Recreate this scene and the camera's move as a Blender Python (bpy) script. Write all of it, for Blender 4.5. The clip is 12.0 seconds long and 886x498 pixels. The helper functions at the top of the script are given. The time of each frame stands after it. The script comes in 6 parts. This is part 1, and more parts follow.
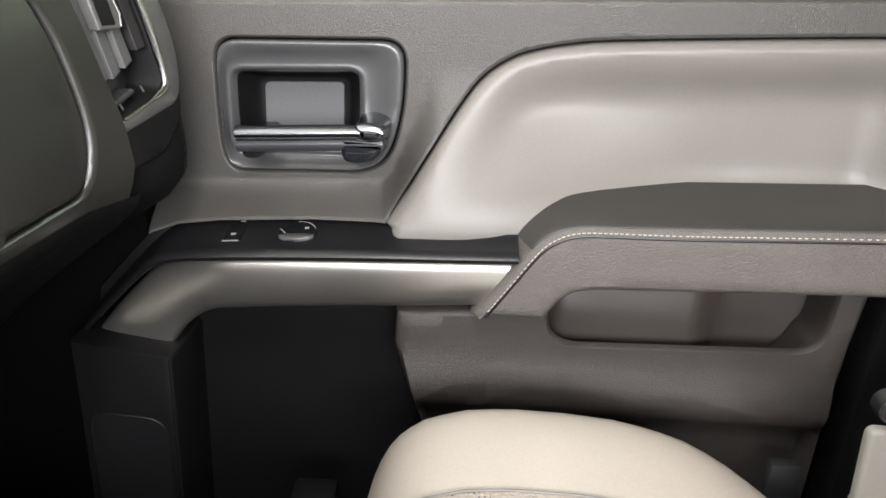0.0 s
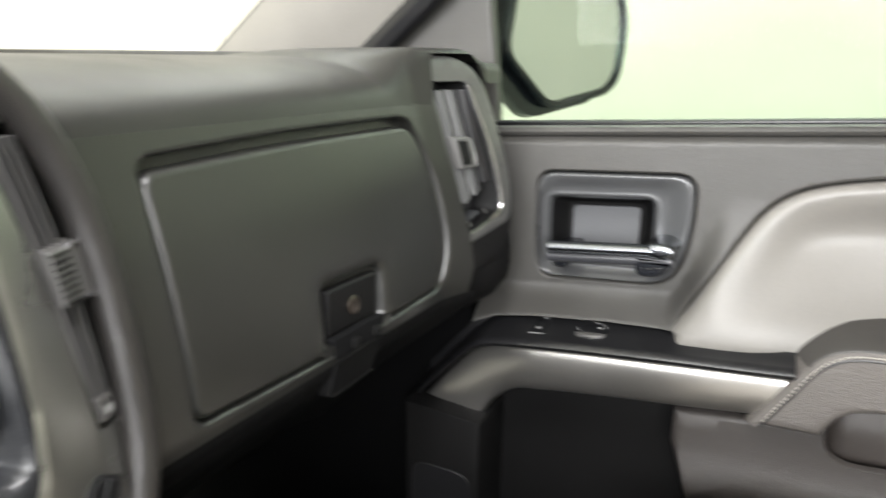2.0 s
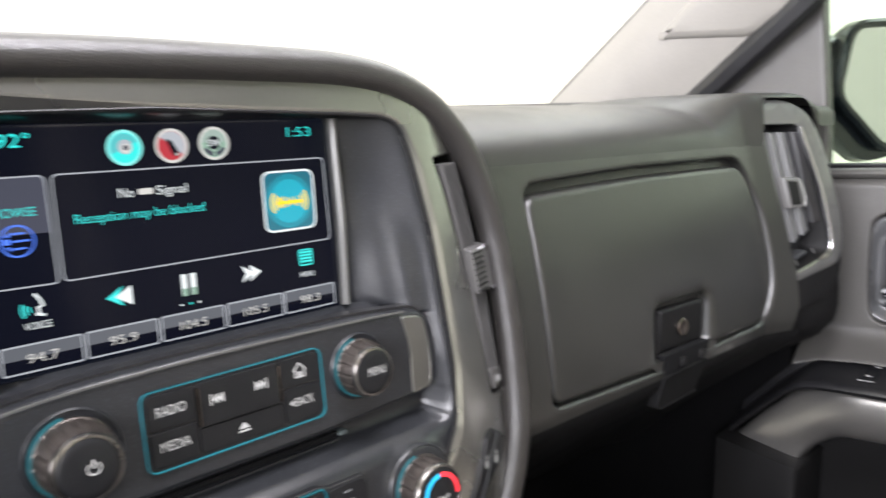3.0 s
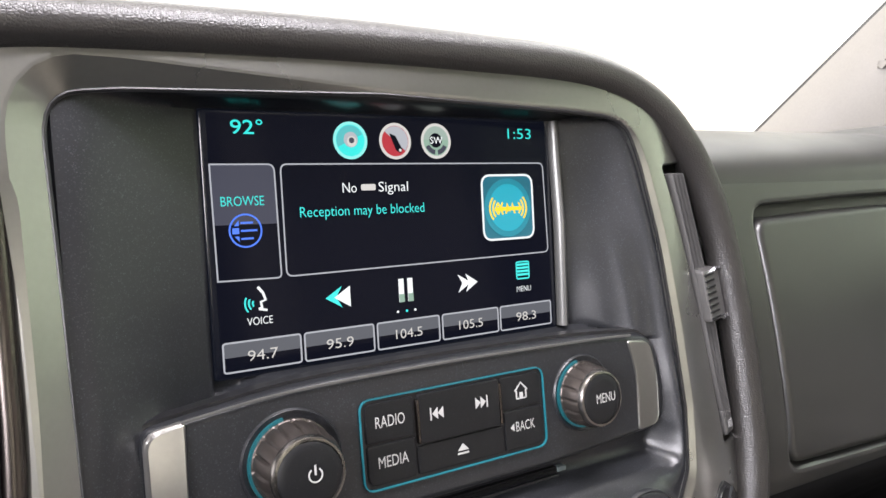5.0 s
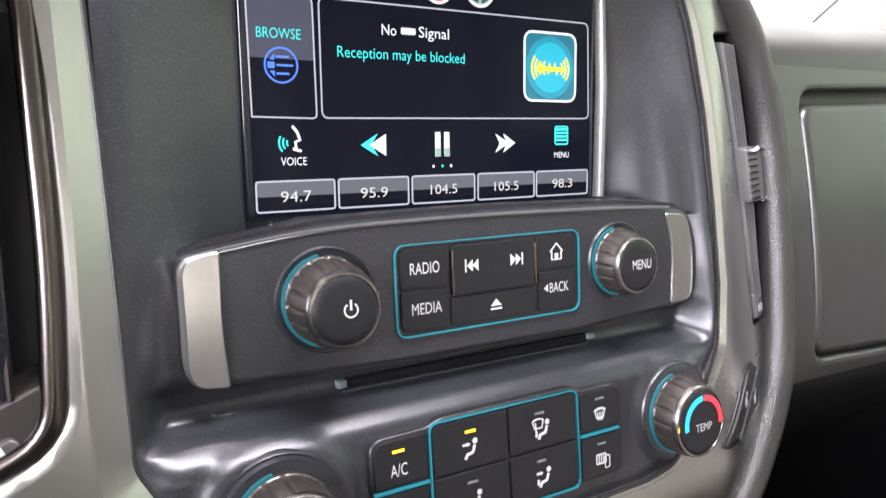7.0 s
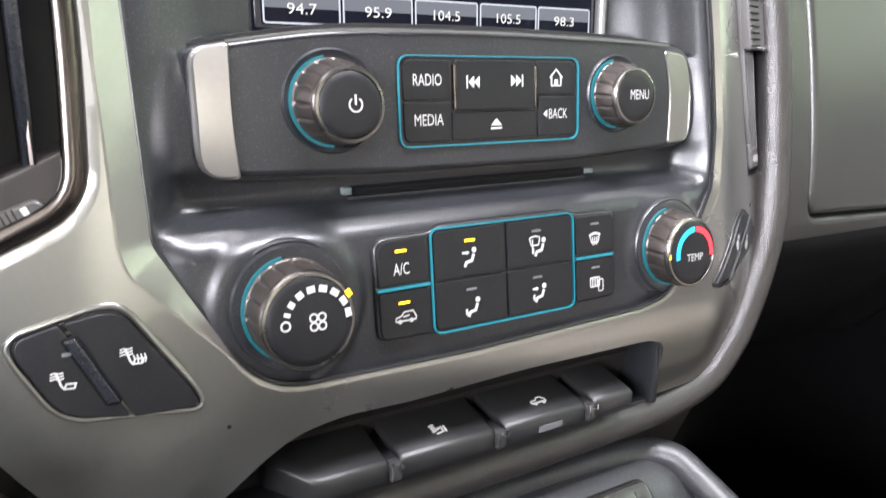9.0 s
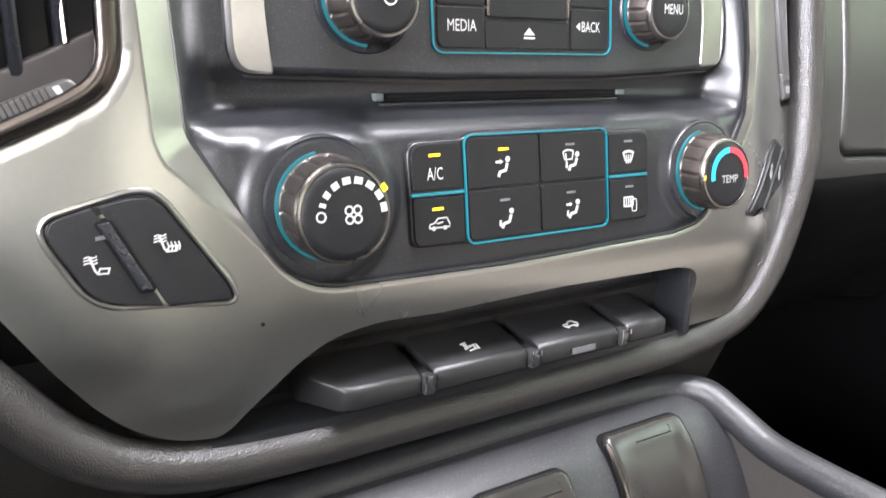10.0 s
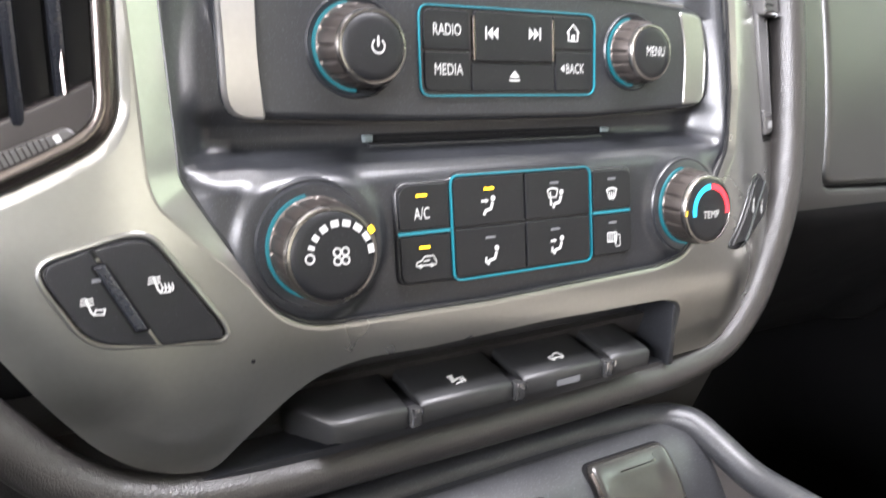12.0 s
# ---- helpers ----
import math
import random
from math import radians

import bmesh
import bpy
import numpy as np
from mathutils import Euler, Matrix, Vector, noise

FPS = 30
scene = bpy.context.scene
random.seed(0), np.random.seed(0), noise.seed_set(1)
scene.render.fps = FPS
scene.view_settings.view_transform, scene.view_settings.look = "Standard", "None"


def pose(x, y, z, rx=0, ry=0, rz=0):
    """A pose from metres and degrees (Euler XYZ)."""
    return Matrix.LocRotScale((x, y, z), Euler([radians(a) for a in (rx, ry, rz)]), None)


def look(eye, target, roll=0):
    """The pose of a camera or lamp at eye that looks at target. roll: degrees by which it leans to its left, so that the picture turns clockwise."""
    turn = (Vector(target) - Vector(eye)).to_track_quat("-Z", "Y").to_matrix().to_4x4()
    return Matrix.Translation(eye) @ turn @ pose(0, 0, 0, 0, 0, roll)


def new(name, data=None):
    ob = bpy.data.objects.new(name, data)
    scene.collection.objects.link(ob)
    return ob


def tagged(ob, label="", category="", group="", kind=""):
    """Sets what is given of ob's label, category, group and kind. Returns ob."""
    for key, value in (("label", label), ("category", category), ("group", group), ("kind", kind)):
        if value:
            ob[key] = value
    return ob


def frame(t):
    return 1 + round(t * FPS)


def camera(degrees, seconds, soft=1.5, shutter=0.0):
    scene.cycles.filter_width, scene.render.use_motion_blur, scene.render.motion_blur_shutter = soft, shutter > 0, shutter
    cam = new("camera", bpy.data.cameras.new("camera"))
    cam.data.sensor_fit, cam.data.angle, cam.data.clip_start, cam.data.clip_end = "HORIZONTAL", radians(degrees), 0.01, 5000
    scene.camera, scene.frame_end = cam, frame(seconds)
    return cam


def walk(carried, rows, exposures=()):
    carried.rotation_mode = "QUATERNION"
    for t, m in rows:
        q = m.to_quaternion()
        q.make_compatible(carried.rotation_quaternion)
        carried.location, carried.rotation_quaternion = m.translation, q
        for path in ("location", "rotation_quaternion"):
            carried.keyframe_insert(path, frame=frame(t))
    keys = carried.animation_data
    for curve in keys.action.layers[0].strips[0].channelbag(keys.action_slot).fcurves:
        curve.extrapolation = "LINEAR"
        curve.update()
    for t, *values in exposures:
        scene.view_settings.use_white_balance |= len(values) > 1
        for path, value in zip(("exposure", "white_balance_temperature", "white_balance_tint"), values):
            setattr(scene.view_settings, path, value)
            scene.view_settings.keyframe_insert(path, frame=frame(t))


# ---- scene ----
cam = camera(61.5, 12.0, shutter=0.5)
PATH = [
    (0, (0.004, -0.013, 0.736), (-0.033, 1.844, -0.005), 3.1),
    (0.5, (0.0, -0.018, 0.726), (-0.08, 1.854, 0.027), 2.5),
    (1, (0.006, -0.026, 0.742), (-0.177, 1.847, 0.067), 2.1),
    (1.5, (0.005, -0.073, 0.764), (-0.373, 1.793, 0.153), 1.3),
    (2, (0.017, -0.144, 0.778), (-0.766, 1.627, 0.279), 0.7),
    (2.5, (0.021, -0.202, 0.778), (-1.124, 1.38, 0.345), 0.1),
    (3, (0.027, -0.241, 0.772), (-1.383, 1.13, 0.411), -0.9),
    (3.5, (-0.001, -0.252, 0.76), (-1.563, 0.967, 0.488), -1.3),
    (3.7, (-0.015, -0.25, 0.755), (-1.61, 0.931, 0.508), -1.4),
    (5.3, (-0.025, -0.25, 0.737), (-1.706, 0.819, 0.554), -0.8),
    (5.5, (-0.026, -0.249, 0.735), (-1.711, 0.807, 0.526), -0.7),
    (6, (-0.031, -0.252, 0.722), (-1.708, 0.804, 0.453), -0.1),
    (6.5, (-0.036, -0.255, 0.711), (-1.705, 0.8, 0.391), 0.5),
    (8.3, (-0.031, -0.261, 0.693), (-1.676, 0.763, 0.197), 1.8),
    (8.5, (-0.023, -0.262, 0.682), (-1.665, 0.763, 0.177), 1.7),
    (9, (-0.016, -0.267, 0.659), (-1.65, 0.754, 0.123), 1.6),
    (9.5, (-0.015, -0.271, 0.643), (-1.653, 0.741, 0.102), 1.3),
    (10, (-0.017, -0.277, 0.621), (-1.664, 0.724, 0.087), 1.2),
    (10.5, (-0.019, -0.278, 0.614), (-1.676, 0.716, 0.099), 1.2),
    (11, (-0.02, -0.277, 0.612), (-1.683, 0.713, 0.108), 1.3),
    (11.5, (-0.02, -0.277, 0.612), (-1.68, 0.718, 0.107), 1.4),
    (12, (-0.009, -0.276, 0.633), (-1.663, 0.73, 0.133), 1.4),
]
walk(cam, [(t, look(eye, target, roll)) for t, eye, target, roll in PATH],
     exposures=[(0.0, 0.22, 6500, 8), (1.0, 0.26, 6500, 6), (2.0, 0.36, 6450, 5), (2.6, 0.48, 6350, 9), (3.7, 0.68, 6100, 12), (5.3, 0.48, 6350, 13), (5.6, 0.56, 6300, 13), (6.0, 0.92, 6200, 16), (6.7, 1.0, 6150, 16), (8.3, 1.15, 6130, 14), (9.5, 1.46, 6150, 12), (12.0, 1.55, 6170, 12)])

# ---- light: a white photo booth with ceiling and side lamps ----
world = bpy.data.worlds.new("world")
scene.world = world
world.use_nodes = True
world.node_tree.nodes["Background"].inputs[0].default_value = (0.9, 0.95, 1.0, 1)
world.node_tree.nodes["Background"].inputs[1].default_value = 0.05


def area_lamp(name, m, sx, sy, watts, colour):
    data = bpy.data.lights.new(name, "AREA")
    data.shape, data.size, data.size_y, data.energy, data.color = "RECTANGLE", sx, sy, watts, colour
    ob = new(name, data)
    ob.matrix_world = m
    return ob


area_lamp("front_ceiling_lamp", look((-2.0, 0.1, 2.5), (-2.0, 0.11, 0.0)), 2.4, 4.0, 74, (1.0, 0.985, 1.0))
area_lamp("passenger_side_lamp", look((0.2, 2.2, 2.5), (0.2, 2.21, 0.0)), 3.6, 1.2, 78, (0.99, 1.0, 1.0))
area_lamp("driver_side_lamp", look((0.55, -2.6, 1.32), (0.55, 0.2, 0.86)), 3.2, 0.95, 232, (1.0, 0.97, 1.0))
area_lamp("rear_ceiling_lamp", look((2.4, -1.4, 2.5), (2.4, -1.39, 0.0)), 2.0, 2.6, 6, (1.0, 0.97, 1.0))
# added fill light under the unseen roof, brightens upward faces of the stack
area_lamp("roof_fill_light", look((-0.08, -0.08, 1.2165), (-0.08, -0.079, 0.4)), 0.16, 0.44, 6.8, (1.0, 0.955, 0.98))


# ---- materials ----
def material(name, colour, rough=0.5, metal=0.0, grain=0.0, cell=0.0015, fine=0.0, vary=0.12, spec=0.5,
             glow=None, power=0.0, coat=0.0, speck=0.0):
    """grain: leather-like relief with cells of that size; fine: small noise relief; vary: blotches of tone and gloss;
    speck: share of fine pale grains in the moulded texture."""
    m = bpy.data.materials.new(name)
    m.use_nodes = True
    nt = m.node_tree
    b = nt.nodes["Principled BSDF"]
    b.inputs["Base Color"].default_value = (*colour, 1)
    b.inputs["Roughness"].default_value = rough
    b.inputs["Metallic"].default_value = metal
    b.inputs["Specular IOR Level"].default_value = spec
    b.inputs["Coat Weight"].default_value = coat
    b.inputs["Coat Roughness"].default_value = 0.10
    if glow:
        b.inputs["Emission Color"].default_value = (*glow, 1)
        b.inputs["Emission Strength"].default_value = power
    co = nt.nodes.new("ShaderNodeTexCoord")
    if vary:
        big = nt.nodes.new("ShaderNodeTexNoise")
        big.inputs["Scale"].default_value = 14
        big.inputs["Detail"].default_value = 6
        nt.links.new(co.outputs["Object"], big.inputs["Vector"])
        small = nt.nodes.new("ShaderNodeTexNoise")
        small.inputs["Scale"].default_value = 420
        small.inputs["Detail"].default_value = 3
        nt.links.new(co.outputs["Object"], small.inputs["Vector"])
        add = nt.nodes.new("ShaderNodeMath")
        add.operation = "ADD"
        nt.links.new(big.outputs["Fac"], add.inputs[0])
        nt.links.new(small.outputs["Fac"], add.inputs[1])
        ramp = nt.nodes.new("ShaderNodeMapRange")
        ramp.inputs["From Min"].default_value, ramp.inputs["From Max"].default_value = 0.6, 1.4
        ramp.inputs["To Min"].default_value, ramp.inputs["To Max"].default_value = 1 - vary, 1 + vary
        nt.links.new(add.outputs[0], ramp.inputs["Value"])
        mul = nt.nodes.new("ShaderNodeVectorMath")
        mul.operation = "SCALE"
        mul.inputs[0].default_value = colour
        nt.links.new(ramp.outputs[0], mul.inputs["Scale"])
        nt.links.new(mul.outputs[0], b.inputs["Base Color"])
        if speck:
            cells = nt.nodes.new("ShaderNodeTexVoronoi")
            cells.inputs["Scale"].default_value = 2600
            nt.links.new(co.outputs["Object"], cells.inputs["Vector"])
            pick = nt.nodes.new("ShaderNodeMapRange")
            pick.inputs["From Min"].default_value, pick.inputs["From Max"].default_value = 1 - speck, 1.0
            pick.inputs["To Min"].default_value, pick.inputs["To Max"].default_value = 1.0, 4.2
            nt.links.new(cells.outputs["Color"], pick.inputs["Value"])
            grains = nt.nodes.new("ShaderNodeVectorMath")
            grains.operation = "SCALE"
            nt.links.new(mul.outputs[0], grains.inputs[0])
            nt.links.new(pick.outputs[0], grains.inputs["Scale"])
            nt.links.new(grains.outputs[0], b.inputs["Base Color"])
        gloss = nt.nodes.new("ShaderNodeMapRange")
        gloss.inputs["From Min"].default_value, gloss.inputs["From Max"].default_value = 0.3, 0.7
        gloss.inputs["To Min"].default_value = max(0.02, rough * (1 - vary))
        gloss.inputs["To Max"].default_value = min(1.0, rough * (1 + vary))
        nt.links.new(big.outputs["Fac"], gloss.inputs["Value"])
        nt.links.new(gloss.outputs[0], b.inputs["Roughness"])
    if grain or fine:
        bump = nt.nodes.new("ShaderNodeBump")
        bump.inputs["Distance"].default_value = 0.001
        if grain:
            vor = nt.nodes.new("ShaderNodeTexVoronoi")
            vor.feature = "DISTANCE_TO_EDGE"
            vor.inputs["Scale"].default_value = 1 / cell
            nt.links.new(co.outputs["Object"], vor.inputs["Vector"])
            cut = nt.nodes.new("ShaderNodeMapRange")
            cut.inputs["From Max"].default_value = 0.25
            nt.links.new(vor.outputs["Distance"], cut.inputs["Value"])
            bump.inputs["Strength"].default_value = grain
            nt.links.new(cut.outputs[0], bump.inputs["Height"])
        else:
            nz = nt.nodes.new("ShaderNodeTexNoise")
            nz.inputs["Scale"].default_value = 2400
            nz.inputs["Detail"].default_value = 2
            nt.links.new(co.outputs["Object"], nz.inputs["Vector"])
            bump.inputs["Strength"].default_value = fine
            nt.links.new(nz.outputs["Fac"], bump.inputs["Height"])
        nt.links.new(bump.outputs[0], b.inputs["Normal"])
    return m


M_LEATHER = material("dark grained vinyl", (0.0205, 0.0190, 0.0178), 0.36, spec=0.65, grain=0.19, cell=0.0013)
M_ARM = material("armrest leather", (0.118, 0.108, 0.100), 0.44, grain=0.45, cell=0.0024)
M_PANEL = material("grained door plastic", (0.048, 0.043, 0.040), 0.40, grain=0.28, cell=0.0017)
M_DASH = material("soft dash skin", (0.0170, 0.0168, 0.0147), 0.45, spec=0.5, grain=0.06, cell=0.0009)
M_LID = material("satin glovebox plastic", (0.0125, 0.0127, 0.0113), 0.36, spec=0.9, fine=0.05)
M_DOOR = material("door skin grained", (0.058, 0.056, 0.052), 0.42, grain=0.21, cell=0.0017)
# colour lowered to near black so that it carries the deep shade low down
M_LOWER = material("lower hard plastic darkened for shade", (0.0070, 0.0069, 0.0070), 0.52, spec=0.15, grain=0.14, cell=0.0011)
# darker copy of M_LOWER: the shade below the glovebox put into the colour
M_UNDER = material("undercut plastic with shade in its colour", (0.0042, 0.0042, 0.0044), 0.7, spec=0.12, grain=0.10, cell=0.0011)
M_DARK = material("fascia plastic", (0.0126, 0.0134, 0.0152), 0.32, spec=0.5, fine=0.07, vary=0.08, speck=0.25)
# near black that gives slots, notches and gaps their shade by colour
M_HOLE = material("near black for shaded hollows", (0.004, 0.004, 0.0045), 0.8, spec=0.15, vary=0.0)
M_BRONZE = material("smoked bronze chrome", (0.098, 0.086, 0.080), 0.26, 1.0, vary=0.05)
# lighter copy of the silver: the left end's bright reflection put into the colour
M_ENDS = material("silver paint lightened for its reflection", (0.56, 0.545, 0.52), 0.32, 0.93, vary=0.05, coat=0.3)
M_RIMS = material("polished knob rim", (0.21, 0.198, 0.188), 0.27, 1.0, vary=0.05)
M_SLAT = material("grey vent slat", (0.080, 0.078, 0.076), 0.36, vary=0.08, fine=0.1)
M_CUP = material("dark brown grained plastic", (0.052, 0.045, 0.041), 0.38, grain=0.20, cell=0.0012)
M_PAD = material("armrest vinyl darkened for its less lit top", (0.040, 0.037, 0.034), 0.46, grain=0.10, cell=0.0016)
M_SLOTEND = material("pale grey-green plastic", (0.085, 0.105, 0.105), 0.5, vary=0.05)
M_SIDE = material("brown-grey console wall", (0.060, 0.054, 0.051), 0.40, grain=0.10, cell=0.0012)
M_BUTTON = material("button plastic", (0.0065, 0.0068, 0.0078), 0.38, spec=0.34, fine=0.15, speck=0.12)
M_KEY = material("tray key plastic", (0.0125, 0.0128, 0.0130), 0.40, spec=0.5, fine=0.15, speck=0.10)
M_BLACK = material("black plastic", (0.010, 0.010, 0.011), 0.35, vary=0.1)
M_GLOSS = material("satin black", (0.012, 0.013, 0.016), 0.22, vary=0.1)
M_SILVER = material("satin silver paint", (0.287, 0.285, 0.268), 0.28, 0.93, vary=0.04, coat=0.12)
M_VENT = material("grey vent frame", (0.13, 0.13, 0.125), 0.34, 0.5, vary=0.06)
M_TRIM = material("brushed silver trim", (0.60, 0.585, 0.555), 0.31, 0.94, vary=0.05)
M_CHROME = material("chrome", (0.58, 0.58, 0.60), 0.15, 1.0, vary=0.0)
M_SMOKE = material("smoked chrome", (0.19, 0.165, 0.150), 0.24, 1.0, vary=0.06)
M_KNOB = material("knob grip metal", (0.070, 0.060, 0.054), 0.36, 0.75, vary=0.12)
M_CREAM = material("cream vinyl", (0.190, 0.181, 0.167), 0.42, grain=0.05, cell=0.0014, vary=0.06)
M_SEAT = material("cream leather", (0.40, 0.36, 0.315), 0.48, grain=0.08, cell=0.0016, vary=0.06)
M_PERF = material("perforated cream leather", (0.35, 0.31, 0.265), 0.55, grain=0.6, cell=0.004, vary=0.06)
nt = M_PERF.node_tree
pores = nt.nodes.new("ShaderNodeTexVoronoi")
pores.inputs["Scale"].default_value = 260
pores.inputs["Randomness"].default_value = 0.15
pore_edge = nt.nodes.new("ShaderNodeMapRange")
pore_edge.inputs["From Min"].default_value, pore_edge.inputs["From Max"].default_value = 0.14, 0.26
pore_edge.inputs["To Min"].default_value, pore_edge.inputs["To Max"].default_value = 0.2, 1.0
pore_tone = nt.nodes.new("ShaderNodeVectorMath")
pore_tone.operation = "SCALE"
base = nt.nodes["Principled BSDF"].inputs["Base Color"]
nt.links.new(nt.nodes["Texture Coordinate"].outputs["Object"], pores.inputs["Vector"])
nt.links.new(pores.outputs["Distance"], pore_edge.inputs["Value"])
nt.links.new(base.links[0].from_socket, pore_tone.inputs[0])
nt.links.new(pore_edge.outputs[0], pore_tone.inputs["Scale"])
nt.links.new(pore_tone.outputs[0], base)
M_PILLAR = material("cream pillar plastic", (0.205, 0.195, 0.176), 0.55, fine=0.1, vary=0.06)
M_BEZEL = material("grey handle bezel", (0.10, 0.102, 0.105), 0.29, 0.3, vary=0.06)
M_VANE = material("grey vent vane", (0.095, 0.096, 0.096), 0.42, 0.1, vary=0.06)
M_MARK = material("grey print", (0.28, 0.28, 0.28), 0.5, vary=0.0)
M_PULL = material("dark polished pull", (0.22, 0.23, 0.25), 0.26, 1.0, vary=0.0)
M_GRIP = material("dark grey grip", (0.040, 0.041, 0.046), 0.30, vary=0.05)
M_PATCH = material("grey flocking", (0.10, 0.102, 0.108), 0.7, fine=0.2)
M_THREAD = material("light thread", (0.55, 0.52, 0.46), 0.7, vary=0.0)
M_CONSOLE = material("console plastic", (0.0235, 0.0243, 0.0262), 0.36, grain=0.12, cell=0.0009, speck=0.2)
# near-black colour holds the footwell's deep shadow
M_CARPET = material("carpet darkened for footwell shade", (0.004, 0.004, 0.0043), 0.95, spec=0.05, fine=0.8)
M_BODY = material("roof lining", (0.55, 0.52, 0.47), 0.9, fine=0.3)
M_REAR = material("rear cab trim", (0.106, 0.110, 0.107), 0.6, fine=0.2)
M_SHELL = material("body shell", (0.03, 0.03, 0.032), 0.4)
M_WALL = material("white booth wall", (0.84, 0.81, 0.72), 0.6, vary=0.03)
M_FLOOR = material("grey booth floor", (0.38, 0.38, 0.36), 0.45, vary=0.15)
M_SEAM = material("grey joint", (0.55, 0.53, 0.49), 0.7, vary=0.0)
M_PRINT = material("pale grey print", (0.36, 0.36, 0.35), 0.5, vary=0.0, glow=(0.9, 0.92, 0.9), power=0.03)
M_LENS = material("glowing lens of the added roof lamp", (0.7, 0.69, 0.67), 0.4, vary=0.0, glow=(1.0, 0.96, 0.92), power=1.5)
M_TEALLINE = material("teal light line", (0.01, 0.09, 0.11), 0.35, vary=0.0, glow=(0.012, 0.32, 0.42), power=0.15)
M_TEALDIM = material("dim teal light", (0.008, 0.05, 0.06), 0.35, vary=0.0, glow=(0.01, 0.28, 0.33), power=0.12)
M_AMBER = material("amber lamp", (0.8, 0.5, 0.02), 0.4, vary=0.0, glow=(1.0, 0.62, 0.0), power=0.8)
M_RED = material("red print", (0.7, 0.03, 0.04), 0.4, vary=0.0, glow=(0.9, 0.02, 0.04), power=0.45)
M_BLUE = material("blue print", (0.02, 0.35, 0.6), 0.4, vary=0.0, glow=(0.02, 0.4, 0.7), power=0.4)
M_SCREEN = material("display glass", (0.003, 0.003, 0.004), 0.12, vary=0.0, glow=(0.002, 0.003, 0.006), power=1.0)
M_UIW = material("display white", (0.01, 0.01, 0.01), 0.35, spec=0.15, vary=0.0, glow=(0.75, 0.78, 0.76), power=1.0)
M_UIG = material("display grey line", (0.01, 0.01, 0.01), 0.35, spec=0.15, vary=0.0, glow=(0.35, 0.36, 0.38), power=1.0)
M_UIT = material("display teal", (0.02, 0.05, 0.05), 0.35, spec=0.15, vary=0.0, glow=(0.025, 0.60, 0.54), power=1.0)
M_UIB = material("display blue", (0.02, 0.02, 0.05), 0.35, spec=0.15, vary=0.0, glow=(0.05, 0.16, 0.70), power=1.0)
M_UID = material("display slate", (0.004, 0.004, 0.006), 0.15, spec=0.1, vary=0.0, glow=(0.050, 0.052, 0.068), power=1.0)
M_UIK = material("display key sheen", (0.004, 0.004, 0.006), 0.15, spec=0.1, vary=0.0, glow=(0.092, 0.096, 0.104), power=1.0)
M_UIE = material("display pale ring", (0.01, 0.01, 0.01), 0.35, spec=0.15, vary=0.0, glow=(0.52, 0.50, 0.46), power=1.0)
M_UIC = material("display pale teal ring", (0.01, 0.02, 0.02), 0.35, spec=0.15, vary=0.0, glow=(0.22, 0.66, 0.60), power=1.0)
M_UIN = material("display navy", (0.001, 0.001, 0.002), 0.12, spec=0.08, vary=0.0, glow=(0.0030, 0.0036, 0.0070), power=1.0)
M_UIS = material("display icon teal", (0.02, 0.05, 0.05), 0.35, spec=0.15, vary=0.0, glow=(0.0, 0.075, 0.12), power=1.0)
M_UIS2 = material("display icon pale", (0.02, 0.05, 0.05), 0.35, spec=0.15, vary=0.0, glow=(0.0, 0.27, 0.36), power=1.0)
M_UIM = material("display icon mid teal", (0.02, 0.05, 0.05), 0.35, spec=0.15, vary=0.0, glow=(0.0, 0.16, 0.22), power=1.0)
M_GLOSST = material("display pale teal", (0.01, 0.01, 0.01), 0.35, spec=0.1, vary=0.0, glow=(0.08, 0.40, 0.40), power=1.0)
M_GLOSSG = material("display pale grey", (0.01, 0.01, 0.01), 0.35, spec=0.1, vary=0.0, glow=(0.27, 0.34, 0.29), power=1.0)
M_UIY = material("display yellow", (0.05, 0.05, 0.0), 0.35, spec=0.15, vary=0.0, glow=(0.85, 0.55, 0.03), power=1.0)
M_UIR = material("display red", (0.05, 0.0, 0.0), 0.35, spec=0.15, vary=0.0, glow=(0.34, 0.035, 0.045), power=1.0)
M_UIP = material("display pale green", (0.01, 0.01, 0.01), 0.35, spec=0.15, vary=0.0, glow=(0.22, 0.33, 0.25), power=1.0)


def glass_material(name, tint, rough=0.0):
    m = bpy.data.materials.new(name)
    m.use_nodes = True
    nt = m.node_tree
    out = nt.nodes["Material Output"]
    clear, shine, mix, fres = (nt.nodes.new(k) for k in ("ShaderNodeBsdfTransparent", "ShaderNodeBsdfGlossy", "ShaderNodeMixShader", "ShaderNodeLayerWeight"))
    clear.inputs[0].default_value = (*tint, 1)
    shine.inputs["Roughness"].default_value = rough
    fres.inputs["Blend"].default_value = 0.06
    nt.links.new(fres.outputs["Facing"], mix.inputs[0])
    nt.links.new(clear.outputs[0], mix.inputs[1])
    nt.links.new(shine.outputs[0], mix.inputs[2])
    nt.links.new(mix.outputs[0], out.inputs[0])
    return m


M_CLIP = material("clear plastic", (0.030, 0.030, 0.030), 0.07, vary=0.0, spec=1.0)
M_SILL = material("glossy brown-black sill", (0.020, 0.0175, 0.0165), 0.27, vary=0.06)
M_WHEEL = material("dark brown-grey wheel", (0.038, 0.036, 0.034), 0.34, vary=0.08, fine=0.1)
M_COVER = material("glossy brown-black plastic", (0.022, 0.021, 0.019), 0.22, vary=0.1)
M_GLASS = glass_material("side glass", (0.70, 0.770, 0.715))
M_SHIELD = glass_material("windshield glass", (0.94, 0.95, 0.93))


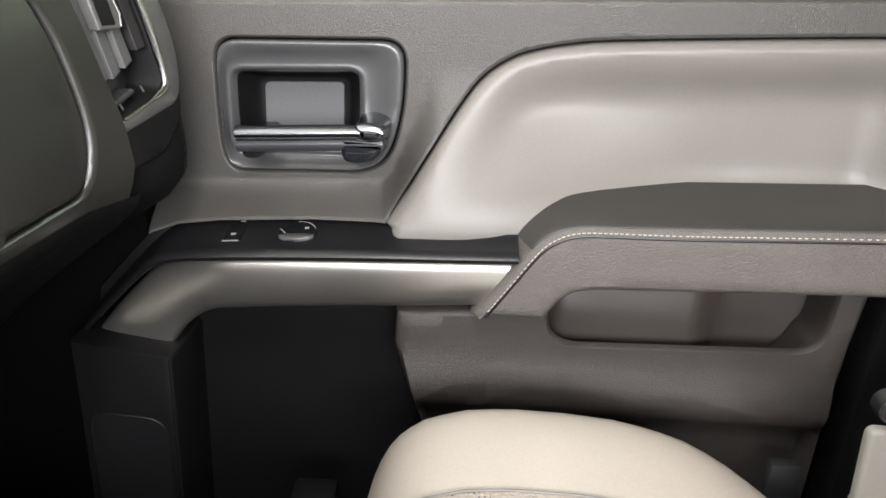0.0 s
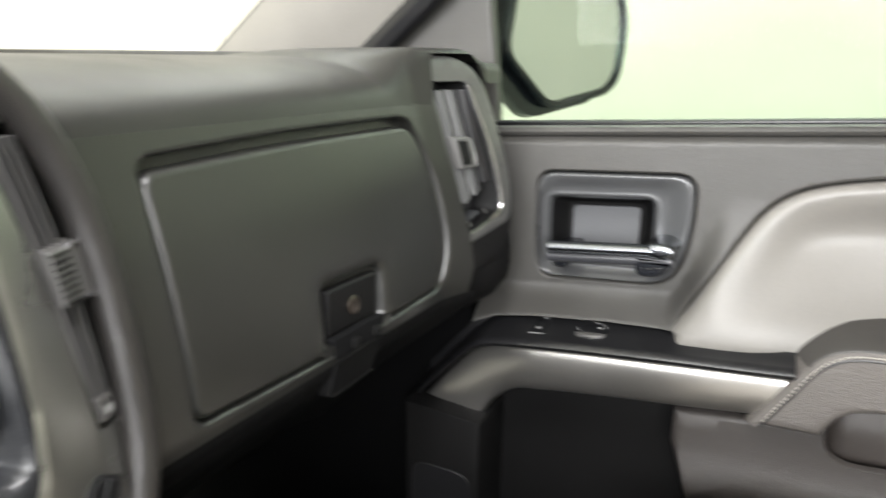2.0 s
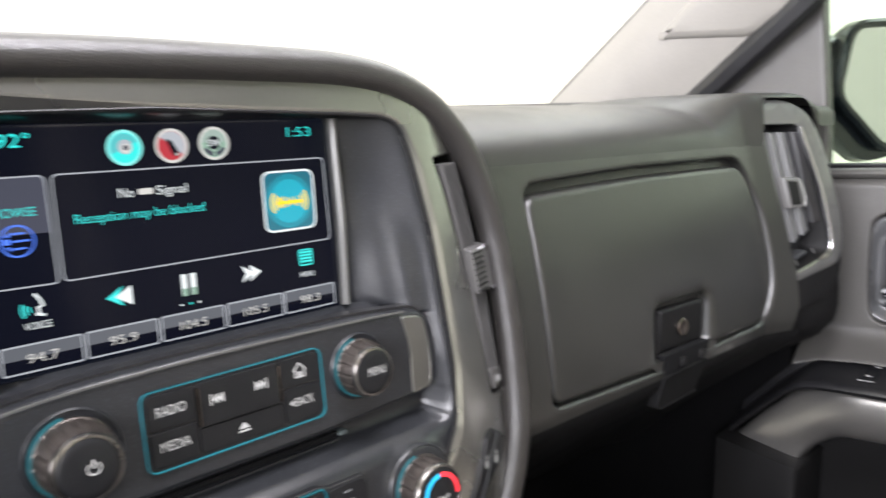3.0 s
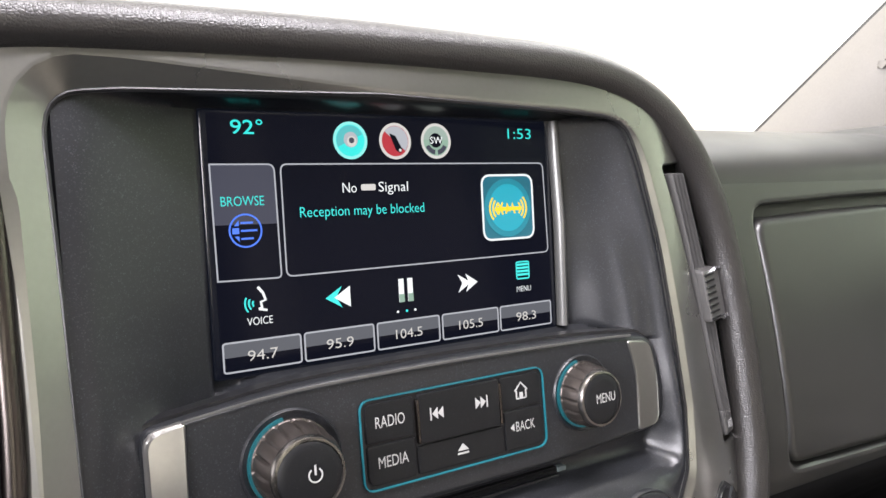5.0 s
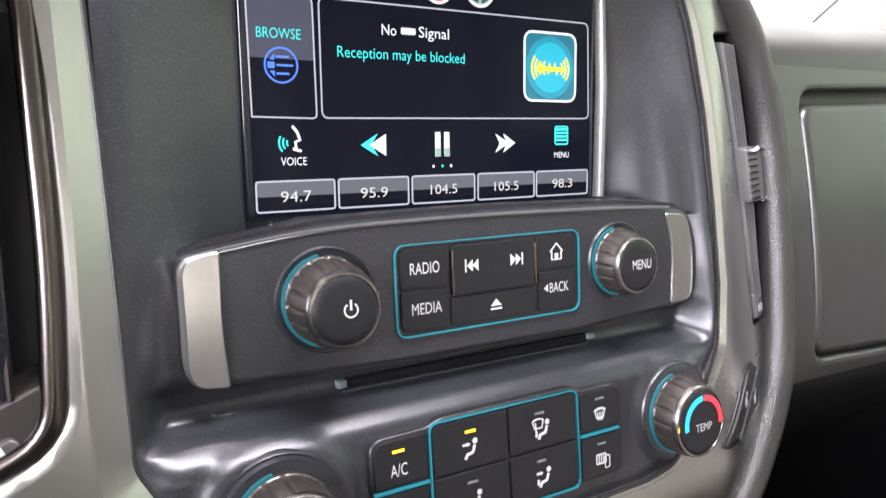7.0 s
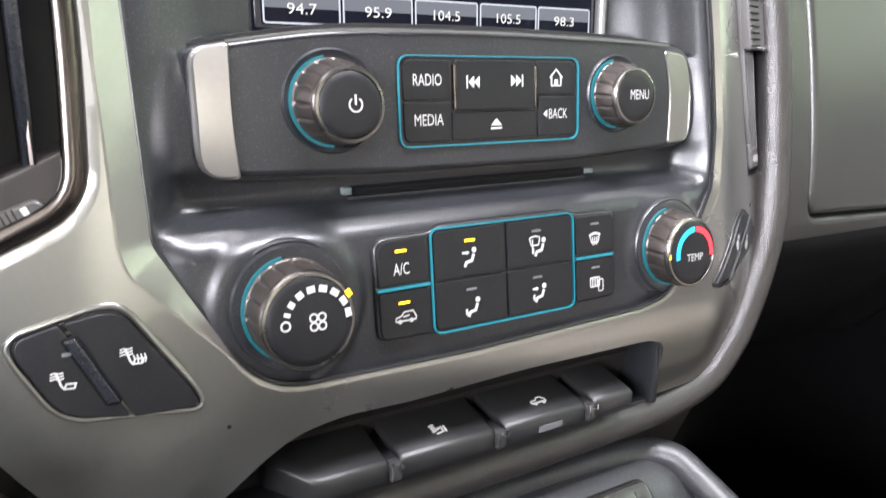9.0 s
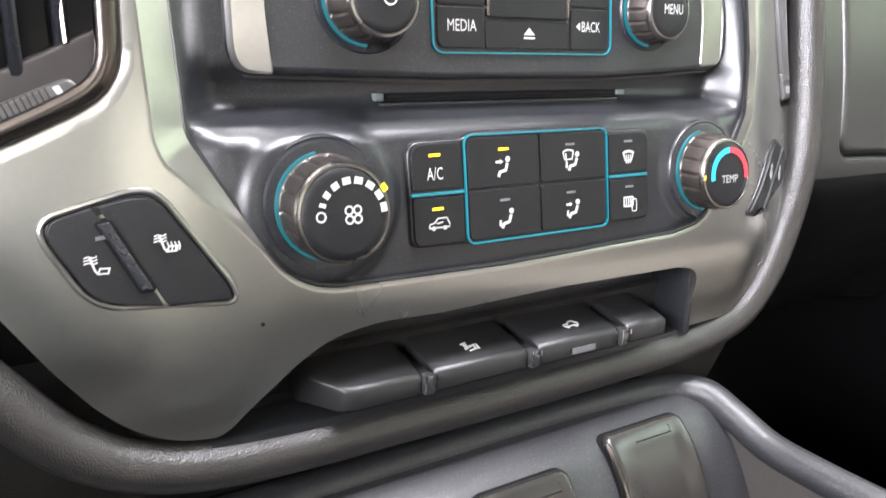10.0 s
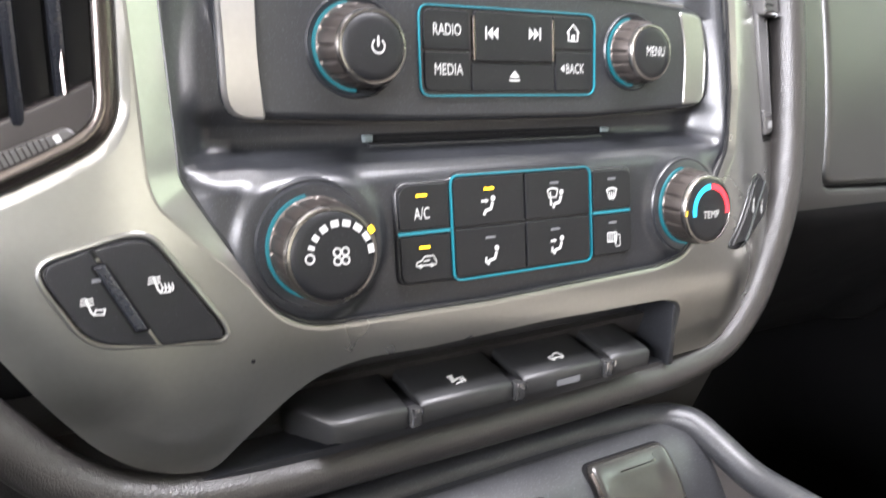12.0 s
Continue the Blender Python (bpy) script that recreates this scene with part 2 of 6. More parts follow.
# ---- mesh helpers ----
def area2(poly):
    return sum(a[0] * b[1] - b[0] * a[1] for a, b in zip(poly, poly[1:] + poly[:1]))


def ccw(poly):
    return poly if area2(poly) > 0 else poly[::-1]


def rounded(corners, n=5):
    """An outline whose corners (u, v, cut) are rounded over the given length."""
    pts, k = [], len(corners)
    for i, c in enumerate(corners):
        p, q = Vector(corners[i - 1][:2]), Vector(corners[(i + 1) % k][:2])
        o, cut = Vector(c[:2]), (c[2] if len(c) > 2 else 0)
        if cut <= 0:
            pts.append(tuple(o))
            continue
        a = o + (p - o).normalized() * min(cut, (p - o).length * 0.49)
        b = o + (q - o).normalized() * min(cut, (q - o).length * 0.49)
        for j in range(n + 1):
            s = j / n
            pts.append(tuple(a * (1 - s) ** 2 + o * 2 * s * (1 - s) + b * s * s))
    return ccw(pts)


def box_outline(u0, v0, u1, v1, r=0.002, n=4):
    return rounded([(u0, v0, r), (u1, v0, r), (u1, v1, r), (u0, v1, r)], n)


def circle(u, v, r, n=40, squash=1.0):
    return [(u + r * math.cos(2 * math.pi * i / n), v + r * squash * math.sin(2 * math.pi * i / n)) for i in range(n)]


def spline(points, per=6, closed=True):
    """A smooth curve through points of any dimension."""
    pts = [Vector(p) for p in points]
    k, out = len(pts), []
    for i in range(k if closed else k - 1):
        if closed:
            a, b, c, d = pts[i - 1], pts[i], pts[(i + 1) % k], pts[(i + 2) % k]
        else:
            a, b, c, d = pts[max(i - 1, 0)], pts[i], pts[i + 1], pts[min(i + 2, k - 1)]
        for j in range(per):
            s = j / per
            out.append(0.5 * ((2 * b) + (c - a) * s + (2 * a - 5 * b + 4 * c - d) * s * s + (3 * b - a - 3 * c + d) * s ** 3))
    if not closed:
        out.append(pts[-1])
    return [tuple(p) for p in out]


def inset(poly, d):
    """The outline moved inwards by d, which may be a function of (u, v)."""
    if not d:
        return list(poly)
    far, out, k = d, [], len(poly)
    for i in range(k):
        d = far(*poly[i]) if callable(far) else far
        a, b, c = Vector(poly[i - 1]), Vector(poly[i]), Vector(poly[(i + 1) % k])
        e, f = (b - a), (c - b)
        e, f = (e.normalized() if e.length > 1e-9 else f.normalized()), (f.normalized() if f.length > 1e-9 else e.normalized())
        n1, n2 = Vector((-e.y, e.x)), Vector((-f.y, f.x))
        n = n1 + n2
        n = n1 if n.length < 1e-6 else n.normalized()
        out.append(tuple(b + n * d / max(0.5, n.dot(n1))))
    return out


def bridge(bm, loops, closed=True):
    rows = [[bm.verts.new(p) for p in lp] for lp in loops]
    for a, b in zip(rows, rows[1:]):
        k = len(a)
        for i in range(k if closed else k - 1):
            j = (i + 1) % k
            bm.faces.new((a[i], a[j], b[j], b[i]))
    return rows


def edge_gap(u, v, poly):
    best = 9.0
    for (ax, ay), (bx, by) in zip(poly, poly[1:] + poly[:1]):
        dx, dy = bx - ax, by - ay
        s = max(0.0, min(1.0, ((u - ax) * dx + (v - ay) * dy) / max(1e-12, dx * dx + dy * dy)))
        best = min(best, math.hypot(u - ax - s * dx, v - ay - s * dy))
    return best


def round_edge(h, r, back=0.004, n=3):
    """A side wall from -back up to h, with its front edge rounded by r."""
    return [(0, h - back), (0, h - r)] + [(r * (1 - math.cos(a)), h - r + r * math.sin(a)) for a in (math.pi / 2 * (i + 1) / n for i in range(n))] + [(r * 1.3, h)]


def plate(poly, prof, mp, holes=(), step=None, cap=None, sleek=False):
    """A slab over an outline in (u, v): prof gives (inset, height) from its back edge to its front; holes are (outline, prof)
    whose prof runs from the hole's inner edge outwards to the front face; step cuts the front face so that it can bend;
    cap(gap, u, v) shapes the front face by the distance to its edge; mp puts (u, v, height) into the world; sleek gives
    the front face the shading of the curved form itself, free of the facets' creases."""
    bm = bmesh.new()
    poly = ccw(list(poly))
    rows = bridge(bm, [[(u, v, h) for u, v in inset(poly, d)] for d, h in prof])
    edges = []
    for loop in [rows[-1]] + [bridge(bm, [[(u, v, h(*o) if callable(h) else h) for (u, v), o in zip(inset(ccw(list(hp)), (lambda a, c, d=d: -d(a, c)) if callable(d) else -d), ccw(list(hp)))] for d, h in hprof])[-1] for hp, hprof in holes]:
        for a, b in zip(loop, loop[1:] + loop[:1]):
            edges.append(bm.edges.get((a, b)) or bm.edges.new((a, b)))
    if holes:
        bmesh.ops.triangle_fill(bm, edges=edges, use_beauty=True)
    else:
        bm.faces.new(rows[-1])
    top = prof[-1][1]
    if step:
        us, vs = [p[0] for p in poly], [p[1] for p in poly]
        for axis, lo, hi in ((0, min(us), max(us)), (1, min(vs), max(vs))):
            n = int((hi - lo) / (step[axis] if isinstance(step, tuple) else step))
            for i in range(1, n + 1):
                c = lo + (hi - lo) * i / (n + 1)
                co, no = [0, 0, 0], [0, 0, 0]
                co[axis], no[axis] = c, 1
                bmesh.ops.bisect_plane(bm, geom=bm.verts[:] + bm.edges[:] + bm.faces[:], plane_co=co, plane_no=no, dist=1e-6)
    if sleek:
        bmesh.ops.remove_doubles(bm, verts=bm.verts[:], dist=4e-5)
        bmesh.ops.dissolve_degenerate(bm, edges=bm.edges[:], dist=4e-5)
    if cap:
        ring = inset(poly, prof[-1][0])
        for v in bm.verts:
            if abs(v.co.z - top) < 1e-7:
                v.co.z = top + cap(edge_gap(v.co.x, v.co.y, ring), v.co.x, v.co.y)
    bmesh.ops.recalc_face_normals(bm, faces=bm.faces[:])
    if sleek:
        lay = bm.verts.layers.float_vector.new("sleek")
        ring = inset(poly, prof[-1][0])
        form = lambda u, v: Vector(mp(u, v, top + (cap(edge_gap(u, v, ring), u, v) if cap else 0.0)))
        e = 0.0015
        for v in bm.verts:
            u, w = v.co.x, v.co.y
            if abs(v.co.z - form_height(top, cap, ring, u, w)) < 1e-6:
                n = (form(u + e, w) - form(u - e, w)).cross(form(u, w + e) - form(u, w - e)).normalized()
                v[lay] = n
    for v in bm.verts:
        v.co = mp(*v.co)
    return bm


def form_height(top, cap, ring, u, v):
    return top + (cap(edge_gap(u, v, ring), u, v) if cap else 0.0)


def sheet(rows, closed=False):
    bm = bmesh.new()
    bridge(bm, rows, closed)
    bmesh.ops.recalc_face_normals(bm, faces=bm.faces[:])
    return bm


def sweep(path, across, radii, n=12, closed=False, taper=None):
    """A bar of elliptical section along path; across(i) is the direction of the first half-width."""
    bm, loops, pts = bmesh.new(), [], [Vector(p) for p in path]
    for i, p in enumerate(pts):
        t = (pts[min(i + 1, len(pts) - 1)] - pts[max(i - 1, 0)]).normalized()
        a = Vector(across)
        a = (a - t * a.dot(t)).normalized()
        b = t.cross(a)
        k = taper(i / (len(pts) - 1)) if taper else 1.0
        loops.append([p + (a * radii[0] * math.cos(w) + b * radii[1] * math.sin(w)) * k for w in (2 * math.pi * j / n for j in range(n))])
    rows = bridge(bm, loops)
    if not closed:
        bm.faces.new(rows[0]), bm.faces.new(rows[-1])
    bmesh.ops.recalc_face_normals(bm, faces=bm.faces[:])
    return bm


def block(x0, y0, z0, x1, y1, z1, r=0.003):
    bm = bmesh.new()
    bmesh.ops.create_cube(bm, size=1)
    for v in bm.verts:
        v.co = ((x0 + x1) / 2 + v.co.x * (x1 - x0), (y0 + y1) / 2 + v.co.y * (y1 - y0), (z0 + z1) / 2 + v.co.z * (z1 - z0))
    if r:
        bmesh.ops.bevel(bm, geom=bm.edges[:], offset=r, segments=2, affect="EDGES", profile=0.5)
    return bm


def radial(poly, c, a):
    """How far the outline lies from c in direction a."""
    dx, dy, best = math.cos(a), math.sin(a), 0.0
    for (px, py), (qx, qy) in zip(poly, poly[1:] + poly[:1]):
        ex, ey = qx - px, qy - py
        det = dx * -ey + ex * dy
        if abs(det) > 1e-12:
            wx, wy = px - c[0], py - c[1]
            r, s = (wx * -ey + ex * wy) / det, (dx * wy - dy * wx) / det
            if -1e-6 <= s <= 1 + 1e-6:
                best = max(best, r)
    return best


def dish(c, outlines, rings, mp, n=144, cap=True):
    """A hollow about c: each ring (k, s, h) lies between outlines k and k + 1 at share s and height h."""
    bm, loops = bmesh.new(), []
    angles = [2 * math.pi * i / n for i in range(n)]
    far = [[radial(o, c, a) for a in angles] for o in outlines]
    for k, s, h in rings:
        lp = []
        for i, a in enumerate(angles):
            r = mix(far[k][i], far[min(k + 1, len(far) - 1)][i], s)
            lp.append((c[0] + r * math.cos(a), c[1] + r * math.sin(a), h))
        loops.append(lp)
    rows = bridge(bm, loops)
    if cap:
        bm.faces.new(rows[-1])
    bmesh.ops.recalc_face_normals(bm, faces=bm.faces[:])
    for v in bm.verts:
        v.co = mp(*v.co)
    return bm


def lathe(prof, axis_at, mp, n=40, ribs=0, depth=0.0, rib_from=0, rib_to=99):
    """A turned piece: prof gives (radius, height); ribs scallop the rows between rib_from and rib_to."""
    bm, loops = bmesh.new(), []
    for k, (r, h) in enumerate(prof):
        lp = []
        for i in range(n):
            a = 2 * math.pi * i / n
            rr = r
            if ribs and rib_from <= k <= rib_to:
                rr -= depth * (0.5 + 0.5 * math.cos(ribs * a)) ** 10
            lp.append((axis_at[0] + rr * math.cos(a), axis_at[1] + rr * math.sin(a), h))
        loops.append(lp)
    rows = bridge(bm, loops)
    bm.faces.new(rows[-1])
    bmesh.ops.recalc_face_normals(bm, faces=bm.faces[:])
    for v in bm.verts:
        v.co = mp(*v.co)
    return bm


def shapes(polys, mp, h=0.0003):
    """Small flat printed or moulded marks, each an outline with a hair of thickness."""
    bm = bmesh.new()
    for poly in polys:
        poly = ccw(list(poly))
        rows = bridge(bm, [[(u, v, 0) for u, v in poly], [(u, v, h) for u, v in poly]])
        bm.faces.new(rows[-1])
    bmesh.ops.remove_doubles(bm, verts=bm.verts[:], dist=1e-7)
    for v in bm.verts:
        v.co = mp(*v.co)
    return bm


def stroke(points, w):
    """The outline of a line of width w through points."""
    pts = [Vector(p) for p in points]
    left, right = [], []
    for i, p in enumerate(pts):
        t = (pts[min(i + 1, len(pts) - 1)] - pts[max(i - 1, 0)]).normalized()
        n = Vector((-t.y, t.x)) * w / 2
        left.append(tuple(p + n)), right.append(tuple(p - n))
    return left + right[::-1]


def loop_stroke(poly, w):
    """A closed line of width w, as quads."""
    a, b = inset(ccw(list(poly)), w / 2), inset(ccw(list(poly)), -w / 2)
    k = len(a)
    return [[a[i], a[(i + 1) % k], b[(i + 1) % k], b[i]] for i in range(k)]


def arc(u, v, r, a0, a1, n=14):
    return [(u + r * math.cos(radians(a0 + (a1 - a0) * i / n)), v + r * math.sin(radians(a0 + (a1 - a0) * i / n))) for i in range(n + 1)]


def part(name, bm, mat, parent=None, label="", angle=38):
    me = bpy.data.meshes.new(name)
    bm.to_mesh(me)
    bm.free()
    me.materials.append(mat)
    me.polygons.foreach_set("use_smooth", [True] * len(me.polygons))
    me.set_sharp_from_angle(angle=radians(angle))
    if "sleek" in me.attributes:
        keep = [Vector(d.vector) for d in me.attributes["sleek"].data]
        custom = []
        for poly in me.polygons:
            ns = [keep[i] for i in poly.vertices]
            flat = all(n.length > 0.5 for n in ns)
            custom += [tuple(n if n.dot(poly.normal) > 0 else -n) if flat and abs(n.dot(poly.normal)) > 0.7 else (0.0, 0.0, 0.0) for n in ns]
        me.attributes.remove(me.attributes["sleek"])
        me.normals_split_custom_set(custom)
    ob = new(name, me)
    if parent:
        ob.parent = parent
        ob.matrix_parent_inverse = parent.matrix_world.inverted()
    if label:
        tagged(ob, label)
    return ob


def thing(name, at, label, category, group="", kind=""):
    ob = new(name)
    ob.empty_display_size = 0.05
    ob.location = at
    bpy.context.view_layer.update()
    return tagged(ob, label, category, group, kind)


def words(text, u, v, size, mp, mat, parent, name="lettering", width=None, align="CENTER", bold=0.0):
    """Raised or glowing lettering in the built-in font, its middle at (u, v); width squeezes it to a measured width."""
    cu = bpy.data.curves.new(name, "FONT")
    cu.body, cu.size, cu.align_x, cu.align_y, cu.extrude, cu.resolution_u = text, size, align, "CENTER", 0.0, 3
    cu.offset = bold * size
    ob = bpy.data.objects.new(name, cu)
    scene.collection.objects.link(ob)
    me = bpy.data.meshes.new_from_object(ob.evaluated_get(bpy.context.evaluated_depsgraph_get()))
    bpy.data.objects.remove(ob)
    xs, ys = [q.co.x for q in me.vertices], [q.co.y for q in me.vertices]
    k = width / (max(xs) - min(xs)) if width else 1.0
    mid, mid_v = (max(xs) + min(xs)) / 2, (max(ys) + min(ys)) / 2
    for q in me.vertices:
        q.co = mp(u + (q.co.x - mid) * k, v + q.co.y - mid_v, 0.0)
    me.name = name
    me.materials.clear()
    me.materials.append(mat)
    o = new(name, me)
    o.parent = parent
    o.matrix_parent_inverse = parent.matrix_world.inverted()
    return o


def mix(a, b, s):
    return a + (b - a) * s


def ramp(s, table):
    for (a, va), (b, vb) in zip(table, table[1:]):
        if s <= b:
            return va if s <= a else mix(va, vb, (s - a) / (b - a))
    return table[-1][1]


def dense(table):
    """A table of values smoothed into a fine one."""
    return [tuple(p) for p in spline(table, 8, False)]


def ease(s):
    s = max(0.0, min(1.0, s))
    return s * s * (3 - 2 * s)


# ---- surfaces that things are laid on ----
STACK = dense([(0.44, -0.270), (0.48, -0.2655), (0.50, -0.2608), (0.525, -0.2575), (0.56, -0.2615), (0.59, -0.2665), (0.69, -0.284), (0.78, -0.2995), (0.82, -0.31)])
DASH = dense([(0.34, -0.500), (0.38, -0.460), (0.42, -0.420), (0.46, -0.375), (0.50, -0.326), (0.52, -0.302), (0.535, -0.2875), (0.545, -0.2856), (0.56, -0.2842), (0.60, -0.2872), (0.66, -0.2975), (0.715, -0.3105), (0.735, -0.3155), (0.75, -0.3195), (0.80, -0.333)])


def bend(a, r):
    """max(0, a) with its corner rounded over r."""
    return (a + math.hypot(a, r)) / 2 - (math.hypot(0.04, r) - 0.04) / 2


def on_stack(u, v, h):
    return (ramp(v, STACK) + h - 0.38 * bend(u - 0.064, 0.008) - 0.25 * bend(-0.236 - u, 0.012), u, v)


def dash_x(y, z):
    return ramp(z, DASH) + 0.05 * (y - 0.17) + 0.35 * max(0.0, y - 0.50)


def on_dash(u, v, h):
    return (dash_x(u, v) + h, u, v)


def on_screen(u, v, h):
    return (-0.318 - 0.058 * (v - 0.664) + h, u, v)


def on_radio(u, v, h):
    return (-0.2825 - 0.10 * (v - 0.63) - 0.9 * max(0.0, -0.125 - u) ** 2 + h, u, v)


def on_hvac(u, v, h):
    return (-0.2645 - 0.14 * (v - 0.564) + h, u, v)


def on_door(u, v, h):
    return (u, 0.68 - h, v)


def lift(mp, d):
    return lambda u, v, h: mp(u, v, h + d)


# ---- the booth and the cab's shell ----
def simple(name, bm, mat, label, category, kind="structure"):
    return tagged(part(name, bm, mat), label, category, "", kind)


simple("booth_floor", block(-3.6, -3.2, -0.85, 3.6, 3.2, -0.80, 0), M_FLOOR, "grey concrete floor of the photo booth", "floor")
simple("wall_front", block(-3.6, -3.2, -0.80, -3.5, 3.2, 2.6, 0), M_WALL, "plain white panelled booth wall", "wall")
simple("wall_back", block(3.5, -3.2, -0.80, 3.6, 3.2, 2.6, 0), M_WALL, "plain white booth wall", "wall")
simple("wall_right", block(-3.5, 3.1, -0.80, 3.5, 3.2, 2.6, 0), M_WALL, "plain white booth wall", "wall")
simple("wall_left", block(-3.5, -3.2, -0.80, 3.5, -3.1, 2.6, 0), M_WALL, "plain white booth wall", "wall")
simple("booth_ceiling", block(-3.6, -3.2, 2.6, 3.6, 3.2, 2.7, 0), M_WALL, "white booth ceiling with lamps", "ceiling")
simple("wall_joint", block(-2.694, 3.094, -0.80, -2.688, 3.102, 2.6, 0), M_SEAM, "thin grey joint between wall panels", "wall")

simple("floor", block(-0.75, -0.78, -0.02, 1.6, 0.72, 0.02, 0.004), M_CARPET, "carpeted cab floor, near black for footwell shade", "floor")
simple("ceiling", block(-0.22, -0.76, 1.24, 1.7, 0.72, 1.29, 0.02), M_BODY, "cream cloth roof lining of the cab", "ceiling")
simple("wall_rear", block(1.58, -0.76, -0.02, 1.64, 0.72, 0.60, 0.01), M_REAR, "grey trimmed rear wall of the cab", "wall")
simple("rear_header", block(1.58, -0.76, 1.18, 1.64, 0.72, 1.26, 0.01), M_REAR, "grey frame above the rear window", "trim")
simple("rear_post", block(1.58, 0.10, 0.60, 1.64, 0.72, 1.18, 0.01), M_REAR, "grey trim beside the rear window", "trim")
pane = simple("window_2", block(1.60, -0.74, 0.60, 1.604, 0.10, 1.18, 0), M_SHIELD, "clear rear window glass of the cab", "window")
pane.visible_shadow = False
simple("firewall", block(-0.95, -0.76, -0.02, -0.90, 0.72, 0.74, 0.01), M_CARPET, "front bulkhead of the footwell, near black for shade", "wall")
# unseen walls added to block driver-side light and darken what the stack reflects
simple("driver_light_block", block(-0.95, -0.80, -0.02, 1.6, -0.76, 0.70, 0.01), M_REAR, "unseen grey wall added to block low light at the driver side", "wall")
simple("driver_rear_light_block", block(0.66, -0.80, 0.715, 1.60, -0.76, 1.26, 0.01), M_REAR, "unseen grey wall added to darken reflections at the driver side", "wall")
simple("wall_kick", block(-0.95, 0.665, -0.02, -0.300, 0.72, 0.70, 0.01), M_CARPET, "kick panel beside the footwell, near black for shade", "wall")
simple("wall_kick_driver", block(-0.95, -0.78, -0.02, -0.45, -0.74, 0.74, 0.01), M_CARPET, "kick panel at the driver side, near black for shade", "wall")
simple("door_sill_outer", block(-0.30, 0.745, -0.02, 0.86, 0.785, 0.64, 0.005), M_SHELL, "dark outer door skin", "wall")

# unseen lamp body, added to go with the roof fill light
fill_lamp = thing("roof_fill", (-0.08, -0.08, 1.24), "unseen roof lamp added to fill the cab with light", "lamp")
part("housing", block(-0.18, -0.34, 1.222, 0.04, 0.18, 1.242, 0.006), M_BODY, fill_lamp)
part("lens", block(-0.165, -0.31, 1.217, 0.005, 0.15, 1.2215, 0.001), M_LENS, fill_lamp, "glowing lens of the added roof lamp")

# windshield, between the dash and the roof
glass = sheet([[(-1.02 + 0.10 * (y / 0.72) ** 2 + 0.80 * s, y, 0.73 + 0.52 * s) for y in [0.72 * (i / 8 * 2 - 1) for i in range(9)]] for s in (0, 0.33, 0.66, 1)])
shield = simple("windshield", glass, M_SHIELD, "clear windshield glass above the dashboard", "windshield")
shield.visible_shadow = False

# passenger side window
pane = simple("window_1", block(-0.36, 0.715, 0.66, 0.75, 0.719, 1.22, 0), M_GLASS, "green-tinted passenger side window glass", "window")
pane.visible_shadow = False

# body side above and around the window
simple("window_trim", plate([(-0.52, 0.70), (-0.29, 0.70), (-0.292, 0.744), (-0.306, 0.875), (-0.33, 1.24), (-0.36, 1.24), (-0.37, 0.95), (-0.52, 0.78)],
                            round_edge(0.0, 0.004, 0.02), lambda u, v, h: (u, 0.705 - h, v)), M_DOOR, "dark sail panel in the window's front corner", "trim")
simple("pillar_seal", sweep([(-0.545, 0.690, 0.70), (-0.453, 0.682, 0.777), (-0.335, 0.674, 0.874), (-0.13, 0.66, 1.045), (0.02, 0.655, 1.20)], (0, 1, 0), (0.014, 0.016), 8), M_BLACK, "black rubber seal beside the pillar", "seal")
simple("window_header", block(-0.36, 0.70, 1.18, 0.80, 0.74, 1.26, 0.01), M_SHELL, "dark frame above the side window", "trim")
simple("window_post", block(0.74, 0.69, 0.60, 0.86, 0.74, 1.26, 0.01), M_SHELL, "dark door post behind the side window", "trim")
simple("wall_side_rear", block(0.86, 0.69, 0.0, 1.6, 0.74, 0.72, 0.01), M_REAR, "grey rear side wall of the cab", "wall")
simple("rear_side_header", block(0.86, 0.69, 1.17, 1.6, 0.74, 1.26, 0.01), M_REAR, "grey frame above the rear side window", "trim")
pane = simple("window_3", block(0.86, 0.715, 0.72, 1.58, 0.719, 1.17, 0), M_GLASS, "green-tinted rear side window glass", "window")
pane.visible_shadow = False

# passenger A-pillar: a cream cover that rises and leans back
rows = []
for s in [i / 10 for i in range(11)]:
    z = 0.70 + 0.56 * s
    f, r = -0.768 + 1.26 * (z - 0.70), -0.565 + 1.25 * (z - 0.70)
    rows.append([(mix(f, r, k), 0.650 + 0.030 * (1 - math.sin(math.pi * min(1, 0.20 + 0.80 * k))) - 0.03 * s, z) for k in [j / 10 for j in range(11)]])
simple("pillar_trim", sheet(rows), M_PILLAR, "cream plastic cover of the windshield pillar", "pillar")
simple("windshield_seal", sweep([(-0.770 + 1.26 * (z - 0.70), 0.672 - 0.03 * (z - 0.70) / 0.56, z) for z in (0.70, 0.80, 0.90, 1.0, 1.12, 1.26)], (0, 1, 0), (0.0075, 0.006), 8), M_BLACK, "black seal along the windshield", "seal")


def pillar_y(x, z):
    f, r = -0.768 + 1.26 * (z - 0.70), -0.565 + 1.25 * (z - 0.70)
    k = max(0.0, min(1.0, (x - f) / (r - f)))
    return 0.650 + 0.030 * (1 - math.sin(math.pi * min(1, 0.20 + 0.80 * k))) - 0.03 * (z - 0.70) / 0.56


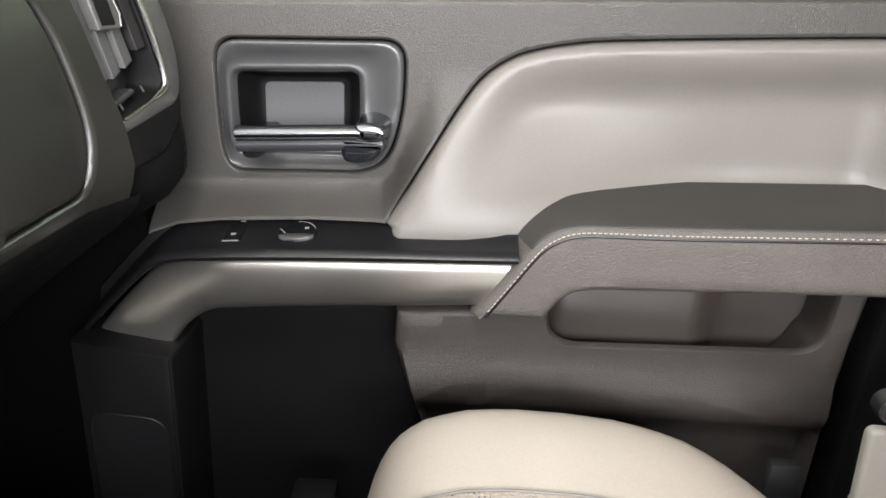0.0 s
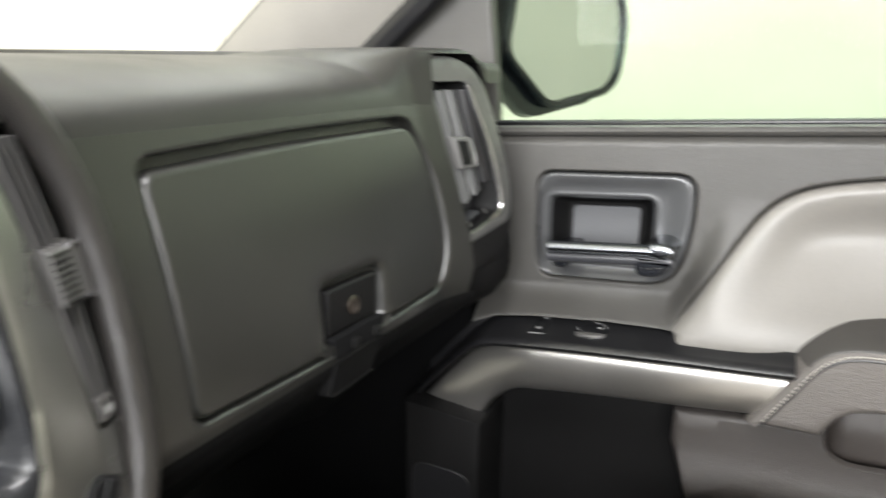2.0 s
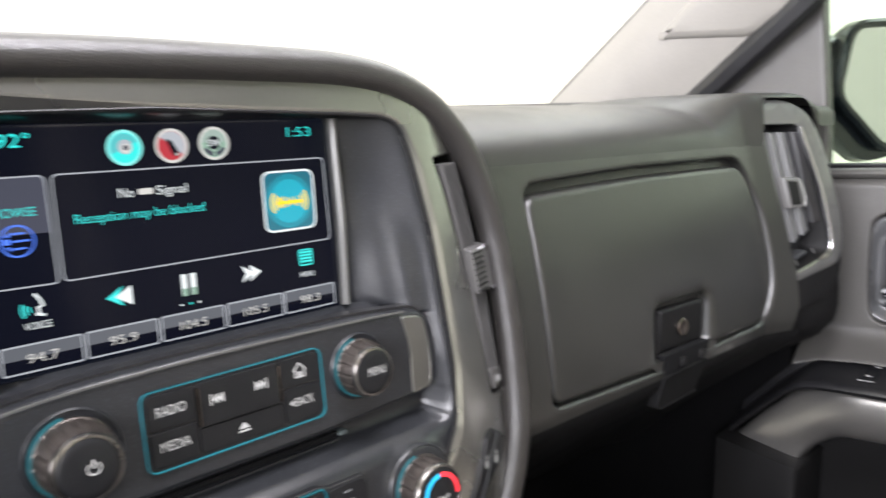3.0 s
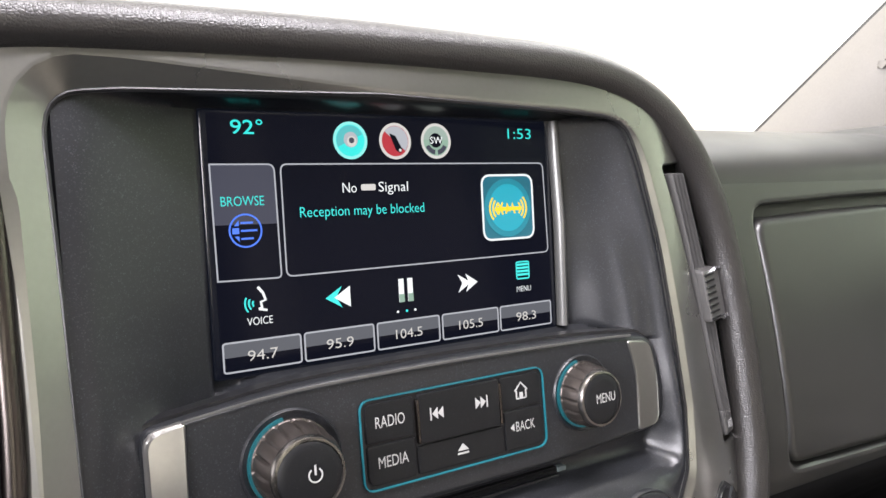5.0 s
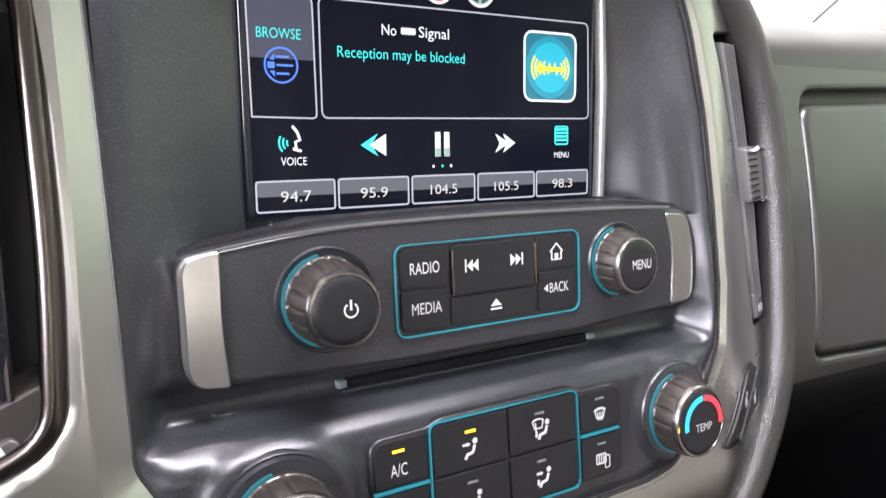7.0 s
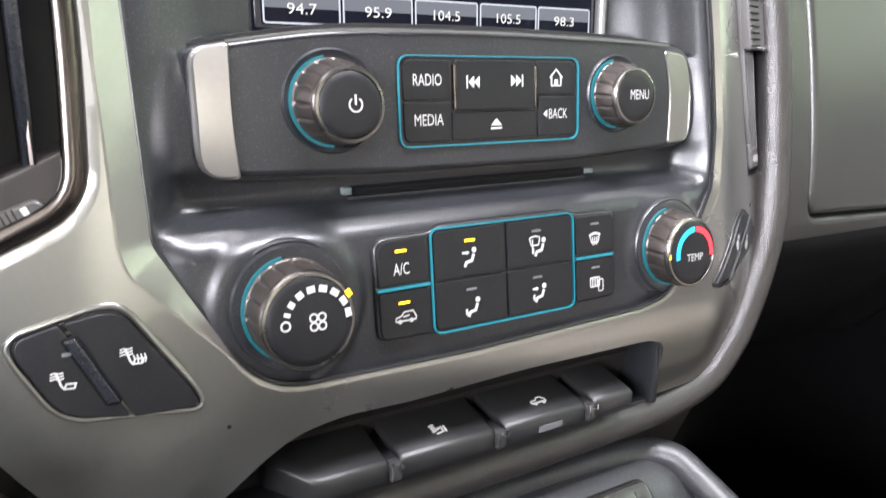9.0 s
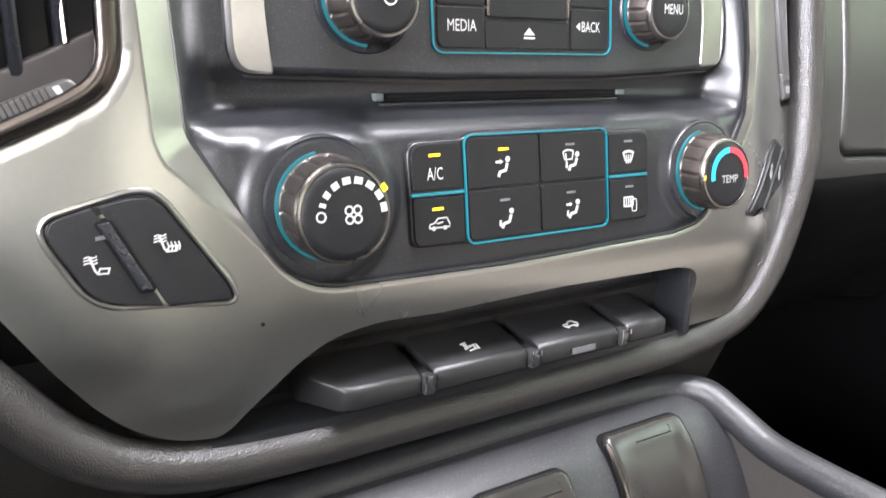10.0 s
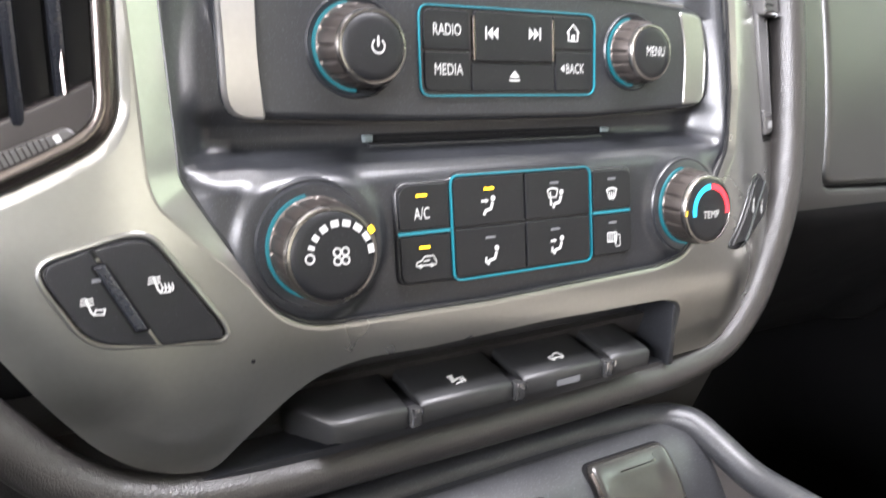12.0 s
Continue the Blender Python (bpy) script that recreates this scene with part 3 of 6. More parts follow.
simple("grab_handle_base", plate(rounded([(-0.484, 0.858, 0.008), (-0.372, 0.855, 0.012), (-0.33, 0.880, 0.012), (-0.29, 0.94, 0.01), (-0.40, 0.94, 0.01)]),
                                 [(0, -0.002), (0.001, 0.002), (0.004, 0.005), (0.009, 0.007)], lambda u, v, h: (u, pillar_y(u, v) - h, v), step=0.012), M_PILLAR, "cream grab-handle foot on the pillar", "grab handle", "thing")

# ---- door mirror outside the window ----
mirror = thing("door_mirror", (-0.27, 0.90, 0.72), "black outside door mirror with clear mirror glass", "mirror")


def on_mirror(u, v, h):
    return (-0.262 + u * 0.55 + h * 0.83, 0.91 + u * 0.83 - h * 0.55, v)


mo = rounded([(-0.105, 0.787, 0.02), (-0.03, 0.718, 0.02), (0.094, 0.741, 0.03), (0.106, 0.83, 0.03), (0.088, 0.880, 0.02), (-0.09, 0.870, 0.02)], 6)
part("housing", plate(inset(mo, -0.011), [(0.05, -0.09), (0.02, -0.075), (0.0, -0.02), (0.0, 0.0), (0.004, 0.004)], on_mirror, holes=[(mo, [(0, -0.006), (0.001, 0.004), (0.006, 0.004)])]), M_GLOSS, mirror, "black mirror housing")
part("mirror_glass", plate(mo, [(0, -0.008), (0, -0.002)], on_mirror), M_CHROME, mirror, "reflecting mirror glass")
part("shell", plate([(u * 1.02 - 0.022, v - 0.016) for u, v in inset(mo, -0.010)], [(0.05, -0.095), (0.015, -0.07), (0.0, -0.035), (0.004, -0.014)], on_mirror), M_GLOSS, mirror, "black mirror back shell")
part("arm", sweep([(-0.40, 0.93, 0.775), (-0.39, 0.85, 0.765), (-0.36, 0.74, 0.76)], (1, 0, 0), (0.035, 0.03)), M_GLOSS, mirror)

# ---- dashboard ----
dash = thing("dashboard", (-0.35, 0.0, 0.40), "dark grey soft-skinned dashboard with glovebox and vents", "dashboard")
GLOVE = rounded([(0.172, 0.557, 0.012), (0.300, 0.553, 0.01), (0.50, 0.557, 0.018), (0.513, 0.60, 0.03), (0.506, 0.675, 0.03), (0.484, 0.724, 0.02), (0.30, 0.7245, 0.05), (0.168, 0.720, 0.014)], 6)
LID = rounded([(0.1735, 0.559, 0.012), (0.300, 0.555, 0.01), (0.499, 0.559, 0.018), (0.5115, 0.60, 0.03), (0.5045, 0.675, 0.03), (0.484, 0.7155, 0.018), (0.30, 0.7160, 0.05), (0.1705, 0.7115, 0.012)], 6)
lip = [(-0.003, -0.02), (0, -0.012), (0, -0.003), (0.0015, -0.0008), (0.004, 0)]
part("fascia", plate([(0.06, 0.5440), (0.535, 0.5440), (0.5425, 0.570), (0.5395, 0.606), (0.533, 0.640), (0.526, 0.693), (0.5235, 0.7345), (0.06, 0.7345)], [(0, -0.03), (0, 0)], on_dash,
                     holes=[(GLOVE, lip)], step=0.012, sleek=True), M_LID, dash)
glove = part("glovebox_door", plate(LID, round_edge(-0.001, 0.004, 0.012), on_dash, step=0.02,
                                    holes=[(rounded([(0.3105, 0.5612, 0.003), (0.3945, 0.5612, 0.004), (0.3945, 0.606, 0.009), (0.3115, 0.6070, 0.007)]), [(0, -0.012), (0.001, -0.0055), (0.004, -0.0025), (0.011, -0.001)])]), M_LID, dash, "smooth dark glovebox lid")
part("lid_gap", plate(inset(GLOVE, -0.002), [(0, -0.018), (0, -0.0115)], on_dash, step=0.03), M_DASH, dash)
part("latch_button", plate(rounded([(0.3160, 0.5640, 0.002), (0.3860, 0.5640, 0.002), (0.3870, 0.6020, 0.003), (0.3170, 0.6030, 0.003)]), round_edge(-0.004, 0.003, 0.008, 4), lambda u, v, h: on_dash(u, v, h + 0.10 * (v - 0.585))), M_LOWER, glove, "dark push latch")
part("key_barrel", lathe([(0.008, -0.006), (0.008, -0.0030), (0.0068, -0.0024), (0.0045, -0.0030)], (0.351, 0.583), on_dash, 24), M_SMOKE, glove, "round metal key lock")
# flat plate; the finger gap's depth is only its black colour
part("latch_recess", plate(rounded([(0.318, 0.5470, 0.003), (0.384, 0.5470, 0.004), (0.3890, 0.5645, 0.003), (0.3160, 0.5645, 0.002)]), [(0, -0.01), (0, 0.0004)], on_dash), M_HOLE, glove, "flat black plate for the shaded gap under the latch")
for y in (0.340, 0.372):
    part("latch_tongue", block(dash_x(y, 0.555) - 0.004, y, 0.5500, dash_x(y, 0.555) + 0.003, y + 0.008, 0.5580, 0.001), M_LOWER, glove, "grey latch tongue")


def on_flap(u, v, h):
    return (-0.2855 + 0.05 * (u - 0.17) + 0.15 * (v - 0.545) + h, u, v)


flap = part("pull_flap", plate(rounded([(0.312, 0.5160, 0.004), (0.374, 0.5180, 0.004), (0.388, 0.5470, 0.004), (0.316, 0.5450, 0.004)]), round_edge(0.002, 0.0015, 0.010), on_flap), M_UNDER, glove, "glovebox pull flap, coloured black for shade")
# thin paler bars draw the highlight along the flap's edges
for v0, v1 in ((0.5165, 0.5185), (0.5458, 0.5478)):
    part("flap_edge_light", sweep([on_flap(0.316, v0, 0.0025), on_flap(0.345, (v0 + v1) / 2, 0.0025), on_flap(0.374, v1, 0.0025)], (1, 0, 0), (0.0007, 0.0007), 6), M_LOWER, flap)

# top pad rolls forward to the windshield; at its passenger end it stands up into a hood over the side vent
rows = []
PAD = spline([(0.0, 0.7335), (-0.005, 0.745), (-0.016, 0.7555), (-0.036, 0.765), (-0.065, 0.772), (-0.10, 0.7758), (-0.16, 0.777), (-0.28, 0.770), (-0.50, 0.745), (-0.66, 0.725)], 4, False)
HOOD = spline([(0.0, 0.7335), (-0.004, 0.755), (-0.008, 0.776), (-0.013, 0.7835), (-0.024, 0.7865), (-0.06, 0.7865), (-0.16, 0.784), (-0.28, 0.772), (-0.50, 0.745), (-0.66, 0.725)], 4, False)
for (dx, z), (hx, hz) in zip(PAD, HOOD):
    row = []
    for y in [-0.76 + 1.20 * i / 40 for i in range(40)] + [0.44 + 0.228 * i / 76 for i in range(77)]:
        k, over = ease((y - 0.455) / 0.065), ease((y - 0.5225) / 0.006)
        px, pz = mix(dx, hx, k), mix(z, hz, k)
        px, pz = mix(px, min(px, -0.0085), over), mix(pz, max(pz, 0.7815 - 0.016 * ease((y - 0.580) / 0.025)), over)
        pz -= 0.014 * ease((y - 0.575) / 0.04) * over
        row.append((dash_x(min(max(y, 0.0), 0.600), 0.7335) + px - 0.10 * max(0.0, y - 0.602), y, pz))
    rows.append(row)
part("top_pad", sheet(rows), M_DASH, dash, "smooth dashboard top", 60)
# under side of the dash, down into the footwell; its shade is in the black colour
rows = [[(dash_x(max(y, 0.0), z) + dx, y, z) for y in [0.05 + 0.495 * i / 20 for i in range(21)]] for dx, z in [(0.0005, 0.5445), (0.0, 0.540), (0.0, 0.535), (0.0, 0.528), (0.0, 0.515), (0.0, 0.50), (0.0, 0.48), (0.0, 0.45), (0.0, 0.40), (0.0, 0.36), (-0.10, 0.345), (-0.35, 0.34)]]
part("knee_bolster", sheet(rows), M_UNDER, dash, "undercut below the glovebox, coloured black for shade")

# end cap with the side vent
RVENT = rounded([(0.5405, 0.6035, 0.002), (0.577, 0.6160, 0.006), (0.5880, 0.6215, 0.006), (0.5895, 0.632, 0.01), (0.5875, 0.665, 0.02), (0.5840, 0.695, 0.02), (0.5765, 0.747, 0.004), (0.571, 0.7535, 0.004), (0.527, 0.7535, 0.002), (0.5325, 0.66, 0.01)], 4)
side = lift(on_dash, -0.003)
vent = part("side_vent", plate(rounded([(0.537, 0.560, 0.004), (0.581, 0.567, 0.012), (0.607, 0.598, 0.014), (0.6125, 0.65, 0.03), (0.609, 0.69, 0.03), (0.604, 0.735, 0.02), (0.592, 0.770, 0.014), (0.565, 0.782, 0.012), (0.518, 0.783, 0.002), (0.520, 0.70, 0.01), (0.534, 0.605, 0.01)], 6),
                               [(0, -0.05), (0.0, -0.010), (0.002, -0.003), (0.006, 0.0)], side, holes=[(RVENT, [(0, -0.03), (0, -0.004), (0.001, -0.001), (0.003, 0.0)])], step=0.02), M_LOWER, dash, "grey-framed side air vent")
part("vent_frame", plate(rounded([(0.5372, 0.5930, 0.001), (0.598, 0.6095, 0.008), (0.6050, 0.6230, 0.010), (0.6095, 0.652, 0.03), (0.6060, 0.690, 0.03), (0.6010, 0.733, 0.02), (0.590, 0.766, 0.012), (0.565, 0.7785, 0.010), (0.5195, 0.7795, 0.002), (0.5225, 0.70, 0.01), (0.5360, 0.610, 0.006)], 6),
                         [(0, -0.006), (0, 0.0004), (0.0012, 0.0012)], side, holes=[(inset(RVENT, -0.001), [(0, -0.004), (0, 0.0004), (0.001, 0.0012)])], step=0.02), M_VENT, vent, "satin grey frame round the vent")
part("vent_back", plate(inset(RVENT, -0.002), [(0, -0.034), (0, -0.03)], side), M_BLACK, vent)
chrome_line = [side(u, v, 0.0012) for u, v in spline([(0.5735, 0.7515), (0.5785, 0.725), (0.5845, 0.695), (0.5885, 0.660), (0.5895, 0.632), (0.5870, 0.6225), (0.577, 0.6165), (0.560, 0.610), (0.5425, 0.604)], 6, False)]
part("chrome_edge", sweep(chrome_line, (1, 0, 0), (0.0034, 0.0030), 10, taper=lambda k: 1 - 0.55 * ease((k - 0.70) / 0.1)), M_CHROME, vent, "bright chrome edge")


def vane(u0, u1, low, tilt):
    lean = lambda z: -0.075 * (z - 0.64)
    return plate([(u0 + lean(low), low), (u1 + lean(low), low + 0.35 * (u1 - u0)), (u1 + lean(0.746), 0.746), (u0 + lean(0.746), 0.746)], round_edge(-0.004, 0.0012, 0.010), lambda u, v, h: side(u, v, h + tilt * (u - u0 - lean(v))))


for u0, u1, low in ((0.5385, 0.5470, 0.6310), (0.5490, 0.5605, 0.6335), (0.5625, 0.5745, 0.6400)):
    part("louvre", vane(u0, u1, low, -0.30), M_VANE, vent)
part("louvre_edge", vane(0.5785, 0.5845, 0.652, 0.5), M_BLACK, vent)
tab = part("vent_slider", plate(rounded([(0.5440, 0.669, 0.001), (0.5640, 0.669, 0.003), (0.5655, 0.678, 0.002), (0.5630, 0.7000, 0.002), (0.5425, 0.7005, 0.001)]), round_edge(0.0012, 0.002, 0.008), side), M_SLAT, vent, "grey vane slider")
part("slider_pad", plate(rounded([(0.5465, 0.6725, 0.001), (0.5590, 0.6725, 0.002), (0.5580, 0.6965, 0.002), (0.5450, 0.6970, 0.001)]), round_edge(0.0018, 0.001, 0.003), side), M_LOWER, tab)
part("slider_edge", sweep([side(0.5632, 0.671, 0.001), side(0.5648, 0.680, 0.0015), side(0.5622, 0.699, 0.001)], (1, 0, 0), (0.0010, 0.0012), 8), M_VENT, tab)
wheel = part("vent_wheel", plate(rounded([(0.5485, 0.6120, 0.003), (0.5690, 0.6210, 0.003), (0.5660, 0.6250, 0.004), (0.5475, 0.6165, 0.004)]), round_edge(-0.006, 0.002, 0.012), side), M_CONSOLE, vent, "grey vent wheel")
for u, v in ((0.5468, 0.6130), (0.5695, 0.6235)):
    part("wheel_end", sweep([side(u - 0.0008, v + 0.0025, -0.002), side(u + 0.0008, v - 0.0022, -0.002)], (1, 0, 0), (0.001, 0.0009), 6), M_VENT, wheel)
# cheek that joins the vent's end cap and the door side of the dash
CHEEK = [(-0.024, 0.515), (-0.014, 0.546), (-0.009, 0.575), (-0.0060, 0.600), (-0.008, 0.612), (-0.014, 0.622), (-0.03, 0.629), (-0.16, 0.634), (-0.45, 0.634)]


def cheek(dx, y, z):
    return (dash_x(min(y, 0.600), z) + dx - 0.02 * ease((0.56 - z) / 0.1), y, z - 0.02 * (dx < -0.1))


part("end_cap", sheet([[cheek(dx, y, z) for z in [0.55 + 0.225 * i / 14 for i in range(15)]] for dx, y in CHEEK[3:]]), M_LOWER, dash)
part("end_cap_low", sheet([[cheek(dx, y, z) for z in [0.34 + 0.260 * i / 14 for i in range(15)]] for dx, y in CHEEK]), M_LOWER, dash)
# plain unseen block, added; keeps some driver-side light off the glovebox
part("driver_side_panel", block(-0.62, -0.756, 0.30, -0.20, -0.42, 0.785, 0.03), M_DASH, dash, "unseen block at the dashboard's driver end, shades the lower dash")

# raised rim that runs round the centre stack
RIM = [(-0.46, 0.736), (-0.40, 0.770), (-0.33, 0.785), (-0.24, 0.793), (-0.13, 0.7965), (-0.05, 0.7965), (0.005, 0.795), (0.040, 0.789), (0.067, 0.777), (0.086, 0.761), (0.101, 0.741), (0.1125, 0.715), (0.1195, 0.688), (0.124, 0.65),
       (0.1250, 0.605), (0.123, 0.573), (0.1155, 0.541), (0.104, 0.514), (0.0915, 0.494), (0.0735, 0.4775), (0.05, 0.4700), (0.02, 0.4670), (-0.05, 0.4655), (-0.13, 0.4655), (-0.20, 0.4665), (-0.240, 0.4725), (-0.2665, 0.4870), (-0.2875, 0.5115), (-0.314, 0.546), (-0.36, 0.60)]


def rim_x(z):
    return ramp(z, [(0.46, -0.270), (0.50, -0.272), (0.56, -0.277), (0.60, -0.283), (0.69, -0.296), (0.74, -0.301), (0.80, -0.306)])


path = [(rim_x(z), y, z) for y, z in spline(RIM, 6, False)]
part("hood_rim", sweep(path, (1, 0, 0), (0.0100, 0.0095), 20), M_LEATHER, dash, "grained raised rim round the centre stack")
# outer side of the rim, falling back to the dash
rows = [[(rim_x(z) + d, y + dy, z) for y, z in spline(RIM, 6, False)[40:150]] for d, dy in ((0.004, 0.0085), (-0.010, 0.0095), (-0.05, 0.0095))]
part("rim_side", sheet(rows), M_LEATHER, dash)
# body behind the stack
part("stack_body", block(-0.46, -0.40, 0.45, -0.335, 0.115, 0.775, 0.01), M_BLACK, dash)
part("knee_panel", plate(rounded([(-0.46, 0.30, 0), (0.10, 0.30, 0), (0.115, 0.50, 0.02), (-0.30, 0.50, 0.02), (-0.46, 0.60, 0)]), [(0, -0.04), (0, 0)], lambda u, v, h: (-0.292 - 0.35 * (0.47 - v) + h, u, v), step=0.03), M_LEATHER, dash, "grained knee panel below the stack")

# ---- centre stack ----
stack = thing("centre_stack", (-0.30, -0.083, 0.45), "silver-trimmed centre stack with display and climate controls", "control panel")


def flank(corners):
    return rounded([(u + 0.19 * max(0.0, u - 0.064), v, r) for u, v, r in corners], 4)


INNER = rounded([(-0.2225, 0.60, 0), (-0.2225, 0.590, 0.004), (-0.196, 0.5425, 0.012), (-0.182, 0.5335, 0.012), (-0.10, 0.532, 0), (0.0, 0.534, 0), (0.022, 0.538, 0.012), (0.057, 0.589, 0.004), (0.0615, 0.62, 0),
                 (0.0605, 0.66, 0), (0.0575, 0.705, 0.01), (0.049, 0.750, 0.012), (0.040, 0.7705, 0.016), (0.0, 0.773, 0), (-0.10, 0.7765, 0), (-0.20, 0.7745, 0), (-0.2265, 0.772, 0.018), (-0.2245, 0.70, 0)], 6)
OUTER = rounded([(-0.36, 0.628, 0), (-0.302, 0.564, 0.01), (-0.2823, 0.5362, 0.01), (-0.2688, 0.5149, 0.01), (-0.2567, 0.4981, 0.008), (-0.2447, 0.4871, 0.008), (-0.2316, 0.4812, 0.006), (-0.2195, 0.4795, 0.002), (-0.2150, 0.4815, 0.003), (-0.2026, 0.4950, 0.004), (-0.1895, 0.5075, 0.008), (-0.1771, 0.5148, 0.010), (-0.1584, 0.5175, 0.006),
                 (-0.13, 0.5165, 0), (-0.07, 0.518, 0), (0.008, 0.5165, 0.006), (0.0215, 0.5125, 0.008), (0.0235, 0.479, 0.003), (0.06, 0.480, 0.01), (0.094, 0.503, 0.015), (0.120, 0.55, 0.02), (0.127, 0.61, 0.02), (0.125, 0.66, 0.02), (0.114, 0.71, 0.02),
                 (0.094, 0.750, 0.02), (0.062, 0.778, 0.02), (0.02, 0.788, 0.02), (-0.10, 0.7915, 0.02), (-0.24, 0.789, 0.02), (-0.36, 0.779, 0)], 4)
LVENT = rounded([(-0.345, 0.612, 0.0), (-0.30, 0.580, 0.01), (-0.268, 0.593, 0.014), (-0.2425, 0.606, 0.012), (-0.2395, 0.66, 0.02), (-0.2405, 0.742, 0.010), (-0.258, 0.760, 0.012), (-0.345, 0.758, 0)], 5)
CVENT = rounded([(0.1010, 0.590, 0.004), (0.1180, 0.590, 0.003), (0.1220, 0.64, 0.01), (0.1190, 0.690, 0.01), (0.105, 0.735, 0.006), (0.092, 0.7475, 0.003), (0.0640, 0.7455, 0.003), (0.0730, 0.722, 0.01), (0.0825, 0.690, 0.01), (0.0925, 0.645, 0.01)], 4)


def bevel_width(u, v):
    left = ease((-0.185 - u) / 0.02) * ease((v - 0.550) / 0.03)
    right = ease((u - 0.035) / 0.02) * ease((v - 0.545) / 0.02)
    return 0.0007 + 0.0100 * left + 0.0024 * right


def bevel_depth(u, v):
    return -0.0006 - 0.70 * (bevel_width(u, v) - 0.0007)


def bezel_form(g, u, v):
    low = ease((0.575 - v) / 0.04) * ease((-0.185 - u) / 0.035)
    return -0.0026 * low * (1 - ease(g / 0.020)) + 0.0016 * low * math.exp(-((u + 0.228) / 0.03) ** 2 - ((v - 0.510) / 0.022) ** 2)


part("silver_bezel", plate(OUTER, [(0, -0.018), (0, 0.0)], on_stack, step=0.008,
                           holes=[(INNER, [(0, -0.016), (0, bevel_depth), (bevel_width, -0.0002), (lambda u, v: bevel_width(u, v) + 0.0012, 0.0)]), (LVENT, [(0, -0.02), (0, -0.0040), (0.0010, -0.0022), (0.0030, -0.0006), (0.0060, 0)]), (CVENT, [(0, -0.02), (0, -0.001), (0.001, 0)])],
                           cap=bezel_form, sleek=True), M_SILVER, stack, "satin silver bezel with a bevelled inner edge", 24)

line = inset(INNER, 0.0006)
part("fascia_gap", sweep([on_stack(u, v, bevel_depth(u, v) - 0.0008) for u, v in line + line[:1]], (1, 0, 0), (0.0009, 0.0011), 6, True), M_BLACK, stack)

# dark fascia: a funnel round the display, the radio ledge and the climate band
PROF = [(0.528, -0.262), (0.545, -0.2635), (0.575, -0.2680), (0.584, -0.2695), (0.588, -0.2718), (0.5915, -0.2770), (0.5940, -0.2845), (0.5965, -0.2900), (0.600, -0.2918), (0.606, -0.2915), (0.612, -0.289), (0.655, -0.292), (0.659, -0.300), (0.662, -0.3195), (0.7705, -0.3265), (0.774, -0.318), (0.779, -0.306)]


FAR_EDGE = dense([(0.52, 0.028), (0.54, 0.0385), (0.57, 0.0500), (0.60, 0.0590), (0.63, 0.0600), (0.66, 0.0597), (0.705, 0.0567), (0.75, 0.0482), (0.79, 0.037)])


def funnel(d, width):
    """How far down the cheek is at distance d from its rounded lip."""
    soft = lambda a, r: (a + math.hypot(a, r)) / 2
    d = max(0.0, d)
    run = soft(d - 0.0075, 0.006) - soft(-0.0075, 0.006)
    return 1 - soft(1 - run / (width - 0.0075), 0.10) if d < width else 1.0


def fascia_x(y, z):
    low = z + (0.011 * ease((-0.145 - y) / 0.045) + 0.008 * ease((y - 0.022) / 0.022)) * ease((z - 0.625) / 0.015) * ease((0.70 - z) / 0.03)
    x = ramp(low, PROF)
    edge = ramp(z, STACK) - mix(0.009, 0.0052, ease((y + 0.06) / 0.08))
    left, right, top = y + 0.2235, ramp(z, FAR_EDGE) - y, 0.776 - z
    in_screen = ease((low - 0.652) / 0.014)
    flat_l, flat_r = ease(left / 0.016), ease(right / 0.012)
    tall_l = funnel(left, 0.0535)
    tall_r = 1 - (1 - min(1.0, bend(right - 0.0015, 0.003) / 0.0455)) ** 1.7
    s = min(mix(flat_l, tall_l, in_screen), mix(flat_r, tall_r, in_screen))
    if z > 0.75:
        s = min(s, ease(top / 0.0075)) if top < 0.0075 else s
    if left < 0 or right < 0:
        s = 0
    collar = 0.0032 * ease((0.0325 - math.hypot(y + 0.1772, z - 0.5640)) / 0.0065) * ease(left / 0.016) + 0.0022 * ease((0.0285 - math.hypot(y - 0.0222, z - 0.5632)) / 0.006) * ease(right / 0.010)
    swell = 0.0065 * in_screen * (1 - ease((z - 0.664) / 0.065)) * ease((right - 0.004) / 0.014) * ease((0.046 - right) / 0.020) if z > 0.655 else 0.0
    face = mix(edge, x, max(0.0, s))
    beside = max(ease((-0.186 - y) / 0.014), ease((y - 0.036) / 0.012)) if 0.62 < z < 0.68 else 0.0
    if beside > 0 and left > 0 and right > 0:
        under = mix(edge, ramp(min(z, 0.645), PROF), min(flat_l, flat_r))
        over = mix(edge, ramp(max(z, 0.664), PROF), max(0.0, min(tall_l, tall_r)))
        face = mix(face, mix(under, over, ease((z - 0.628) / 0.038)), beside)
    return face + swell + collar - (0.004 if left < -0.001 or right < -0.001 else 0)


zs = [0.528 + 0.0016 * i for i in range(157)] + [0.5905, 0.5915, 0.594, 0.596, 0.6545, 0.657, 0.6585, 0.661, 0.6625]
zs = sorted(set(z for z in zs if z < 0.778))


def fascia_row(z):
    far = ramp(z, FAR_EDGE)
    return [-0.228 + 0.218 * i / 130 for i in range(131)] + [-0.010 + (far + 0.010) * (1 - (1 - i / 56) ** 1.7) for i in range(1, 57)] + [far + 0.0012, far + 0.004]


part("fascia", sheet([[(fascia_x(y, z), y, z) for y in fascia_row(z)] for z in zs]), M_DARK, stack, "dark textured plastic fascia", 50)

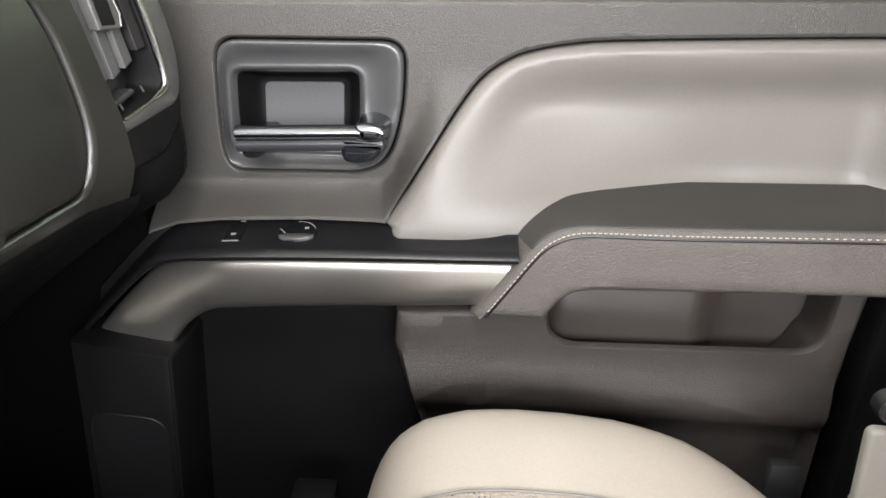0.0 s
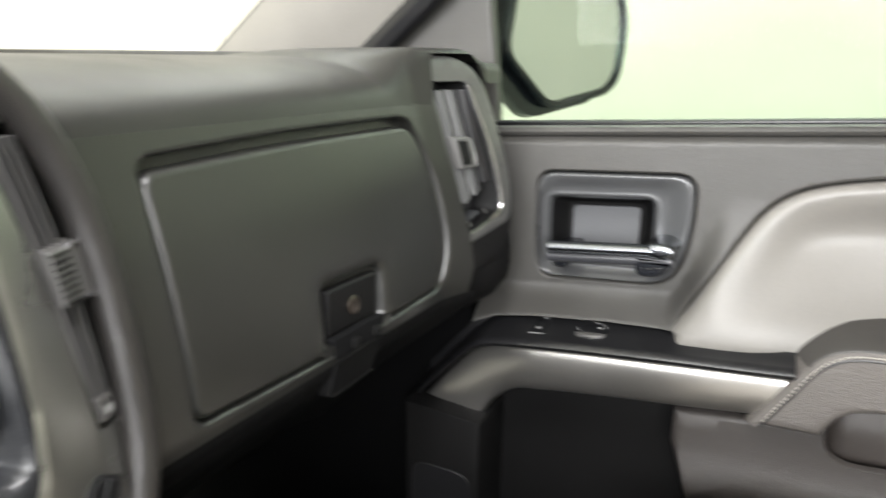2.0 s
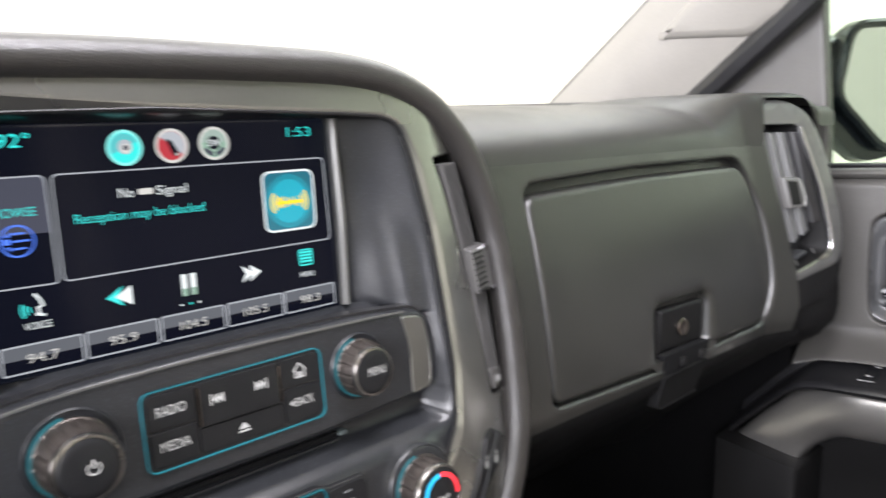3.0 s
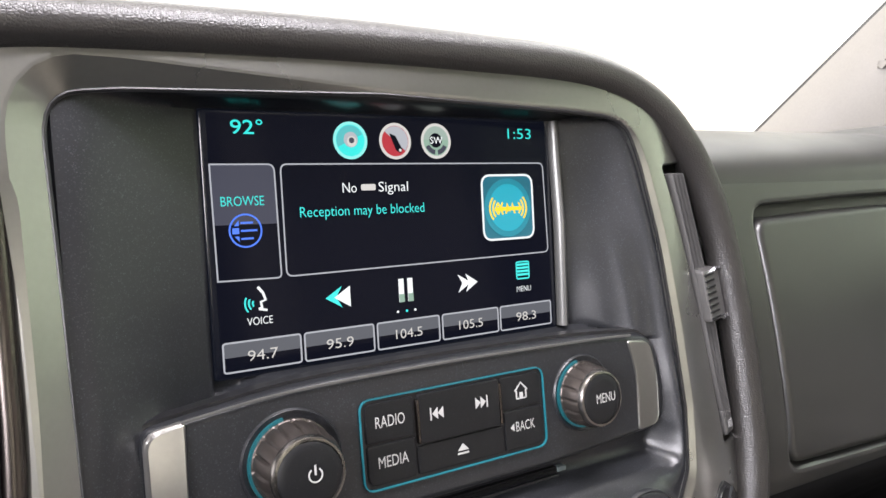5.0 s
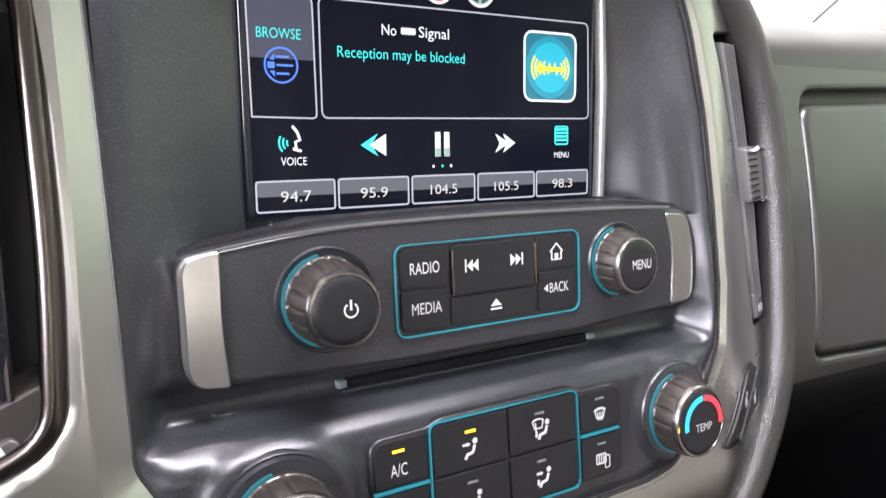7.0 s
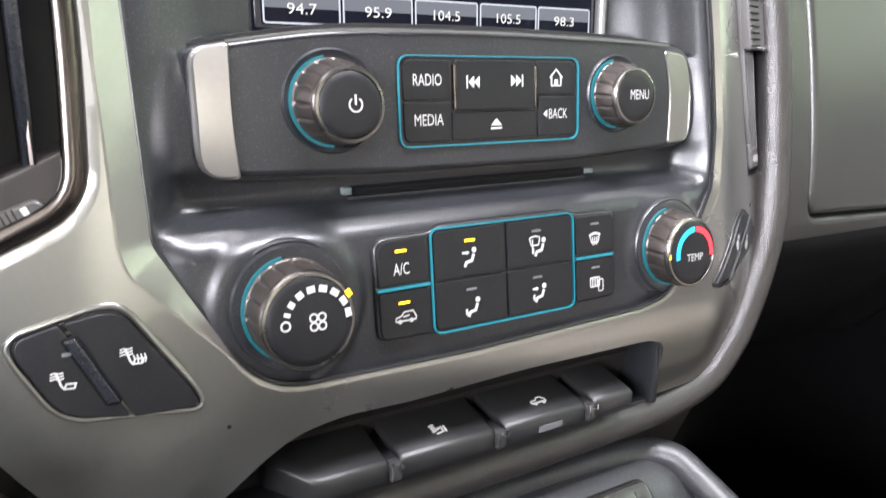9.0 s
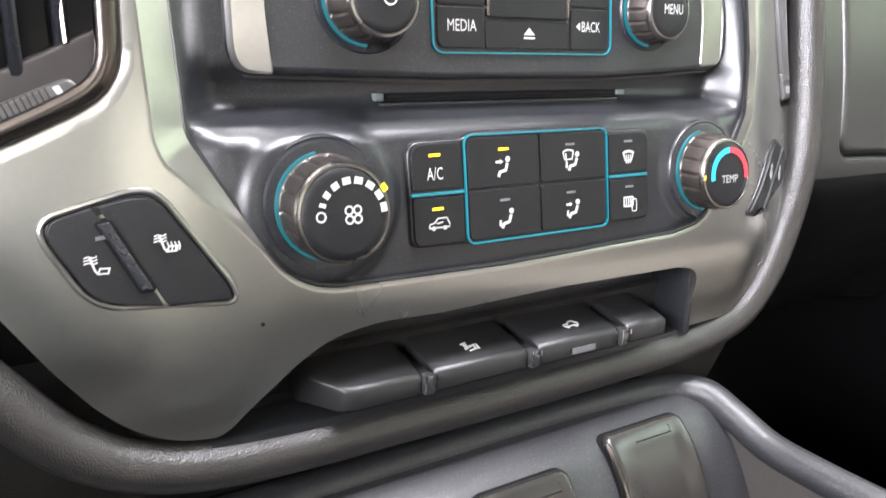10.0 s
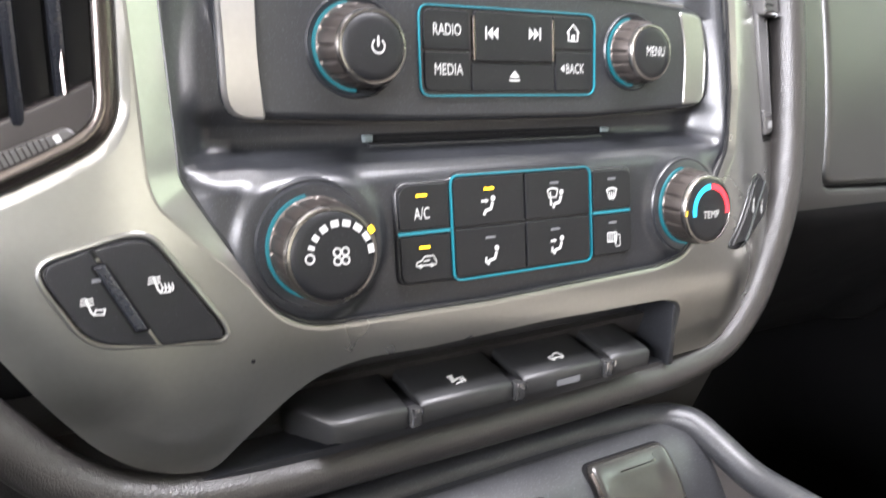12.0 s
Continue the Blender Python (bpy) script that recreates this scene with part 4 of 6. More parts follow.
# display
part("display_edge", sweep([(-0.3235, 0.0125, 0.7695), (-0.3185, 0.0128, 0.717), (-0.3160, 0.0125, 0.663)], (0, 1, 0), (0.0026, 0.0036), 12), M_VENT, stack, "satin grey edge beside the display")
display = part("display", plate(box_outline(-0.1695, 0.6615, 0.0105, 0.7705, 0.002), round_edge(0.0, 0.001, 0.008), on_screen), M_SCREEN, stack, "lit colour touch display")
scr, s1, s2, s3 = lift(on_screen, 0.0004), lift(on_screen, 0.0007), lift(on_screen, 0.0010), lift(on_screen, 0.0013)
part("page", shapes([box_outline(-0.1665, 0.6637, 0.0075, 0.7685, 0.001)], lift(on_screen, 0.0002), 0.0001), M_UIN, display)
words("92°", -0.1505, 0.7632, 0.0082, s1, M_UIT, display, width=0.0135, bold=0.006)
words("1:53", -0.0095, 0.7628, 0.0074, s1, M_UIT, display, width=0.0150, bold=-0.006)
for u, v, mat, ring in ((-0.1045, 0.7582, M_UIT, M_UIC), (-0.0820, 0.7582, M_UIR, M_UIE), (-0.0600, 0.7585, M_UIP, M_UIE)):
    part("status_icon", shapes([circle(u, v, 0.0079, 32)], s1, 0.0001), mat, display)
    part("icon_ring", shapes(loop_stroke(circle(u, v, 0.0076, 32), 0.0013), s2, 0.0001), ring, display)
part("icon_gloss", shapes([arc(-0.1045, 0.7582, 0.0066, 25, 205, 16)], lift(on_screen, 0.00085), 0.00005), M_GLOSST, display)
part("icon_gloss", shapes([arc(-0.0820, 0.7582, 0.0068, -40, 140, 16)], lift(on_screen, 0.00085), 0.00005), M_UIG, display)
part("icon_gloss", shapes([arc(-0.0600, 0.7585, 0.0068, 5, 175, 16)], lift(on_screen, 0.00085), 0.00005), M_GLOSSG, display)
part("icon_mark", shapes([circle(-0.1043, 0.7586, 0.0034, 24)], s2, 0.0001), M_UIG, display)
part("icon_mark", shapes([circle(-0.1040, 0.7578, 0.0023, 24)], s3, 0.0001), M_UIE, display)
part("icon_mark", shapes([circle(-0.1042, 0.7582, 0.0013, 16)], lift(on_screen, 0.0016), 0.0001), M_UID, display)
part("icon_mark", shapes([[(-0.0850, 0.7618), (-0.0818, 0.7605), (-0.0784, 0.7545), (-0.0796, 0.7528), (-0.0818, 0.7540)]], s2, 0.0001), M_UIN, display)
part("icon_mark", shapes([circle(-0.0798, 0.7541, 0.0007, 12)], s3, 0.0001), M_UIE, display)
part("icon_mark", shapes([circle(-0.0602, 0.7588, 0.0034, 24)], s2, 0.0001), M_UIN, display)
words("SW", -0.0600, 0.7588, 0.0046, s3, M_UIW, display)
part("icon_mark", shapes([arc(-0.0600, 0.7585, 0.0064, 205, 262, 8) + arc(-0.0600, 0.7585, 0.0042, 262, 205, 8), arc(-0.0600, 0.7585, 0.0064, 278, 335, 8) + arc(-0.0600, 0.7585, 0.0042, 335, 278, 8)], s2, 0.0001), M_UID, display)
BROWSE = rounded([(-0.1660, 0.7015, 0), (-0.1395, 0.7010, 0.002), (-0.1400, 0.7480, 0.003), (-0.1665, 0.7480, 0)])
part("browse_panel", shapes([rounded([(-0.1665, 0.7238, 0), (-0.1397, 0.7235, 0), (-0.1400, 0.7480, 0.003), (-0.1665, 0.7480, 0)])], scr, 0.0001), M_UID, display)
part("frame_line", shapes(loop_stroke(BROWSE, 0.0006), s1, 0.0001), M_UIG, display)
words("BROWSE", -0.1540, 0.7332, 0.0056, s1, M_UIT, display, width=0.0178, bold=-0.006)
part("list_icon", shapes(loop_stroke(circle(-0.1535, 0.7212, 0.0066, 32), 0.0007) + [[(-0.1555, z), (-0.1555 + w, z), (-0.1555 + w, z + 0.0008), (-0.1555, z + 0.0008)] for z, w in ((0.7240, 0.0052), (0.7208, 0.0068), (0.7176, 0.0052))]
                         + [[(-0.1590, 0.7200), (-0.1562, 0.7200), (-0.1562, 0.7224), (-0.1590, 0.7224)], [(-0.1582, 0.7232), (-0.1562, 0.7232), (-0.1562, 0.7255)], [(-0.1582, 0.7190), (-0.1562, 0.7168), (-0.1562, 0.7190)]], s1, 0.0001), M_UIB, display)
part("frame_line", shapes(loop_stroke(rounded([(-0.1372, 0.7012, 0.003), (0.0060, 0.7020, 0.003), (0.0048, 0.7480, 0.003), (-0.1372, 0.7480, 0.003)]), 0.0006), s1, 0.0001), M_UIG, display)
words("No", -0.1060, 0.7376, 0.0064, s1, M_UIW, display, width=0.0068, bold=-0.006)
part("word_bar", shapes([box_outline(-0.1004, 0.7362, -0.0932, 0.7390, 0.0008)], s1, 0.0001), M_UIE, display)
words("Signal", -0.0840, 0.7370, 0.0064, s1, M_UIW, display, width=0.0152, bold=-0.006)
words("Reception may be blocked", -0.0990, 0.7270, 0.0064, s1, M_UIT, display, width=0.0615, bold=-0.006)
ICON = box_outline(-0.0348, 0.7102, -0.0032, 0.7420, 0.005, 5)
part("source_icon", shapes([ICON], scr, 0.0001), M_UIS, display)
for r, mat in ((0.0146, M_UIM), (0.0118, M_UIS2)):
    part("icon_glow", shapes([circle(-0.0190, 0.7258, r, 32)], s1 if r > 0.013 else lift(on_screen, 0.00085), 0.0001), mat, display)
part("icon_ring", shapes(loop_stroke(ICON, 0.0010), s2, 0.0001), M_UIW, display)
waves = [[(-0.0275, 0.7243), (-0.0105, 0.7243), (-0.0105, 0.7262), (-0.0275, 0.7262)]]
for r in (0.0040, 0.0060, 0.0080):
    waves += [stroke(arc(-0.0225, 0.7255, r, 138, 222), 0.0009), stroke(arc(-0.0155, 0.7255, r, -42, 42), 0.0009)]
waves += [stroke([(-0.0255, 0.7285), (-0.0225, 0.7225)], 0.0010), stroke([(-0.0225, 0.7285), (-0.0255, 0.7225)], 0.0010), stroke([(-0.0205, 0.7228), (-0.0195, 0.7280), (-0.0180, 0.7240), (-0.0165, 0.7280), (-0.0150, 0.7228)], 0.0010)]
part("icon_mark", shapes(waves, s2, 0.0001), M_UIY, display)
part("voice_icon", shapes([stroke([(-0.1500, 0.6980), (-0.1480, 0.6955), (-0.1470, 0.6925), (-0.1490, 0.6918), (-0.1487, 0.6895), (-0.1500, 0.6890)], 0.0011), stroke([(-0.1500, 0.6890), (-0.1465, 0.6882)], 0.0010)], s1, 0.0001), M_UIW, display)
part("voice_waves", shapes([stroke(arc(-0.1505, 0.6915, r, 150, 220, 6), 0.0007) for r in (0.002, 0.0036, 0.0052)], s1, 0.0001), M_UIT, display)
words("VOICE", -0.1498, 0.6842, 0.0046, s1, M_UIW, display, width=0.0108, bold=-0.006)
part("rewind_icon", shapes([[(-0.1205, 0.6902), (-0.1125, 0.6950), (-0.1155, 0.6902), (-0.1125, 0.6855)]], s1, 0.0001), M_UIT, display)
part("rewind_icon", shapes([[(-0.1165, 0.6902), (-0.1088, 0.6948), (-0.1088, 0.6856)]], s2, 0.0001), M_UIW, display)
part("pause_icon", shapes([[(-0.0842, 0.6848), (-0.0815, 0.6848), (-0.0815, 0.6955), (-0.0842, 0.6955)], [(-0.0795, 0.6848), (-0.0768, 0.6848), (-0.0768, 0.6955), (-0.0795, 0.6955)]], s1, 0.0001), M_UIW, display)
part("pause_shade", shapes([[(-0.0842, 0.6848), (-0.0815, 0.6848), (-0.0815, 0.6885), (-0.0842, 0.6885)], [(-0.0795, 0.6848), (-0.0768, 0.6848), (-0.0768, 0.6885), (-0.0795, 0.6885)]], s2, 0.0001), M_UIP, display)
part("forward_icon", shapes([[(-0.0515, 0.6948), (-0.0440, 0.6904), (-0.0515, 0.6860), (-0.0490, 0.6904)], [(-0.0470, 0.6948), (-0.0400, 0.6904), (-0.0470, 0.6860), (-0.0450, 0.6904)]], s1, 0.0001), M_UIW, display)
for u, mat in ((-0.0852, M_UIW), (-0.0805, M_UIT), (-0.0760, M_UIW)):
    part("page_dot", shapes([circle(u, 0.6806, 0.0006, 12)], s1, 0.0001), mat, display)
part("menu_icon", shapes(loop_stroke(box_outline(-0.0155, 0.6895, -0.0075, 0.6980, 0.001), 0.0007) + [[(-0.0150, z), (-0.0080, z), (-0.0080, z + 0.0011), (-0.0150, z + 0.0011)] for z in (0.6910, 0.6927, 0.6944, 0.6961)], s1, 0.0001), M_UIT, display)
words("MENU", -0.0112, 0.6843, 0.0040, s1, M_UIW, display, width=0.0092, bold=-0.006)
for u0, label in ((-0.1660, "94.7"), (-0.1313, "95.9"), (-0.0965, "104.5"), (-0.0617, "105.5"), (-0.0273, "98.3")):
    key = box_outline(u0 + 0.0003, 0.6646, u0 + 0.0332, 0.6765, 0.0012)
    part("preset_key", shapes([rounded([(u0 + 0.0006, 0.6705, 0), (u0 + 0.0329, 0.6705, 0), (u0 + 0.0329, 0.6762, 0.001), (u0 + 0.0006, 0.6762, 0.001)])], scr, 0.0001), M_UIK, display)
    part("frame_line", shapes(loop_stroke(key, 0.0007), s1, 0.0001), M_UIG, display)
    words(label, u0 + 0.0165, 0.6704, 0.0062, s2, M_UIE, display, width=0.0128 if len(label) == 4 else 0.0140, bold=-0.006)

# radio panel: dark plate with silver ends
RADIO = rounded([(-0.2035, 0.609, 0.012), (-0.12, 0.6068, 0), (-0.03, 0.6068, 0), (0.052, 0.611, 0.014), (0.0525, 0.640, 0.01), (0.046, 0.659, 0.010), (0.0, 0.663, 0.02), (-0.08, 0.6645, 0.02), (-0.15, 0.6635, 0.02), (-0.2035, 0.655, 0.006)], 6)
radio = part("radio_panel", plate(RADIO, round_edge(0.0, 0.003, 0.012), on_radio, step=0.008, sleek=True), M_DARK, stack, "dark radio control panel")
part("radio_gap", plate(inset(RADIO, -0.0016), [(0, -0.012), (0, -0.0055)], on_radio), M_BLACK, stack)
part("silver_end", plate(rounded([(-0.2028, 0.6098, 0.011), (-0.1875, 0.6085, 0.002), (-0.1895, 0.630, 0.01), (-0.1885, 0.6572, 0.002), (-0.2028, 0.6545, 0.006)], 5), round_edge(0.001, 0.0010, 0.005), on_radio, step=0.005,
                         cap=lambda g, u, v: 0.10 * max(0.0, -0.1895 - u) + 0.0022 * (1 - ((v - 0.632) / 0.026) ** 2), sleek=True), M_ENDS, radio, "silver end piece, coloured lighter for its reflection")
part("silver_end", plate(rounded([(0.0315, 0.6118, 0.002), (0.0470, 0.6128, 0.006), (0.0480, 0.640, 0.01), (0.0430, 0.6562, 0.006), (0.0275, 0.6578, 0.002), (0.0325, 0.640, 0.01)], 5), round_edge(0.001, 0.0010, 0.005), on_radio, step=0.005,
                         cap=lambda g, u, v: -0.1 * max(0.0, u - 0.040)), M_SILVER, radio, "silver end piece")
# thin grey bar draws the highlight on the panel's upper chamfer
part("highlight_line", sweep([on_radio(u, v, 0.0008) for u, v in spline([(-0.190, 0.6570), (-0.15, 0.6620), (-0.08, 0.6630), (0.0, 0.6615), (0.03, 0.6602)], 6, False)], (1, 0, 0), (0.0004, 0.0007), 6), M_VENT, radio)


def button(name, outline, mp, parent, label="", h=0.0012, mat=None):
    return part(name, plate(outline, round_edge(h, 0.0005, 0.004, 2), mp), mat or M_BUTTON, parent, label)


BLOCKRING = box_outline(-0.1232, 0.6172, -0.0292, 0.6535, 0.005, 5)
part("teal_outline", shapes(loop_stroke(BLOCKRING, 0.0005), lift(on_radio, 0.0002), 0.0010), M_TEALLINE, radio, "thin glowing teal outline")
part("block_gap", shapes([inset(BLOCKRING, 0.0007)], lift(on_radio, 0.0001), 0.0001), M_BLACK, radio)
rb, rl = lift(on_radio, 0.0), lift(on_radio, 0.0016)
b = button("radio_key", rounded([(-0.1213, 0.6358, 0.0012), (-0.0990, 0.6358, 0.0012), (-0.0990, 0.6518, 0.0012), (-0.1213, 0.6518, 0.004)]), rb, radio)
words("RADIO", -0.1102, 0.6440, 0.0066, lift(on_radio, 0.0014), M_PRINT, b, width=0.0135)
b = button("media_key", rounded([(-0.1213, 0.6190, 0.004), (-0.0990, 0.6190, 0.0012), (-0.0990, 0.6350, 0.0012), (-0.1213, 0.6350, 0.0012)]), rb, radio)
words("MEDIA", -0.1098, 0.6280, 0.0066, lift(on_radio, 0.0014), M_PRINT, b, width=0.0138)
b = button("seek_key", rounded([(-0.0968, 0.6316, 0.0012), (-0.0556, 0.6316, 0.0012), (-0.0556, 0.6520, 0.0012), (-0.0968, 0.6520, 0.0012)]), rb, radio, h=0.002)
m = lift(on_radio, 0.0022)
part("skip_icon", shapes([[(-0.0918, 0.6405), (-0.0911, 0.6405), (-0.0911, 0.6458), (-0.0918, 0.6458)], [(-0.0908, 0.6431), (-0.0880, 0.6456), (-0.0880, 0.6406)], [(-0.0880, 0.6431), (-0.0852, 0.6456), (-0.0852, 0.6406)]], m, 0.0001), M_PRINT, b)
part("skip_icon", shapes([[(-0.0628, 0.6410), (-0.0621, 0.6410), (-0.0621, 0.6462), (-0.0628, 0.6462)], [(-0.0631, 0.6436), (-0.0659, 0.6461), (-0.0659, 0.6411)], [(-0.0659, 0.6436), (-0.0687, 0.6461), (-0.0687, 0.6411)]], m, 0.0001), M_PRINT, b)
for u in (-0.0974, -0.0550):
    part("key_bar", plate(box_outline(u - 0.0006, 0.6320, u + 0.0006, 0.6500, 0.0003), round_edge(0.0024, 0.0004, 0.003, 2), on_radio), M_SMOKE, radio)
b = button("eject_key", rounded([(-0.0982, 0.6190, 0.0012), (-0.0540, 0.6190, 0.0012), (-0.0540, 0.6308, 0.0012), (-0.0982, 0.6308, 0.0012)]), rb, radio)
part("eject_icon", shapes([[(-0.0790, 0.6248), (-0.0732, 0.6248), (-0.0761, 0.6278)], [(-0.0790, 0.6232), (-0.0732, 0.6232), (-0.0732, 0.6240), (-0.0790, 0.6240)]], lift(on_radio, 0.0014), 0.0001), M_PRINT, b)
b = button("home_key", rounded([(-0.0540, 0.6372, 0.0012), (-0.0312, 0.6372, 0.0012), (-0.0312, 0.6518, 0.004), (-0.0540, 0.6518, 0.0012)]), rb, radio)
part("home_icon", shapes([stroke([(-0.0464, 0.6447), (-0.0428, 0.6484), (-0.0392, 0.6447)], 0.0008), stroke([(-0.0455, 0.6450), (-0.0455, 0.6413), (-0.0440, 0.6413)], 0.0008), stroke([(-0.0401, 0.6450), (-0.0401, 0.6413), (-0.0416, 0.6413)], 0.0008),
                          [(-0.0438, 0.6410), (-0.0418, 0.6410), (-0.0418, 0.6440), (-0.0438, 0.6440)]], lift(on_radio, 0.0014), 0.0001), M_PRINT, b)
b = button("back_key", rounded([(-0.0528, 0.6190, 0.0012), (-0.0312, 0.6190, 0.004), (-0.0312, 0.6364, 0.0012), (-0.0528, 0.6364, 0.0012)]), rb, radio)
words("BACK", -0.0415, 0.6290, 0.0063, lift(on_radio, 0.0014), M_PRINT, b, width=0.0108)
part("back_arrow", shapes([[(-0.0502, 0.6290), (-0.0480, 0.6307), (-0.0480, 0.6273)]], lift(on_radio, 0.0014), 0.0001), M_PRINT, b)


def knob(name, u, v, mp, base_h, front_h, r_base, r_front, r_cap, parent, label, well):
    r_base, r_front, r_cap = r_base * 0.90, r_front * 0.99, r_cap * 1.0
    k = part(name, lathe([(r_base, base_h), (r_base, base_h + 0.0015), (r_base - 0.0004, base_h + 0.002), (mix(r_base, r_front, 0.35), mix(base_h, front_h, 0.62)), (r_front, front_h - 0.0028), (r_front - 0.0002, front_h - 0.0016)], (u, v), mp, 240, 16, 0.0008, 2, 3), M_KNOB, parent, label, 30)
    part("rim", lathe([(r_front, front_h - 0.0026), (r_front - 0.0001, front_h - 0.0012), (r_front - 0.0007, front_h - 0.0002), (r_front - 0.0016, front_h), (r_cap, front_h - 0.0006)], (u, v), mp, 64), M_RIMS, k, "polished rim")
    part("cap", lathe([(r_cap, front_h - 0.002), (r_cap, front_h - 0.0004), (r_cap - 0.0005, front_h), (r_cap - 0.003, front_h + 0.0004)], (u, v), mp, 64), M_BUTTON, k, "black matt cap")
    ring = arc(u, v, r_base + 0.0005, 100, 268, 48)
    part("glow_ring", shapes([stroke(ring, 0.0011)], lift(mp, base_h - 0.0008), 0.0021), M_TEALDIM, k, "dim teal crescent")
    part("well", lathe([(well + 0.0008, -0.003), (well + 0.0006, 0.0004), (well, 0.0011), (well - 0.0008, 0.0008), (well - 0.0014, base_h), (r_base - 0.002, base_h - 0.0002)], (u, v), mp, 64), M_DARK, k, "raised round surround")
    return k


k = knob("power_knob", -0.1515, 0.6360, on_radio, 0.0004, 0.0175, 0.0180, 0.0142, 0.0122, radio, "smoked metal power knob", 0.0192)
m = lift(on_radio, 0.0182)
part("power_icon", shapes([stroke(arc(-0.1500, 0.6362, 0.0025, 125, 415, 20), 0.0006), [(-0.1504, 0.6362), (-0.1496, 0.6362), (-0.1496, 0.6398), (-0.1504, 0.6398)]], m, 0.0001), M_PRINT, k)
k = knob("menu_knob", -0.0050, 0.6372, on_radio, 0.0004, 0.0140, 0.0168, 0.0134, 0.0117, radio, "smoked metal menu knob", 0.0176)
words("MENU", -0.0035, 0.6378, 0.0063, lift(on_radio, 0.0147), M_PRINT, k, width=0.0118)

# disc slot
slot = part("disc_slot", plate(box_outline(-0.1415, 0.5978, -0.0155, 0.6010, 0.001), [(0, -0.004), (0, 0.0032)], lambda u, v, h: (-0.2925 + h, u, v)), M_HOLE, stack, "black disc slot")
part("slot_lip", block(-0.2925, -0.143, 0.5958, -0.2884, -0.0150, 0.5972, 0.0005), M_DARK, slot)
part("slot_flap", block(-0.2925, -0.1390, 0.5994, -0.2888, -0.0180, 0.5999, 0.0001), M_LOWER, slot)
part("slot_end", block(-0.2925, -0.1450, 0.5980, -0.2882, -0.1412, 0.6010, 0.0004), M_SLOTEND, slot, "pale grey-green slot end")
part("slot_end", block(-0.2925, -0.0157, 0.5984, -0.2882, -0.0105, 0.6008, 0.0004), M_SLOTEND, slot, "pale grey-green slot end")

# climate controls
clim = part("climate_panel", plate(rounded([(-0.1425, 0.5432, 0.004), (-0.1175, 0.5425, 0.002), (-0.1120, 0.5412, 0.003), (-0.0440, 0.5412, 0.003), (-0.0390, 0.5430, 0.002), (-0.0150, 0.5432, 0.004), (-0.0150, 0.5842, 0.004), (-0.0390, 0.5845, 0.002), (-0.044, 0.5868, 0.003), (-0.1120, 0.5868, 0.003), (-0.1175, 0.5845, 0.002), (-0.1425, 0.5840, 0.006)]),
                                   round_edge(0.0002, 0.001, 0.010), on_hvac, step=0.02), M_BLACK, stack, "black climate key panel")
MODERING = box_outline(-0.1170, 0.5425, -0.0415, 0.5858, 0.004, 5)
part("teal_outline", shapes(loop_stroke(MODERING, 0.00055), lift(on_hvac, 0.0004), 0.0012), M_TEALLINE, clim, "thin glowing teal outline")
part("teal_line", shapes([[(-0.1420, 0.5636), (-0.1180, 0.5636), (-0.1180, 0.5645), (-0.1420, 0.5645)]], lift(on_hvac, 0.0004), 0.0014), M_TEALLINE, clim)
part("teal_line", shapes([[(-0.0400, 0.5636), (-0.0170, 0.5636), (-0.0170, 0.5645), (-0.0400, 0.5645)]], lift(on_hvac, 0.0004), 0.0014), M_TEALLINE, clim)
pm = lift(on_hvac, 0.0017)
keys = {}
for name, u0, u1, v0, v1, cuts in (("ac_key", -0.1415, -0.1185, 0.5655, 0.5832, (0, 0, 0, 0.006)), ("recirculation_key", -0.1415, -0.1185, 0.5440, 0.5628, (0.004, 0, 0, 0)),
                                   ("face_vent_key", -0.1160, -0.0800, 0.5644, 0.5848, (0, 0, 0, 0.003)), ("defrost_floor_key", -0.0790, -0.0425, 0.5644, 0.5848, (0, 0, 0.003, 0)),
                                   ("floor_vent_key", -0.1160, -0.0800, 0.5436, 0.5636, (0.003, 0, 0, 0)), ("bi_level_key", -0.0790, -0.0425, 0.5436, 0.5636, (0, 0.003, 0, 0)),
                                   ("windshield_defrost_key", -0.0400, -0.0160, 0.5655, 0.5832, (0, 0, 0.005, 0)), ("rear_defrost_key", -0.0400, -0.0160, 0.5442, 0.5627, (0, 0.004, 0, 0))):
    keys[name] = button(name, rounded([(u0, v0, max(cuts[0], 0.0012)), (u1, v0, max(cuts[1], 0.0012)), (u1, v1, max(cuts[2], 0.0012)), (u0, v1, max(cuts[3], 0.0012))]), on_hvac, clim, h=0.0015)
for name, u, v, lit in (("ac_key", -0.1312, 0.5790, 1), ("recirculation_key", -0.1308, 0.5582, 1), ("face_vent_key", -0.0985, 0.5796, 1), ("defrost_floor_key", -0.0632, 0.5798, 0),
                        ("floor_vent_key", -0.0985, 0.5590, 0), ("bi_level_key", -0.0632, 0.5592, 0), ("windshield_defrost_key", -0.0288, 0.5795, 0), ("rear_defrost_key", -0.0285, 0.5590, 0)):
    part("indicator", shapes([[(u - 0.0025, v - 0.0005), (u + 0.0025, v - 0.0005), (u + 0.0025, v + 0.0005), (u - 0.0025, v + 0.0005)]], pm, 0.0002), M_AMBER if lit else M_PATCH, keys[name], "lit amber lamp" if lit else "")
words("A/C", -0.1313, 0.5718, 0.0068, pm, M_PRINT, keys["ac_key"], width=0.0072)
u, v = -0.1305, 0.5523
